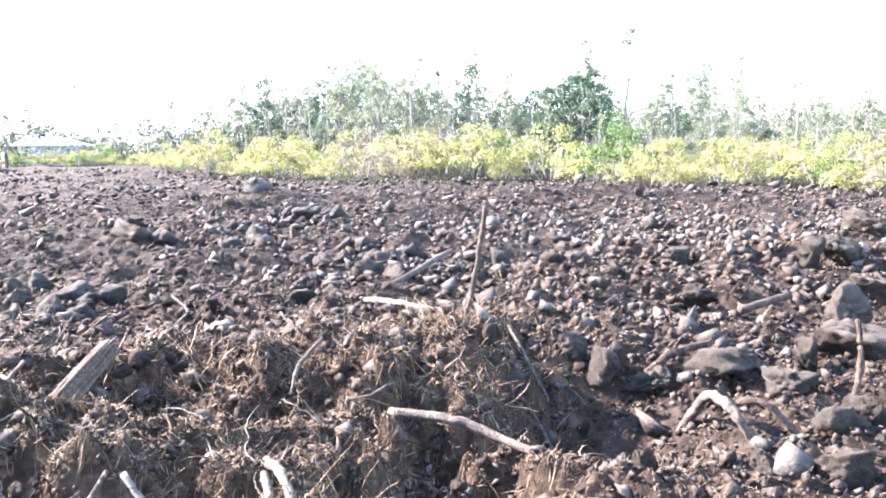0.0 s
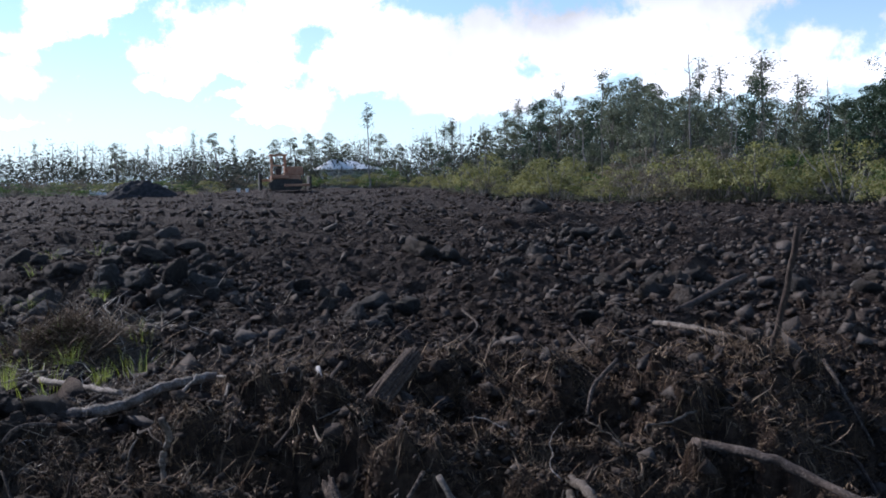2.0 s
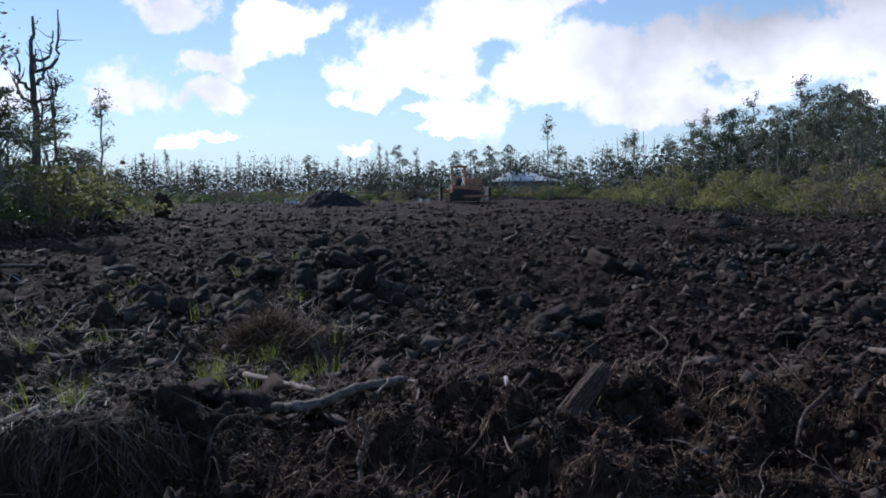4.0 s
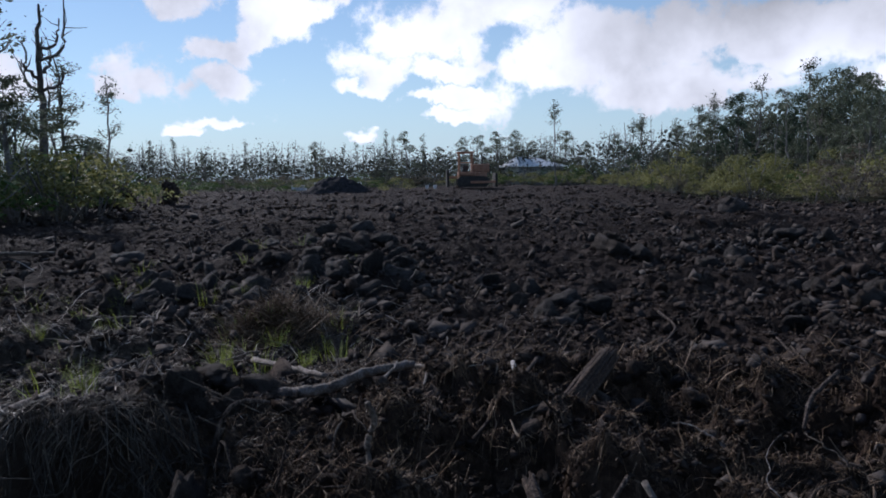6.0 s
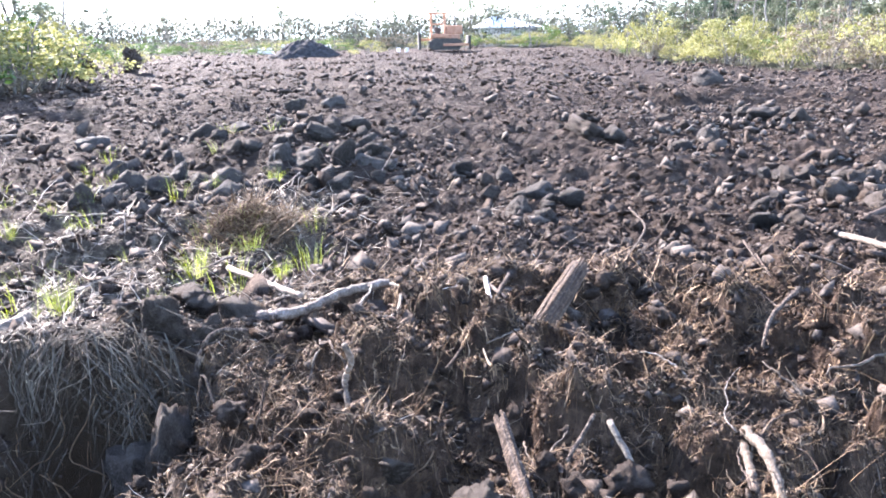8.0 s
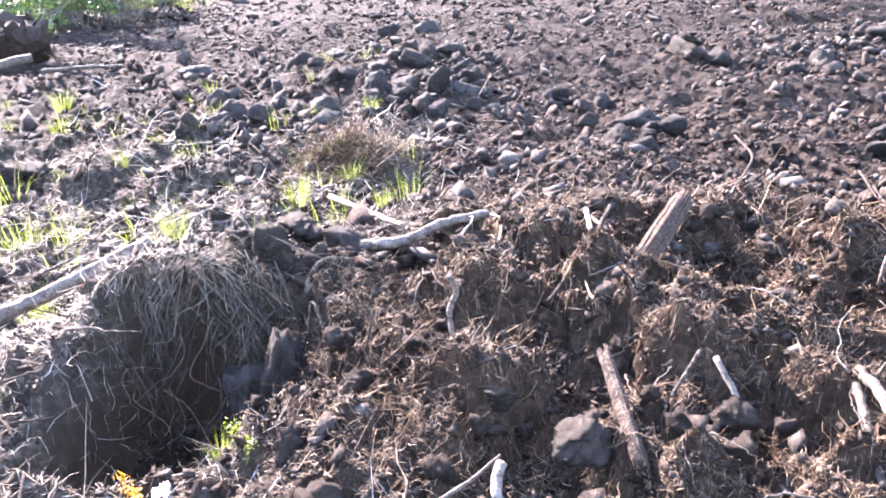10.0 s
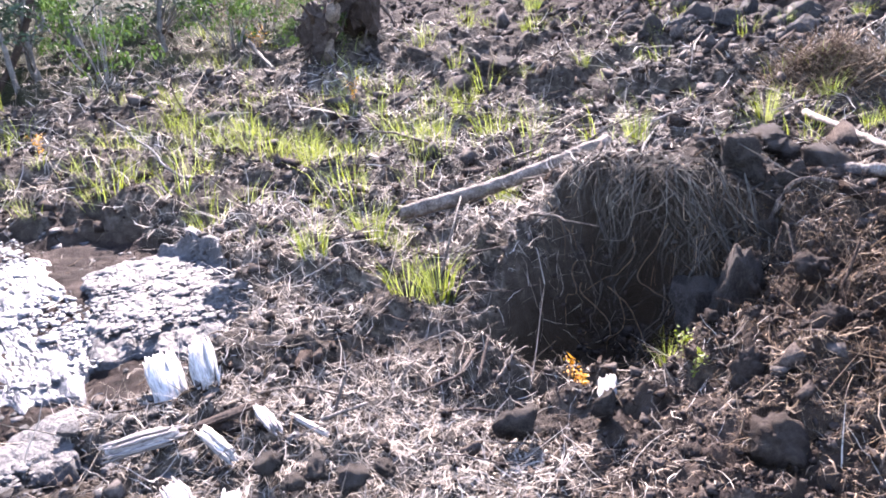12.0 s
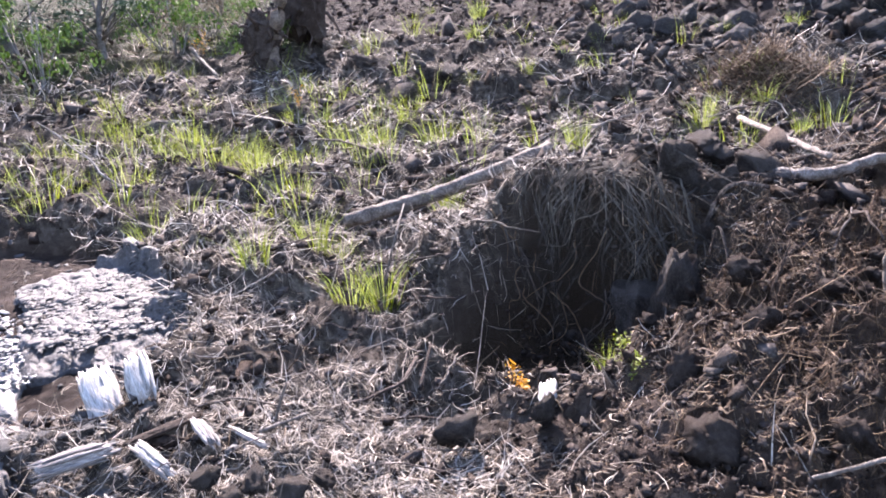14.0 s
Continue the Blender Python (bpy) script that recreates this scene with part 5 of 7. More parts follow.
hanging_straw()
for k in range(22):  # curling roots on the sides of the hole
    g = np.random.default_rng(600 + k)
    x, y = g.uniform(-2.45, -1.35), 3.38 + g.normal(0, 0.05)
    z = gz(x, y) + g.uniform(-0.02, 0.05)
    run = [np.array([x, y, z])]
    for j in range(4):
        run.append(run[-1] + np.array([g.normal(0, 0.06), -g.uniform(0.02, 0.09), -g.uniform(0.0, 0.13)]))
        run[-1][2] = max(run[-1][2], gz(run[-1][0], run[-1][1]) + 0.015)
    ll = smooth_line(run, 5, 0.002, k)
    ob = finish("hanging_root", joined("hanging_root", [tube(ll, np.linspace(0.0045, 0.0015, len(ll)), 5, 0.1, k)]), PALEWOOD if k % 3 == 0 else FIBRE, smooth=True)
    tagged(ob, "thin curling root hanging down the hole side", "root", "roots hanging in the hole")


def tuft_mesh(seed, blades=34, height=0.28, spread=0.07):
    g = np.random.default_rng(seed)
    n = blades
    a, r = g.uniform(0, 6.28, n), spread * np.sqrt(g.uniform(0, 1, n))
    base = np.stack([np.cos(a) * r, np.sin(a) * r, 0 * a - 0.02], -1)
    h = height * g.uniform(0.45, 1.1, n)
    out = np.stack([np.cos(a), np.sin(a)], -1) * (h * g.uniform(0.1, 0.8, n))[:, None]
    mid = base + np.concatenate([out * 0.35, (h * 0.6)[:, None]], 1)
    tip = base + np.concatenate([out, h[:, None]], 1)
    th = g.uniform(0, 6.28, n)
    s = np.stack([np.cos(th), np.sin(th), 0 * th], -1) * (0.002 * g.uniform(0.6, 1.3, n))[:, None]
    V = np.stack([base - s, base + s, mid + s * 0.8, mid - s * 0.8, tip], 1).reshape(-1, 3)
    i = np.arange(n)[:, None] * 5
    return mesh_of("blades", V, np.concatenate([i + [0, 1, 2], i + [0, 2, 3], i + [3, 2, 4]], 1).reshape(-1, 3))


TUFTS = [tuft_mesh(k, 46 + 8 * k, 0.23 + 0.03 * k, 0.08) for k in range(4)]
for me in TUFTS:
    me.materials.append(GRASS)


def put_tuft(x, y, s, seed):
    ob = new("grass_tuft", TUFTS[seed % 4])
    ob.matrix_world = Matrix.Translation((x, y, gz(x, y))) @ Matrix.Rotation(seed * 1.7, 4, "Z") @ Matrix.Diagonal((s, s, s, 1))
    tagged(ob, "fresh green grass tuft growing in dead straw", "grass", "grass tufts")


for k, (x, y, s) in enumerate([(-2.81, 2.54, 1.0), (-3.3, 2.4, 1.0), (-3.31, 3.0, 0.8), (-2.68, 2.62, 0.9), (-4.35, 3.49, 1.0), (-3.0, 3.6, 0.9), (-2.5, 4.3, 0.8), (-3.4, 2.9, 0.9), (-1.9, 6.0, 0.9), (-1.4, 5.0, 0.6),
                               (-3.2, 3.9, 0.7), (-2.2, 5.6, 0.9), (-3.0, 8.4, 0.9), (-3.9, 8.8, 0.8), (-2.4, 8.6, 0.7), (-1.45, 2.5, 0.4), (-4.6, 7.2, 0.9), (-6.2, 8.6, 1.0), (-6.8, 9.6, 1.1)]):
    put_tuft(x, y, s, k)


def grass_field():
    g = np.random.default_rng(9)
    V, F, base = [], [], 0
    shapes = []
    for me in TUFTS:
        v, f = np.empty(len(me.vertices) * 3, np.float32), np.empty(len(me.polygons) * 3, np.int32)
        me.vertices.foreach_get("co", v)
        me.polygons.foreach_get("vertices", f)
        shapes.append((v.reshape(-1, 3), f.reshape(-1, 3)))
    spots = []
    while len(spots) < 150:
        x, y = g.normal(-6.0, 1.3), g.normal(3.9, 1.2)
        if x < -3.6 and slab_area(np.array([x]), np.array([y]))[0] < 0.05:
            spots.append((x, y))
    while len(spots) < 250:
        a, r = g.uniform(-62, -12), g.uniform(5, 13)
        spots.append((r * math.sin(radians(a)), r * math.cos(radians(a))))
    for k, (x, y) in enumerate(spots):
        v, f = shapes[k % 4]
        keep = len(v) // 5 // 4
        v, f = v[: keep * 5], f[: keep * 3]
        t, s = g.uniform(0, 6.28), g.uniform(0.5, 1.1)
        rot = np.array([[math.cos(t), -math.sin(t), 0], [math.sin(t), math.cos(t), 0], [0, 0, 1]])
        V.append(v * (1.3 * s, 1.3 * s, s * 1.1) @ rot.T + (x, y, gz(x, y)))
        F.append(f + base)
        base += len(v)
    tagged(finish("young_grass", mesh_of("young_grass", np.concatenate(V), np.concatenate(F)), GRASS), "thin green grass sprouting through dead straw", "grass", kind="stuff")


grass_field()


# ---- sticks, logs and branches ----
def stick(name, pts, radius, mat, label, category="branch", taper=0.75, wob=0.25, group="", sides=8, seed=0, rough=0.08, per=6):
    """A crooked length of wood; the third number of a point is its height over the ground."""
    P = [(x, y, max(float(broad(np.array([x]), np.array([y]))[0]) + l, gz(x, y) + 0.4 * radius)) for x, y, l in pts]
    line = smooth_line(P, per, radius * wob * 0.5, seed + len(name))
    me = joined(name, [tube(line, np.linspace(radius, radius * taper, len(line)) * (1 + 0.09 * vnoise(np.arange(len(line)) * 0.37 + seed, 0 * line[:, 0], seed)), sides, rough, seed)])
    ob = finish(name, me, mat, smooth=True)
    return tagged(ob, label, category, group)


stick("upright_stick", [(2.5, 4.32, -0.05), (2.6, 4.33, 0.36), (2.68, 4.34, 0.78)], 0.02, DARKROOT, "thin dark stick standing up in the soil", taper=0.7)
stick("pale_root", [(2.41, 6.27, 0.06), (2.45, 5.4, 0.08), (2.44, 4.9, 0.06), (2.52, 4.55, 0.06)], 0.023, PALEWOOD, "pale stripped root lying on soil", "root")
stick("dark_pole", [(2.96, 6.64, 0.05), (4.07, 7.57, 0.2)], 0.035, DARKROOT, "dark pole half buried in rubble")
stick("straight_root", [(1.61, 3.38, 0.06), (1.81, 3.12, 0.1), (1.93, 2.96, 0.08), (2.02, 2.72, 0.05)], 0.024, DARKROOT, "long brown root across the soil", "root")
stick("white_stick", [(-0.09, 4.39, 0.1), (-0.06, 4.02, 0.07), (-0.03, 3.75, 0.06)], 0.014, BLEACHED, "short white stripped stick on roots")
stick("forked_branch", [(-1.23, 3.85, 0.05), (-1.02, 3.91, 0.07), (-0.81, 4.1, 0.12), (-0.61, 4.23, 0.12)], 0.03, TANWOOD, "pale crooked branch beside its broken fork", seed=3, rough=0.14, per=9)
stick("forked_branch", [(-1.87, 5.34, 0.1), (-1.37, 4.55, 0.1), (-1.06, 4.1, 0.1)], 0.02, TANWOOD, "pale broken branch lying on roots", seed=4, rough=0.14, per=9)
stick("bent_twig", [(-0.61, 4.23, 0.12), (-0.53, 4.07, 0.13), (-0.51, 3.77, 0.11), (-0.57, 3.41, 0.05)], 0.009, TANWOOD, "thin bent pale twig", "twig")
stick("leaning_log", [(-3.46, 3.21, 0.03), (-3.05, 3.64, 0.06), (-2.58, 4.12, 0.12)], 0.046, TANWOOD, "long straight grey log resting on a root mat", "log", 0.8, 0.1, sides=12, rough=0.13, per=14)
stick("paired_stick", [(0.85, 2.8, 0.1), (0.8, 2.47, 0.08), (0.77, 2.2, 0.05)], 0.016, PALEWOOD, "pale stripped stick beside its twin", group="paired sticks", rough=0.2, per=12)
stick("paired_stick", [(0.87, 2.81, 0.12), (0.84, 2.45, 0.1), (0.84, 2.16, 0.05)], 0.019, PALEWOOD, "thicker pale stripped stick beside its twin", group="paired sticks", seed=5, rough=0.2, per=12)
stick("twig_post", [(-0.6, 2.87, 0.3), (-0.58, 2.89, 0.22), (-0.61, 2.9, 0.14), (-0.58, 2.82, 0.0)], 0.013, TANWOOD, "pale crooked twig standing in roots", "twig")
stick("long_branch", [(-6.9, 0.1, 0.06), (-6.8, 0.79, 0.09), (-6.53, 1.34, 0.1), (-6.38, 1.63, 0.1)], 0.03, DARKROOT, "long dark branch lying behind the slab")
stick("curved_branch", [(-8.39, 1.51, 0.05), (-8.47, 1.75, 0.13), (-8.42, 2.2, 0.1)], 0.03, PALEWOOD, "pale curved branch in front of bushes")
stick("fallen_pole", [(-7.37, 1.2, 0.06), (-7.14, 1.65, 0.1), (-7.4, 2.28, 0.08)], 0.03, BARK, "brown pole on dry litter")
stick("slanted_trunk", [(-10.2, 3.77, 0.0), (-10.25, 4.2, 0.5), (-10.3, 4.5, 1.0)], 0.045, DARKROOT, "dark slanted dead stem in the thicket")
stick("thin_stem", [(-2.66, 2.62, 0.0), (-2.66, 2.75, 0.2), (-2.85, 3.05, 0.2)], 0.006, PALEWOOD, "thin arching pale stem", "twig")
stick("fork_root", [(3.26, 3.48, 0.06), (3.44, 3.47, 0.1), (3.73, 3.44, 0.12)], 0.026, BARK, "brown root stub over rocks", "root")
stick("dark_beam", [(4.61, 4.07, 0.06), (5.06, 4.02, 0.12)], 0.035, DARKROOT, "dark broken log between rocks", "log")
stick("arched_root", [(3.13, 3.01, 0.0), (3.08, 2.82, 0.24), (2.91, 2.5, 0.24), (2.97, 2.4, 0.0)], 0.028, DARKROOT, "thick dark root arching over rocks", "root", seed=7, rough=0.3, per=9)
stick("arched_root", [(2.95, 2.55, 0.24), (3.03, 2.42, 0.22), (3.12, 2.3, 0.02)], 0.02, DARKROOT, "dark root bending over rocks", "root", seed=8, rough=0.3, per=9)
stick("leaning_stick", [(3.68, 2.46, 0.0), (3.85, 2.55, 0.2), (3.91, 2.62, 0.4)], 0.016, BARK, "brown stick leaning on boulders")
stick("loose_root", [(2.64, 4.0, 0.16), (2.62, 3.78, 0.14), (2.66, 3.6, 0.04)], 0.012, BARK, "loose hanging brown root", "root")
stick("loose_root", [(2.43, 3.61, 0.12), (2.45, 3.4, 0.1), (2.3, 3.0, 0.06)], 0.012, BARK, "loose curling brown root", "root", seed=2)
stick("twig", [(1.6, 5.1, 0.1), (1.5, 4.5, 0.06)], 0.008, BARK, "brown twig on dark soil", "twig")
stick("twig", [(1.52, 4.13, 0.12), (1.32, 3.92, 0.08), (1.23, 3.75, 0.03)], 0.012, BARK, "brown twig on dark soil", "twig", seed=1)
stick("side_twig", [(0.31, 2.71, 0.12), (0.2, 2.51, 0.04)], 0.009, BARK, "short brown twig standing in roots", "twig")
stick("dark_stick", [(-0.16, 4.6, 0.06), (0.02, 3.99, 0.1)], 0.012, DARKROOT, "dark stick crossing a white one", "stick")
stick("bent_twig", [(1.12, 7.0, 0.1), (1.11, 6.2, 0.1), (0.75, 4.9, 0.06)], 0.011, BARK, "long bent brown twig", "twig", seed=6)
stick("twig", [(1.7, 5.7, 0.1), (1.59, 5.0, 0.05)], 0.008, BARK, "brown twig over rubble", "twig", seed=9)
stick("twig", [(0.04, 4.4, 0.12), (-0.09, 3.68, 0.1), (-0.24, 3.25, 0.05)], 0.011, DARKROOT, "dark twig across the root mat", "twig", seed=10)
stick("slat", [(0.36, 2.68, 0.12), (0.42, 2.56, 0.04)], 0.013, PALEWOOD, "grey thin sliver of wood", "wood")
stick("hooked_root", [(-1.43, 3.36, 0.04), (-1.33, 3.45, 0.12), (-1.11, 3.55, 0.1)], 0.011, BARK, "hooked brown root by a rock", "root")
stick("hooked_root", [(-1.27, 3.08, 0.02), (-1.25, 3.12, 0.12), (-1.15, 2.98, 0.02)], 0.007, BARK, "small looped brown root", "root", seed=2)
stick("twig", [(-0.96, 2.88, 0.0), (-0.94, 2.98, 0.14)], 0.006, BARK, "short brown twig standing up", "twig", seed=12)
stick("long_twig", [(-0.59, 1.95, 0.04), (-0.43, 2.05, 0.07), (-0.34, 2.17, 0.06)], 0.007, PALEWOOD, "straight pale twig on roots", "twig")
stick("stub", [(-0.33, 2.12, 0.08), (-0.34, 2.03, 0.06), (-0.28, 1.99, 0.0)], 0.018, TANWOOD, "pale bent root end in soil", "root", seed=4)
stick("twig", [(-2.1, 1.42, 0.0), (-2.14, 1.54, 0.13)], 0.007, PALEWOOD, "thin pale twig standing in litter", "twig", seed=13)
stick("twig", [(-2.07, 1.35, 0.03), (-2.04, 1.52, 0.05)], 0.007, PALEWOOD, "thin pale twig on litter", "twig", seed=14)
stick("twig", [(-1.96, 2.0, 0.02), (-2.06, 2.21, 0.1)], 0.009, BARK, "brown twig on dry litter", "twig", seed=15)
stick("bare_branch", [(-11.6, 12.3, 0.1), (-11.3, 13.0, 0.35), (-10.9, 13.8, 0.3)], 0.04, PALEWOOD, "pale bare branch beside a fallen log", seed=5)
stick("long_pole", [(-9.2, 12.65, 0.1), (-8.7, 12.9, 0.12), (-8.0, 13.2, 0.1)], 0.04, PALEWOOD, "pale thin pole lying in grass", seed=6)
stick("short_pole", [(-9.5, 6.8, 0.15), (-8.2, 6.15, 0.04)], 0.03, PALEWOOD, "pale stick lying near a stump", seed=7)
stick("pale_log", [(-10.2, 11.3, 0.1), (-10.0, 12.2, 0.2), (-9.6, 13.0, 0.3)], 0.09, PALEWOOD, "pale fallen log at the grass edge", "log")


def loose_roots(count, r0, r1, az0, az1, seed, accept, length, radius, mats, name, label, category, group):
    """Single crooked roots and twigs, each a thing, lying on the ground with one end raised."""
    x, y, g = scatter(count, r0, r1, az0, az1, seed, accept)
    for k in range(len(x)):
        far = max(0.75, min(1.8, math.hypot(x[k], y[k]) / 3.5))
        ln, a = length * far * math.exp(g.normal(0, 0.4)), g.uniform(0, 6.28)
        p, run = np.array([x[k], y[k], gz(x[k], y[k]) + 0.01]), []
        climb = abs(g.normal(0, 0.4))
        for j in range(6):
            run.append(p.copy())
            a += g.normal(0, 0.35)
            climb = climb * 0.75 + g.normal(0, 0.12)
            p = p + np.array([math.cos(a), math.sin(a), climb]) * ln / 5
            p[2] = max(p[2], gz(p[0], p[1]) + 0.008)
        ll = smooth_line(run, 3, 0.002, seed + k)
        r = radius * far * math.exp(g.normal(0, 0.35))
        ob = finish(name, joined(name, [tube(ll, np.linspace(r, 0.35 * r, len(ll)), 5, 0.15, seed + k)]), mats[k % len(mats)], smooth=True)
        tagged(ob, label, category, group)


loose_roots(400, 1.7, 8.0, -28, 50, 81, lambda x, y: np.clip(0.5 * zones(x, y)[0], 0, 1), 0.27, 0.0055, [BARK, DARKROOT, PALEWOOD, BARK, TANWOOD], "root", "crooked brown root torn out of the soil", "root", "torn roots")
loose_roots(330, 2.0, 9.0, -75, -12, 82, lambda x, y: np.clip(0.6 * zones(x, y)[1], 0, 1), 0.3, 0.0045, [PALEWOOD, DARKROOT, TANWOOD, BARK], "twig", "dry crooked twig lying in dead grass", "twig", "twigs in the straw")


def strips(length, width, thick, count, g, round_it=False, short=0.72, tip=0.25):
    """A bundle of ragged wood strips along x: a split block, or round a core for a log."""
    chunks = []
    for k in range(count):
        if round_it:
            a = 6.283 * (k + g.uniform(-0.3, 0.3)) / count
            cy, cz = 0.5 * width * 0.8 * math.cos(a), 0.5 * width * 0.8 * math.sin(a)
        else:
            cy, cz = width * ((k % (count // 2) + 0.5) / (count // 2) - 0.5) + g.normal(0, 0.03 * width), thick * (g.uniform(-0.2, 0.45) if k >= count // 2 else g.uniform(-0.45, 0.0))
        lo, hi = -0.5 * length * g.uniform(short, 1.08), 0.5 * length * g.uniform(short, 1.08)
        u = np.linspace(0, 1, 7)
        bow = g.normal(0, 0.035, 2) * width
        line = np.stack([lo + (hi - lo) * u, cy + bow[0] * np.sin(3.1 * u) + g.normal(0, 0.012 * width, 7), cz + bow[1] * np.sin(3.1 * u) + g.normal(0, 0.012 * width, 7)], -1)
        r = (1.9 * width / count if not round_it else 2.4 * width / count) * g.uniform(0.55, 1.15)
        v, f = tube(line, r * np.array([tip, 0.8, 1, 1.05, 1, 0.8, tip]), 6, 0.32, int(g.integers(1e6)))
        v[:, 2] = cz + (v[:, 2] - cz) * (0.75 if not round_it else 1.0)
        chunks.append((v, f))
    if not round_it:
        u = np.linspace(-0.44, 0.44, 9)
        v, f = tube(np.stack([u * length, 0 * u, 0 * u], -1), np.array([0.3, 0.75, 0.95, 1, 1, 1, 0.95, 0.7, 0.25]) * width * 0.46, 12, 0.16, 5)
        chunks.append((v * (1, 1, 0.62 * thick / (0.55 * width)), f))
    if round_it:
        u = np.linspace(-0.47, 0.47, 8)
        chunks.append(tube(np.stack([u * length, 0 * u, 0 * u], -1), np.array([0.8, 0.95, 1, 1, 1, 1, 0.95, 0.8]) * width * 0.42, 14, 0.1, 3))
    return chunks


def splinter(pos, length, width, turn, label, mat=GREYWOOD, tilt=0.0, seed=0, count=12):
    """A split piece of rotten wood: ragged strips that hold together."""
    g = np.random.default_rng(seed)
    ob = new("wood_piece")
    for v, f in strips(length, width, width * 0.55, count, g):
        finish("sliver", mesh_of("sliver", v, f), mat, ob)
    x, y, lift = pos
    ob.matrix_basis = Matrix.Translation((x, y, gz(x, y) + lift)) @ Euler((0, tilt, radians(turn))).to_matrix().to_4x4()
    tagged(ob, label, "wood", "pieces of rotten wood")


splinter((-2.82, 1.25, 0.09), 0.3, 0.13, 158, "bleached white splintered stump piece", BLEACHED, -0.35, seed=1, count=18)
splinter((-2.69, 1.34, 0.08), 0.22, 0.08, 152, "bleached white splintered stump piece", BLEACHED, -0.4, seed=21)
splinter((-2.46, 0.95, 0.08), 0.25, 0.085, 60, "grey split block of rotten wood", seed=2, count=14)
splinter((-2.29, 1.1, 0.05), 0.24, 0.045, 172, "pale long wood splinter on soil", BLEACHED, seed=3, count=8)
splinter((-2.25, 1.27, 0.05), 0.19, 0.04, 160, "pale wood splinter on soil", seed=4, count=8)
splinter((-2.4, 1.22, 0.07), 0.3, 0.035, 72, "dark wet stick of rotten wood", DARKROOT, seed=5, count=8)
splinter((-2.15, 1.36, 0.04), 0.2, 0.02, 178, "thin pale wood sliver", BLEACHED, seed=6, count=6)
splinter((-2.1, 0.85, 0.05), 0.2, 0.065, 165, "grey rotten wood chunk", seed=7)
splinter((-2.12, 0.72, 0.04), 0.22, 0.075, 60, "pale broken wood chunk", seed=8)
splinter((-0.35, 2.88, 0.05), 0.12, 0.05, 35, "small pale splintered flake among roots", PALEWOOD, 0.2, seed=10, count=8)
splinter((-1.53, 2.2, 0.03), 0.13, 0.06, 120, "small bleached flake of wood beside seedlings", BLEACHED, -0.1, seed=12, count=10)
splinter((-1.98, 0.93, 0.04), 0.14, 0.055, 140, "pale crumbling wood chunk", seed=9)


def bark_strips(name, a, b, width, count, label, seed, mat=BARK_STRIP):
    """A short log whose bark peels in strips."""
    ob = new(name)
    a, b = Vector((a[0], a[1], max(gz(a[0], a[1]) + 0.3 * width, float(broad(np.array([a[0]]), np.array([a[1]]))[0]) + a[2]))), Vector((b[0], b[1], max(gz(b[0], b[1]) + 0.3 * width, float(broad(np.array([b[0]]), np.array([b[1]]))[0]) + b[2])))
    for k, (v, f) in enumerate(strips((b - a).length, width, width, count, np.random.default_rng(seed), True, 0.94, 0.75)):
        finish("bark_strip" if k < count else "core", mesh_of("bark_strip", v, f), mat, ob)
    ob.matrix_basis = Matrix.Translation((a + b) / 2) @ (b - a).to_track_quat("X", "Z").to_matrix().to_4x4()
    tagged(ob, label, "log")


bark_strips("bark_log", (0.45, 4.66, 0.1), (0.15, 3.61, 0.07), 0.125, 26, "short log with flaking brown bark", 31)
bark_strips("mossy_log", (-0.02, 2.72, 0.06), (0.09, 2.19, 0.02), 0.05, 20, "short mossy brown log among roots", 32, BARK)


def split_log():
    """A weathered log, cracked lengthwise and splintered at its end."""
    g = np.random.default_rng(70)
    ob = new("weathered_log")
    for v, f in strips(0.98, 0.155, 0.15, 20, g, True):
        finish("sliver", mesh_of("sliver", v, f), GREYWOOD, ob)
    a, b = Vector((-4.4, -0.2, gz(-4.4, -0.2) + 0.08)), Vector((-4.56, 0.7, gz(-4.56, 0.7) + 0.12))
    ob.matrix_basis = Matrix.Translation((a + b) / 2) @ (b - a).to_track_quat("X", "Z").to_matrix().to_4x4()
    tagged(ob, "thick grey weathered log, cracked lengthwise, on lava plates", "log")


split_log()


# ---- small plants ----
def sprig(name, x, y, height, mat, label, seed, stems=5):
    """A small plant: thin stems with leaflets."""
    g = np.random.default_rng(seed)
    top = new(name)
    chunks, tips = [], []
    for k in range(stems):
        a, r = g.uniform(0, 6.28), height * g.uniform(0.1, 0.35)
        q = np.array([math.cos(a) * r, math.sin(a) * r, height * g.uniform(0.6, 1.0)])
        ll = smooth_line([(0, 0, -0.02), q * [0.4, 0.4, 0.6], q], 3, 0.002, seed + k)
        chunks.append(tube(ll, np.linspace(0.0025, 0.001, len(ll)), 3))
        tips += [ll[j] for j in range(2, len(ll))]
    finish("stem", joined("stem", chunks), FIBRE, top)
    finish("foliage", mesh_of("foliage", *leaves(tips, (0.01, 0.01, 0.01), 5, 0.016, g, 0.45)), mat, top)
    top.matrix_basis = Matrix.Translation((x, y, gz(x, y)))
    tagged(top, label, "plant", "small plants")


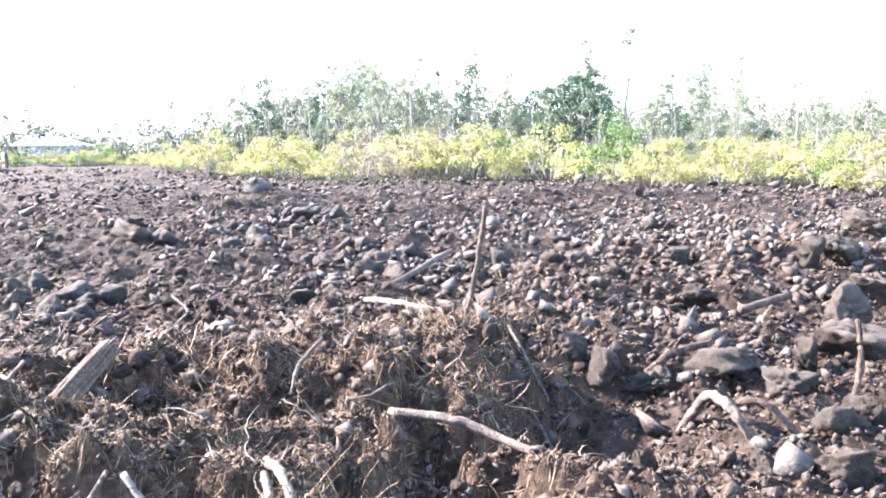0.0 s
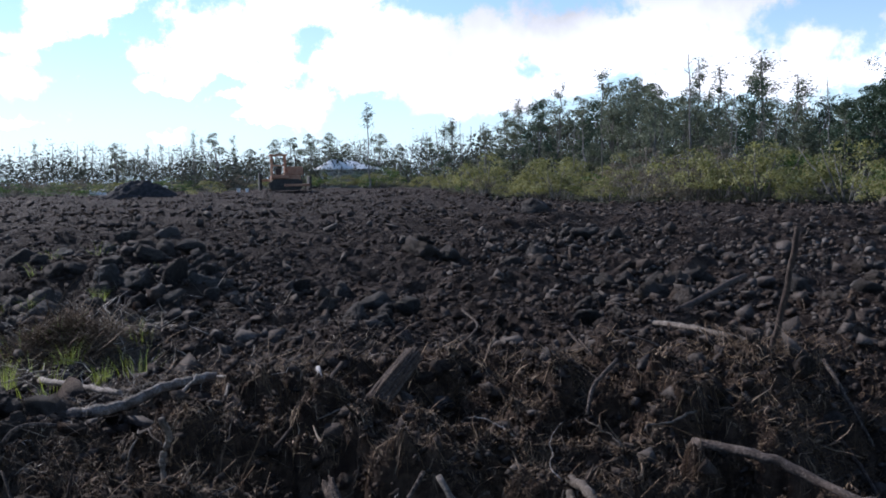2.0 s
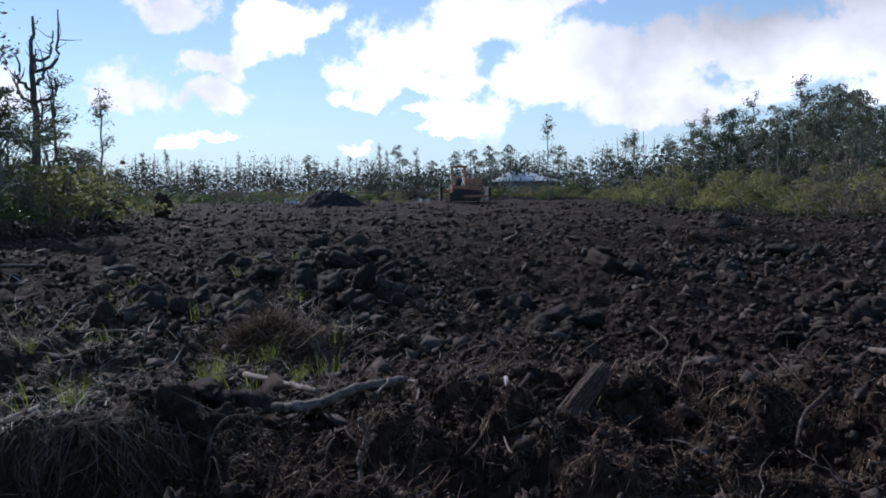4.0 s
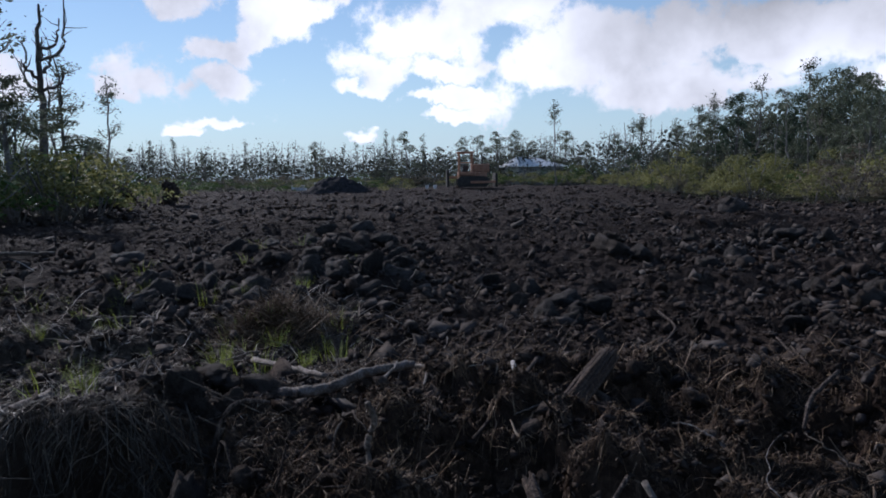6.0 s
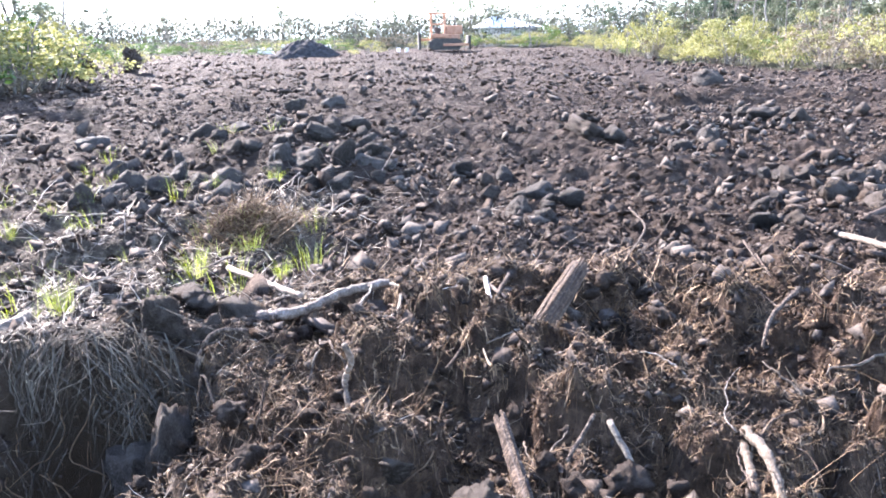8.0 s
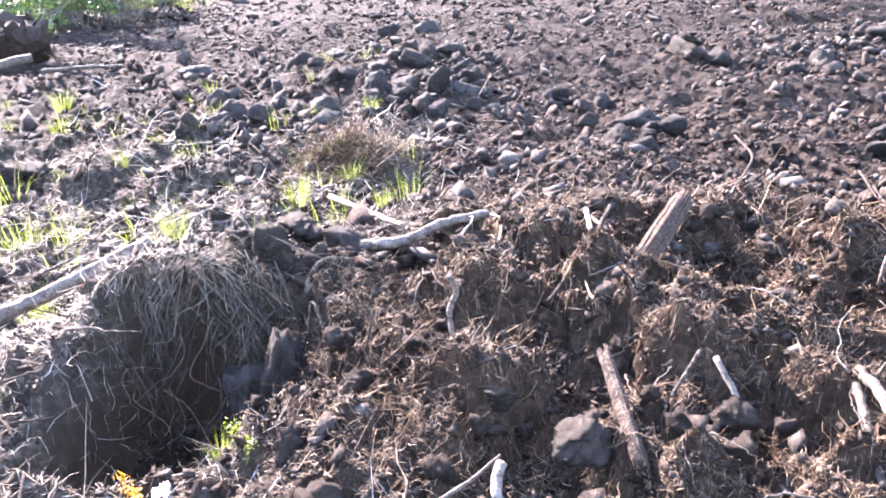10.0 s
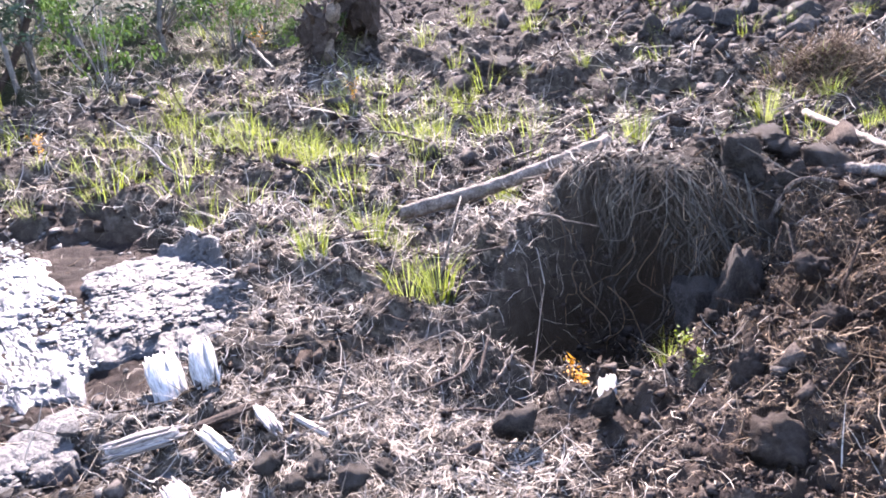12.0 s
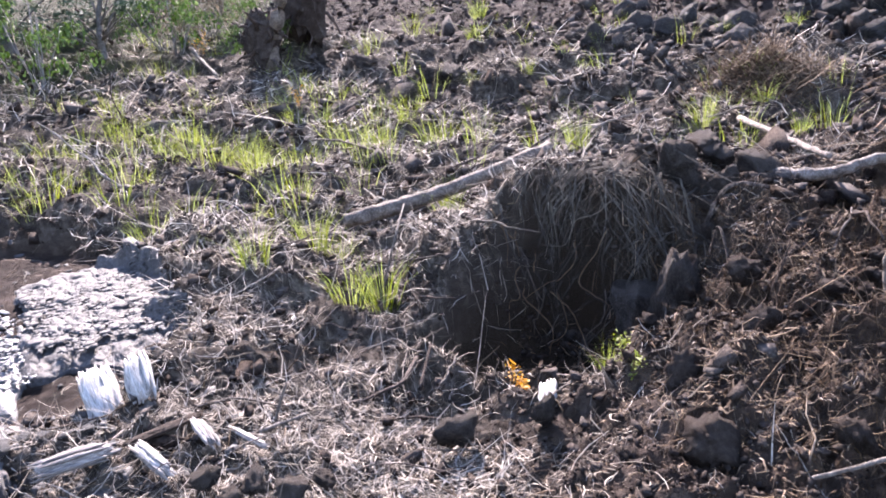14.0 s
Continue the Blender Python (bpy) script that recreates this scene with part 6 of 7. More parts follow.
sprig("seedling", -1.66, 2.24, 0.09, FLOWER, "small seedling with orange yellow leaves", 1, 3)
sprig("seedling", -1.75, 2.3, 0.08, FLOWER, "small seedling with orange yellow leaves", 2, 2)
sprig("seedling", -1.38, 2.5, 0.12, GRASS, "small yellow-green sprouting plant", 3, 3)
sprig("seedling", -1.3, 2.4, 0.12, GRASS, "small yellow-green sprouting plant", 4, 2)
sprig("seedling", -8.2, 2.31, 0.2, FLOWER, "orange-leaved seedling in dry litter", 5, 5)
sprig("seedling", -7.4, 2.9, 0.25, FLOWER, "orange-leaved seedling in dry litter", 6, 5)
sprig("seedling", -9.4, 6.9, 0.4, FLOWER, "orange-leaved bushy seedling near a stump", 7, 8)
sprig("seedling", -3.39, -0.06, 0.15, GRASS, "small green fern in litter", 8, 7)
sprig("seedling", -6.3, 5.6, 0.25, FLOWER, "orange-leaved seedling in dry grass", 9, 5)


# ---- lava slabs ----
LAVA = material("glossy_lava", [(0.025, 0.0245, 0.0245), (0.078, 0.076, 0.075), (0.17, 0.165, 0.16)], 6, 0.48, 1.0, 45, 0.1, spec=0.5)


LAVA_ROUGH = material("rough_lava_skin", [(0.022, 0.0205, 0.0195), (0.058, 0.054, 0.0515), (0.13, 0.123, 0.117)], 9, 0.72, 1.0, 60, 0.1, spec=0.35, dust=0.2)


def lava_slab(name, cx, cy, rx, ry, turn, thick, label, seed, mat, n=180, steps=0.009, long=0.8, fuzz=0.001, drop=0.03):
    """A gently domed sheet of old lava whose skin has cracked into plates at slightly different levels."""
    u, v = np.meshgrid(np.linspace(-1, 1, n), np.linspace(-1, 1, n))
    rr = np.sqrt(u * u + v * v) + 1e-9
    sq = (np.maximum(np.abs(u), np.abs(v)) / rr) ** 0.45
    rad = np.maximum(np.abs(u), np.abs(v))
    u, v = u * sq, v * sq
    ang = np.arctan2(v, u)
    out = 1 + 0.13 * vnoise(np.cos(ang) * 2 + seed, np.sin(ang) * 2, seed) + 0.1 * vnoise(np.cos(ang) * 5, np.sin(ang) * 5 + seed, seed) + 0.03 * vnoise(np.cos(ang) * 17, np.sin(ang) * 17, seed)
    c, s = math.cos(radians(turn)), math.sin(radians(turn))
    lx, ly = u * out * rx, v * out * ry
    x, y = cx + c * lx - s * ly, cy + s * lx + c * ly
    z = broad(x, y) - drop
    dome = thick * np.clip(1 - rad**4, 0, 1) ** 0.5
    wx, wy = lx + 0.05 * vnoise(x * 6, y * 6, 35) + 0.02 * vnoise(x * 19, y * 19, 38), ly + 0.05 * vnoise(x * 6, y * 6, 36) + 0.02 * vnoise(x * 19, y * 19, 39)
    big, bid = cracks(wx * 7.5 + seed, wy * 10.0 * long, 31)
    small, sid = cracks(wx * 19, wy * 30 * long + seed, 32)
    gone = step((vnoise(x * 2.6, y * 2.6, 40 + seed) - 0.15) * 4)
    z = z + dome + 0.015 + 0.022 * vnoise(x * 2.5, y * 2.5, 34) + 0.008 * vnoise(lx * 4 + 0.4 * vnoise(x * 3, y * 3, 57), ly * 16, 59) + steps * (bid - 0.5) + 0.5 * steps * (sid - 0.5) * (0.3 + gone) - 0.016 * np.exp(-big / 0.06) * (0.35 + 0.65 * step(vnoise(x * 3.1, y * 3.1, 56 + seed) * 1.5 + 0.6)) - 0.009 * (0.4 + gone) * np.exp(-small / 0.08) - 0.01 * gone + 0.004 * vnoise(x * 30, y * 30, 37) + fuzz * (vnoise(x * 19, y * 19, 51) + 0.6 * vnoise(x * 43, y * 43, 52))
    z = np.where(rad > 0.985, z - 0.1, z)
    i = np.arange(n * n).reshape(n, n)
    F = np.stack([i[:-1, :-1], i[:-1, 1:], i[1:, 1:], i[1:, :-1]], -1).reshape(-1, 4)
    ob = finish(name, mesh_of(name, np.stack([x, y, z], -1).reshape(-1, 3), F), mat)
    tagged(ob, label, "lava slab", "lava slabs")


lava_slab("lava_slab", -4.72, 1.36, 1.35, 0.4, -12, 0.05, "bare cracked grey lava slab shining in the sun", 1, LAVA)
lava_slab("lava_slab", -4.02, 1.93, 0.8, 0.42, -21, 0.08, "domed dark lava lobe with crackled skin beside straw", 2, LAVA_ROUGH, 160, 0.006, 1.0, 0.007)
lava_slab("lava_slab", -3.9, 0.2, 0.4, 0.22, 10, 0.01, "flat pale grey lava plate under litter", 3, LAVA, 90, 0.012, 1.0, 0.001, 0.08)
lava_slab("lava_slab", -3.34, 0.62, 0.62, 0.46, 12, 0.02, "flat crackled grey lava crust strewn with litter", 4, LAVA_ROUGH, 150, 0.01, 1.0, 0.002, 0.125)

g = np.random.default_rng(50)
px, py = np.r_[g.normal(-3.25, 0.5, 1500), g.uniform(-6.1, -2.9, 3400)], np.r_[g.normal(0.72, 0.4, 1500), g.uniform(-0.2, 2.3, 3400)]
lu, lv = math.cos(radians(-14)) * (px + 4.4) + math.sin(radians(-14)) * (py - 1.6), -math.sin(radians(-14)) * (px + 4.4) + math.cos(radians(-14)) * (py - 1.6)
bare = (np.abs(lu) < 1.35) & (np.abs(lv) < 0.66) & (g.random(4900) < 0.95)
keep = ((slab_area(px, py) > 0.3) | (np.arange(4900) < 1500)) & ~bare
px, py = px[keep], py[keep]
size = np.exp(g.normal(math.log(0.03), 0.45, len(px)))
shapes = plate_shapes(24, 460)
near = np.flatnonzero((px > -3.75) & (py > 0.25) & (size > 0.026))[:300]
far = np.setdiff1d(np.arange(len(px)), near)
pieces("lava_plates", (px[far], py[far]), size[far], shapes, LAVA_ROUGH, "small broken grey lava plates", "rubble", g, squash=0.22, tilt=0.12)
fx, fy = g.uniform(-1, 1, 5200), g.uniform(-1, 1, 5200)
for cx, cy, rx, ry, turn, top, mat, first in ((-4.72, 1.36, 1.2, 0.34, -12, 0.042, LAVA, 0), (-4.02, 1.93, 0.68, 0.34, -21, 0.075, LAVA_ROUGH, 2000), (-3.34, 0.62, 0.56, 0.42, 12, -0.065, LAVA_ROUGH, 3400)):
    ux, uy = fx[first : first + 1800] * rx, fy[first : first + 1800] * ry
    c, s_ = math.cos(radians(turn)), math.sin(radians(turn))
    qx, qy = cx + c * ux - s_ * uy, cy + s_ * ux + c * uy
    thin = vnoise(qx * 2.6, qy * 2.6, 63) + 0.5 * vnoise(qx * 7, qy * 7, 64) > -0.15
    qx, qy = qx[thin], qy[thin]
    pieces("lava_flakes", (qx, qy), np.exp(g.normal(math.log(0.028), 0.4, len(qx))), shapes, mat, "thin flakes of grey lava skin on the slab", "rubble", g, squash=0.2, tilt=0.1, sink=0.25, level=lambda x, y, h=top: broad(x, y) + h - 0.012)
crust = new("broken_crust")
tagged(crust, "crust of broken flat grey lava plates with litter", "lava crust")
plate_meshes = []
for v, f in shapes:
    me = mesh_of("plate", v, f)
    me.materials.append(LAVA_ROUGH)
    plate_meshes.append(me)
for k in near:
    ob = new("plate", plate_meshes[k % 24])
    ob.parent = crust
    w = size[k]
    turn = Euler((g.uniform(-0.2, 0.2), g.uniform(-0.2, 0.2), g.uniform(0, 6.28))).to_matrix().to_4x4()
    ob.matrix_basis = Matrix.Translation((px[k], py[k], gz(px[k], py[k]) + 0.09 * w)) @ turn @ Matrix.Diagonal((w * g.uniform(0.8, 1.3), w * g.uniform(0.75, 1.1), 0.3 * w * g.uniform(0.7, 1.2), 1))


ll = smooth_line([(-4.74, 0.72, -0.16), (-4.72, 0.76, 0.0), (-4.66, 0.83, 0.05), (-4.6, 0.9, 0.0), (-4.57, 0.94, -0.14)], 6, 0.004, 3)
tagged(finish("lava_curl", joined("lava_curl", [tube(ll, 0.036 * np.ones(len(ll)), 10, 0.2, 3)]), LAVA_ROUGH), "curled dark lava lip beside the shining slab", "lava lobe")


# ---- uprooted stumps ----
def root_stump(x, y, height, width, label, lean=0.0, seed=0, trunk=True):
    g = np.random.default_rng(seed)
    top = new("uprooted_stump")
    z0 = gz(x, y)
    for k in range(16):
        a = g.uniform(0, 6.28)
        r = width * 0.5 * g.uniform(0.7, 1.3)
        p = np.array([0, 0, height * g.uniform(0.25, 0.7)])
        q = np.array([math.cos(a) * r, math.sin(a) * r, height * g.uniform(-0.05, 1.05)])
        ll = smooth_line([p, (p + q) / 2 + g.normal(0, 0.08, 3), q], 4, 0.015, seed + k)
        finish("root", joined("root", [tube(ll, np.linspace(0.045, 0.01, len(ll)), 5, 0.2, seed + k)]), DARKROOT, top, smooth=True)
    clod = rock_mesh("root_ball", seed + 900, 16, 3, 0.1)
    v = np.empty(len(clod.vertices) * 3, np.float32)
    clod.vertices.foreach_get("co", v)
    v = v.reshape(-1, 3)
    v = (v + 0.06 * g.normal(0, 1, v.shape)) * (width, width * 0.7, height) + (0, 0, height * 0.42)
    clod.vertices.foreach_set("co", v.astype(np.float32).ravel())
    finish("root_ball", clod, CLOD, top)
    if trunk:
        ll = smooth_line([(0.15 * width, 0, height * 0.1), (0.2 * width + lean * 0.4, 0, height * 0.9), (0.3 * width + lean, 0, height * 1.7)], 5, 0.01, seed)
        finish("trunk", joined("trunk", [tube(ll, np.linspace(0.1, 0.06, len(ll)), 9, 0.2, seed)]), TANWOOD, top, "pale stripped trunk", smooth=True)
    top.matrix_basis = Matrix.Translation((x, y, z0))
    tagged(top, label, "stump", "uprooted stumps")


root_stump(-8.15, 6.85, 0.8, 0.62, "uprooted stump with dark root ball and pale trunk", 0.6, 61)
root_stump(-8.35, 7.75, 1.05, 0.8, "dark uprooted root ball standing in grass", 0.0, 62, False)
root_stump(-10.6, 14.2, 1.0, 1.1, "dark tangle of uprooted roots", 0.0, 63, False)
root_stump(-17.5, 39.5, 1.3, 0.9, "dark broken stump at the clearing edge", 0.0, 64, False)
root_stump(-20.0, 38.0, 1.6, 2.4, "dark heap of uprooted roots", 0.0, 65, False)

# ---- thicket on the left, at close range ----
for row in [("green", -77.3, 9.3, 1.3, 0.75), ("green", -82.5, 10.2, 1.9, 0.9), ("green", -89.0, 10.0, 1.9, 0.9), ("dark", -72.5, 11.2, 2.2, 1.3), ("dark", -67.5, 11.6, 2.0, 1.3), ("green", -63.8, 10.6, 1.4, 0.6), ("green", -80.0, 11.6, 2.2, 0.8),
            ("dark", -59.5, 12.4, 1.7, 1.4), ("green", -55.5, 12.2, 1.4, 0.6), ("dry", -53.0, 13.2, 1.3, 0.7), ("green", -50.2, 11.3, 1.0, 0.6), ("dark", -74.0, 15.0, 3.2, 1.1), ("dark", -84.0, 13.5, 4.0, 0.9), ("dark", -66.0, 16.0, 3.0, 1.2), ("dark", -58.0, 18.0, 3.0, 1.2),
            ("slim", -73.0, 10.6, 3.6, 0.7), ("slim", -75.5, 11.4, 4.0, 0.7), ("bare", -71.0, 11.0, 4.0, 0.8), ("bare", -68.5, 10.8, 3.5, 0.8), ("bare", -74.4, 10.2, 3.8, 0.9), ("slim", -79.0, 12.0, 4.0, 0.7), ("dark", -95.0, 13.0, 4.0, 0.9), ("dark", -70.5, 14.0, 3.0, 1.0), ("dark", -78.0, 12.5, 4.0, 1.2), ("dark", -71.5, 12.6, 3.6, 1.2), ("dark", -88.0, 12.5, 4.2, 1.2), ("dark", -64.5, 14.0, 3.4, 1.2), ("dark", -75.0, 12.9, 3.2, 1.1), ("green", -85.5, 9.6, 1.7, 0.9), ("green", -92.0, 9.8, 1.9, 0.9)]:
    put_tree(*row, group="thicket beside the clearing")


# ---- house, bulldozer and heaps far off ----
WHITE_METAL = material("white_metal_roof", [(0.88, 0.85, 0.8), (0.9, 0.87, 0.82), (0.92, 0.89, 0.84)], 2, 0.4, 0.05, 30, spec=0.5)
# the white roof's left and back slopes, their shade painted as grey
SHADED_ROOF = material("shaded_roof", [(0.16, 0.16, 0.17), (0.2, 0.2, 0.21), (0.25, 0.25, 0.26)], 2, 0.6, 0.1, 30)
HOUSE_WALL = material("grey_house_wall", [(0.3, 0.29, 0.27), (0.36, 0.35, 0.33), (0.42, 0.41, 0.39)], 2, 0.8, 0.1, 30)
GLASS = material("dark_window", [(0.02, 0.022, 0.025), (0.03, 0.032, 0.035)], 2, 0.08, 0.0, 30, spec=0.6)
ORANGE = material("rusty_orange_paint", [(0.2, 0.085, 0.05), (0.38, 0.19, 0.115), (0.5, 0.31, 0.21)], 3, 0.6, 0.2, 30)
STEEL = material("dark_steel", [(0.02, 0.018, 0.017), (0.05, 0.045, 0.042), (0.09, 0.08, 0.07)], 3, 0.6, 0.3, 30, metal=0.3)
TARP = material("white_tarp", [(0.6, 0.6, 0.6), (0.72, 0.72, 0.72), (0.8, 0.8, 0.8)], 3, 0.5, 0.3, 20)
CINDER = material("black_cinder", [(0.012, 0.012, 0.013), (0.036, 0.034, 0.035), (0.085, 0.08, 0.08)], 3, 0.95, 1.0, 40, spec=0.1)


def hip_roof(parent, x0, x1, y0, y1, z0, z1, mats, over=0.5):
    """Four roof slopes with some thickness, each a part."""
    x0, x1, y0, y1 = x0 - over, x1 + over, y0 - over, y1 + over
    inset = min(x1 - x0, y1 - y0) / 2
    if x1 - x0 >= y1 - y0:
        ra, rb = Vector((x0 + inset, (y0 + y1) / 2, z1)), Vector((x1 - inset, (y0 + y1) / 2, z1))
    else:
        ra, rb = Vector(((x0 + x1) / 2, y0 + inset, z1)), Vector(((x0 + x1) / 2, y1 - inset, z1))
    a, b, c, d = Vector((x0, y0, z0)), Vector((x1, y0, z0)), Vector((x1, y1, z0)), Vector((x0, y1, z0))
    if x1 - x0 >= y1 - y0:
        slopes = [[a, b, rb, ra], [b, c, rb], [c, d, ra, rb], [d, a, ra]]
    else:
        slopes = [[a, b, ra], [b, c, rb, ra], [c, d, rb], [d, a, ra, rb]]
    for pts, m in zip(slopes, mats):
        bm = bmesh.new()
        up = [bm.verts.new(p) for p in pts]
        lo = [bm.verts.new(p - Vector((0, 0, 0.12))) for p in pts]
        bm.faces.new(up)
        bm.faces.new(lo[::-1])
        for k in range(len(pts)):
            bm.faces.new((up[k], lo[k], lo[(k + 1) % len(pts)], up[(k + 1) % len(pts)]))
        bmesh.ops.recalc_face_normals(bm, faces=bm.faces[:])
        part("roof_slope", bm, m, parent)


def house():
    top = new("house")
    bm = box(bmesh.new(), -4.4, 4.4, 0, 11.5, -0.3, 2.5)
    part("wall", bm, HOUSE_WALL, top)
    bm = box(bmesh.new(), 0.0, 4.2, -2.0, -0.01, -0.3, 2.5)
    part("wall", bm, HOUSE_WALL, top)
    hip_roof(top, -4.4, 4.4, 0, 11.5, 2.5, 3.75, [WHITE_METAL, WHITE_METAL, SHADED_ROOF, SHADED_ROOF])
    hip_roof(top, -0.4, 4.2, -2.2, 3.5, 2.52, 3.85, [WHITE_METAL, WHITE_METAL, SHADED_ROOF, SHADED_ROOF])
    for x in (-3.4, -1.8):
        w = part("window", box(bmesh.new(), x - 0.5, x + 0.5, -0.06, 0.02, 0.9, 2.0, 0.02), TARP, top, "white window frame")
        part("pane", box(bmesh.new(), x - 0.42, x + 0.42, -0.075, -0.062, 0.98, 1.92), GLASS, w)
    w = part("window", box(bmesh.new(), 1.3, 2.7, -2.06, -1.98, 0.9, 2.0, 0.02), TARP, top, "white window frame")
    part("pane", box(bmesh.new(), 1.38, 2.62, -2.075, -2.062, 0.98, 1.92), GLASS, w)
    top.matrix_basis = Matrix.Translation((-1.2, 112, 0.0)) @ Matrix.Rotation(radians(-45), 4, "Z") @ Matrix.Diagonal((0.64, 0.64, 1, 1))
    tagged(top, "low house with white metal hip roof behind shrubs", "house")


house()


def bulldozer():
    """A crawler seen from its side: ripper behind, open cab, engine and blade in front."""
    top = new("bulldozer")
    for yy in (-1.0, 1.0):
        bm = bmesh.new()
        prof = [(-1.5, 0.25), (-1.25, 0.0), (1.35, 0.0), (1.65, 0.3), (1.6, 0.7), (1.2, 0.92), (-1.1, 0.95), (-1.5, 0.7)]
        for s in (-0.25, 0.25):
            for px_, pz_ in prof:
                bm.verts.new((px_, yy + s, pz_))
        bm.verts.ensure_lookup_table()
        n = len(prof)
        bm.faces.new([bm.verts[k] for k in range(n)])
        bm.faces.new([bm.verts[n + k] for k in range(n)][::-1])
        for k in range(n):
            bm.faces.new((bm.verts[k], bm.verts[n + k], bm.verts[n + (k + 1) % n], bm.verts[(k + 1) % n]))
        bmesh.ops.recalc_face_normals(bm, faces=bm.faces[:])
        tr = part("track", bm, STEEL, top, "muddy steel crawler track")
        for k in range(5):
            bm = bmesh.new()
            bmesh.ops.create_cone(bm, cap_ends=True, segments=14, radius1=0.2, radius2=0.2, depth=0.08, matrix=Matrix.Translation((-0.95 + 0.5 * k, yy - 0.27 * (1 if yy < 0 else -1), 0.3)) @ Matrix.Rotation(radians(90), 4, "X"))
            part("roller", bm, STEEL, tr)
    part("body", box(bmesh.new(), -1.4, 1.5, -0.72, 0.72, 0.55, 1.25, 0.06), ORANGE, top)
    part("engine_hood", box(bmesh.new(), 0.15, 1.75, -0.5, 0.5, 1.26, 1.95, 0.08), ORANGE, top)
    part("grille", box(bmesh.new(), 1.76, 1.82, -0.42, 0.42, 1.0, 1.85, 0.02), STEEL, top)
    part("seat", box(bmesh.new(), -0.9, -0.35, -0.3, 0.3, 1.26, 1.85, 0.08), STEEL, top)
    part("dashboard", box(bmesh.new(), -0.05, 0.14, -0.5, 0.5, 1.26, 2.0, 0.03), ORANGE, top)
    for px_, py_ in ((-1.25, -0.7), (-1.25, 0.7), (0.05, -0.7), (0.05, 0.7)):
        part("cab_post", box(bmesh.new(), px_ - 0.08, px_ + 0.08, py_ - 0.07, py_ + 0.07, 1.2, 2.85, 0.02), ORANGE, top)
    part("cab_roof", box(bmesh.new(), -1.45, 0.25, -0.9, 0.9, 2.85, 3.0, 0.05), ORANGE, top)
    part("cab_rail", box(bmesh.new(), -1.2, 0.0, -0.74, -0.66, 2.0, 2.12, 0.02), ORANGE, top)
    part("fender", box(bmesh.new(), -1.4, 0.3, -1.25, -0.73, 1.0, 1.3, 0.04), ORANGE, top)
    bm = bmesh.new()
    bmesh.ops.create_cone(bm, cap_ends=True, segments=12, radius1=0.07, radius2=0.06, depth=0.8, matrix=Matrix.Translation((1.1, 0.2, 2.35)))
    part("exhaust", bm, STEEL, top)
    for yy in (-1.32, 1.32):
        part("push_arm", box(bmesh.new(), -0.2, 2.3, yy - 0.08, yy + 0.08, 0.32, 0.52, 0.03), ORANGE, top)
    bm = box(bmesh.new(), 2.3, 2.45, -1.7, 1.7, 0.0, 1.15, 0.04)
    part("blade", bm, STEEL, top, "worn steel dozer blade")
    part("ripper_beam", box(bmesh.new(), -2.35, -1.4, -0.2, 0.2, 0.75, 0.95, 0.04), ORANGE, top)
    part("ripper_shank", box(bmesh.new(), -2.55, -2.3, -0.9, 0.9, 0.05, 1.45, 0.05), STEEL, top)
    x, y = -4.9, 82.0
    top.matrix_basis = Matrix.Translation((x, y, max(gz(x, y), -0.05) + 0.08)) @ Matrix.Rotation(radians(8), 4, "Z") @ Matrix.Diagonal((1, 1, 1.18, 1))
    tagged(top, "parked orange bulldozer with open canopy on lava rubble", "bulldozer")


bulldozer()


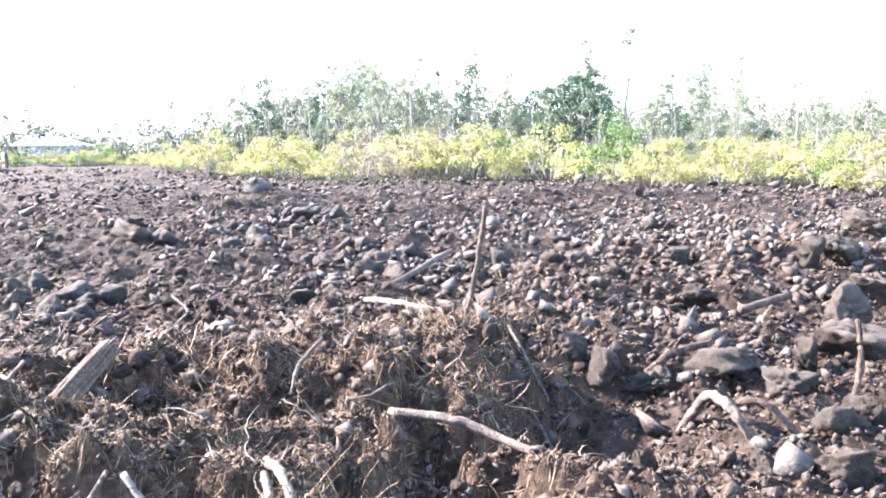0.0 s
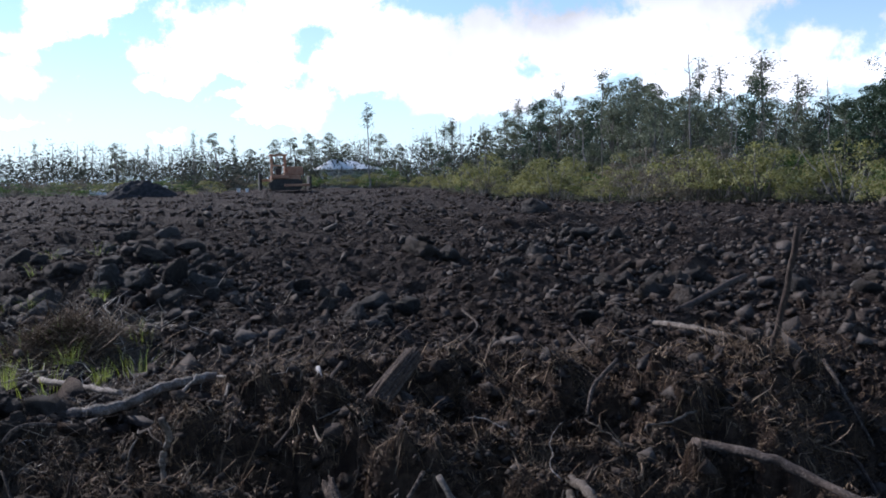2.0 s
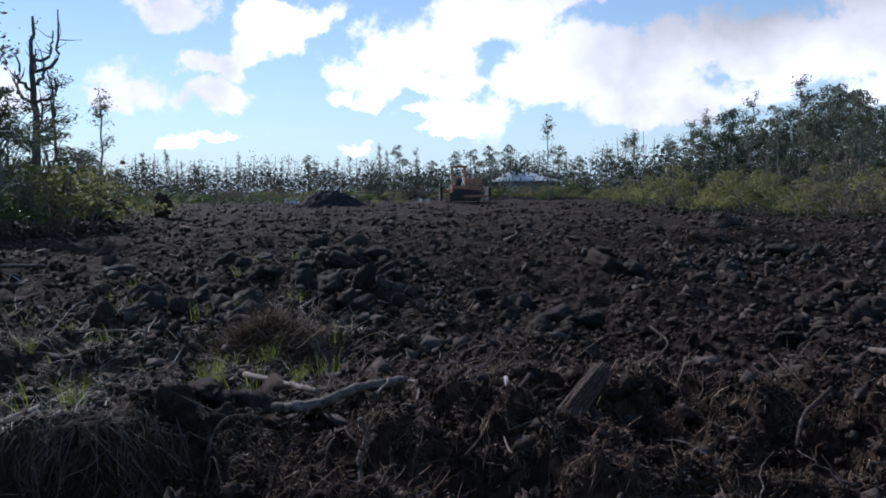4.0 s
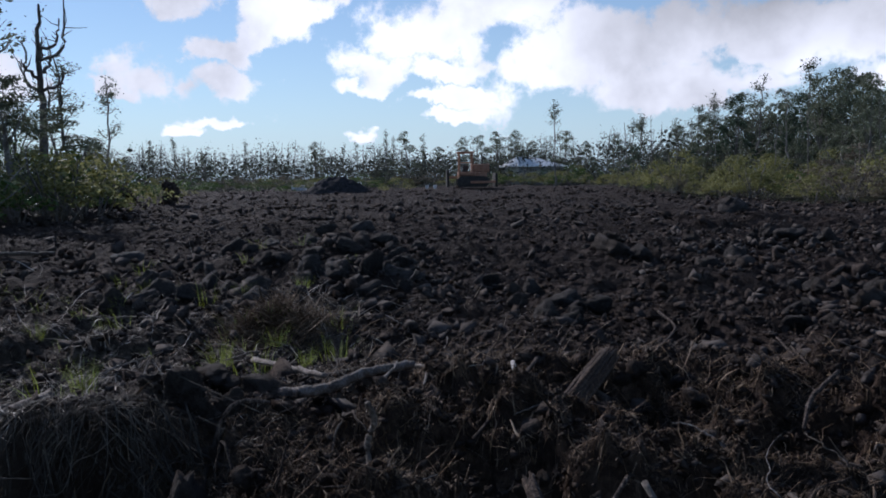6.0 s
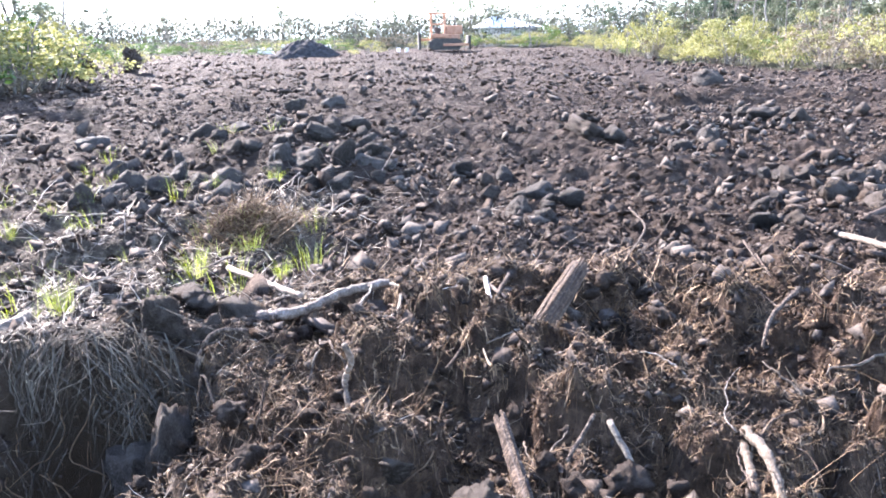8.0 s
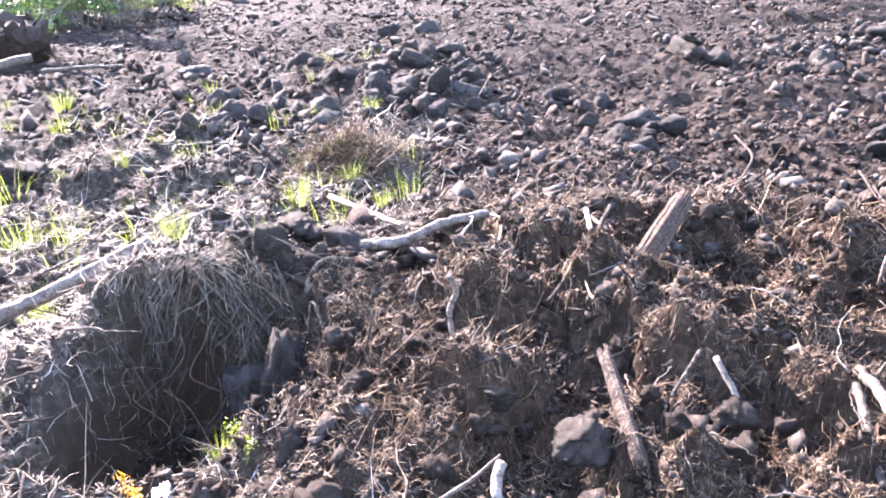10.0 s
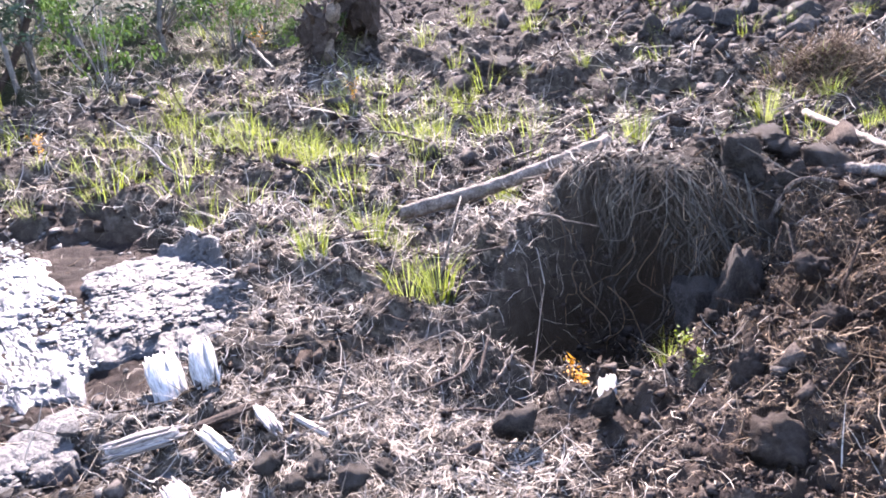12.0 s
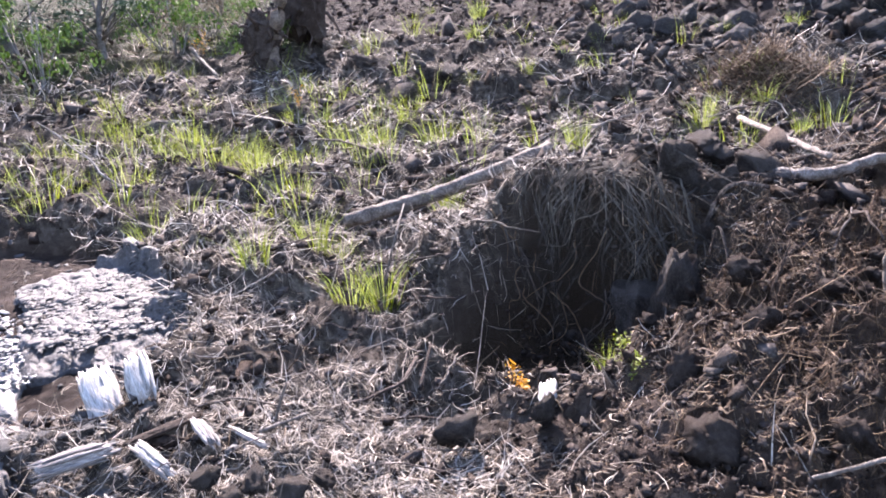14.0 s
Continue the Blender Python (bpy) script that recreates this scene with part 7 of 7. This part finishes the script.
def heap(name, x, y, w, d, h, mat, label, seed, parent=None):
    """A conical tipped heap with a lumpy, slightly flat top."""
    n, m = 72, 26
    th, r = np.meshgrid(np.linspace(0, 2 * np.pi, n, endpoint=False), np.linspace(0.0, 1, m))
    px_, py_ = r * np.cos(th), r * np.sin(th)
    z = h * np.minimum(1.15 * (1 - r), 0.92) * (1 + 0.3 * vnoise(px_ * 2.4 + seed, py_ * 2.4, seed)) + 0.3 * lumps(px_ * 5, py_ * 5, seed) + 0.14 * vnoise(px_ * 12, py_ * 12, seed) - 0.1
    z[-1] = -0.3
    X, Y = x + px_ * w / 2, y + py_ * d / 2
    i = np.arange(n * m).reshape(m, n)
    j = np.roll(i, -1, axis=1)
    F = np.stack([i[:-1], i[1:], j[1:], j[:-1]], -1).reshape(-1, 4)
    ob = finish(name, mesh_of(name, np.stack([X, Y, z + gz(x, y)], -1).reshape(-1, 3), F), mat)
    return tagged(ob, label, "heap")


heap("cinder_mound", -15.2, 66.3, 6.2, 4.5, 1.5, CINDER, "black cinder heap tipped on the clearing", 3)


def tarp_stack(x, y, length, height, seed):
    """Goods under a white sheet."""
    bm = bmesh.new()
    bmesh.ops.create_grid(bm, x_segments=24, y_segments=8, size=0.5)
    for v in bm.verts:
        e = max(abs(v.co.x), abs(v.co.y)) * 2
        v.co = Vector((v.co.x * length, v.co.y * 1.2, (height + 0.12 * height * noise.noise(Vector((v.co.x * 6 + seed, v.co.y * 5, 0)))) * (1 - max(0, e - 0.86) * 7.2)))
    r = bmesh.ops.extrude_face_region(bm, geom=bm.faces[:])
    for e in r["geom"]:
        if isinstance(e, bmesh.types.BMVert):
            e.co.z = -0.1
    bmesh.ops.recalc_face_normals(bm, faces=bm.faces[:])
    ob = part("tarpaulin", bm, TARP)
    ob.matrix_world = Matrix.Translation((x, y, gz(x, y)))
    tagged(ob, "white tarpaulin over goods beyond the cinder heap", "tarpaulin", "sheeted goods")


tarp_stack(-25.6, 92.5, 1.7, 0.75, 1)
tarp_stack(-23.2, 93.2, 1.4, 0.85, 4)
tarp_stack(-19.5, 94, 2.2, 0.8, 7)
for k, xx in enumerate((-9.2, -8.4)):
    bm = bmesh.new()
    bmesh.ops.create_cone(bm, cap_ends=True, segments=16, radius1=0.15, radius2=0.18, depth=0.36, matrix=Matrix.Translation((0, 0, 0.18)))
    b = part("bucket", bm, TARP)
    b.matrix_world = Matrix.Translation((xx, 80, gz(xx, 80)))
    tagged(b, "small white bucket lying on the rubble", "bucket", "white buckets")
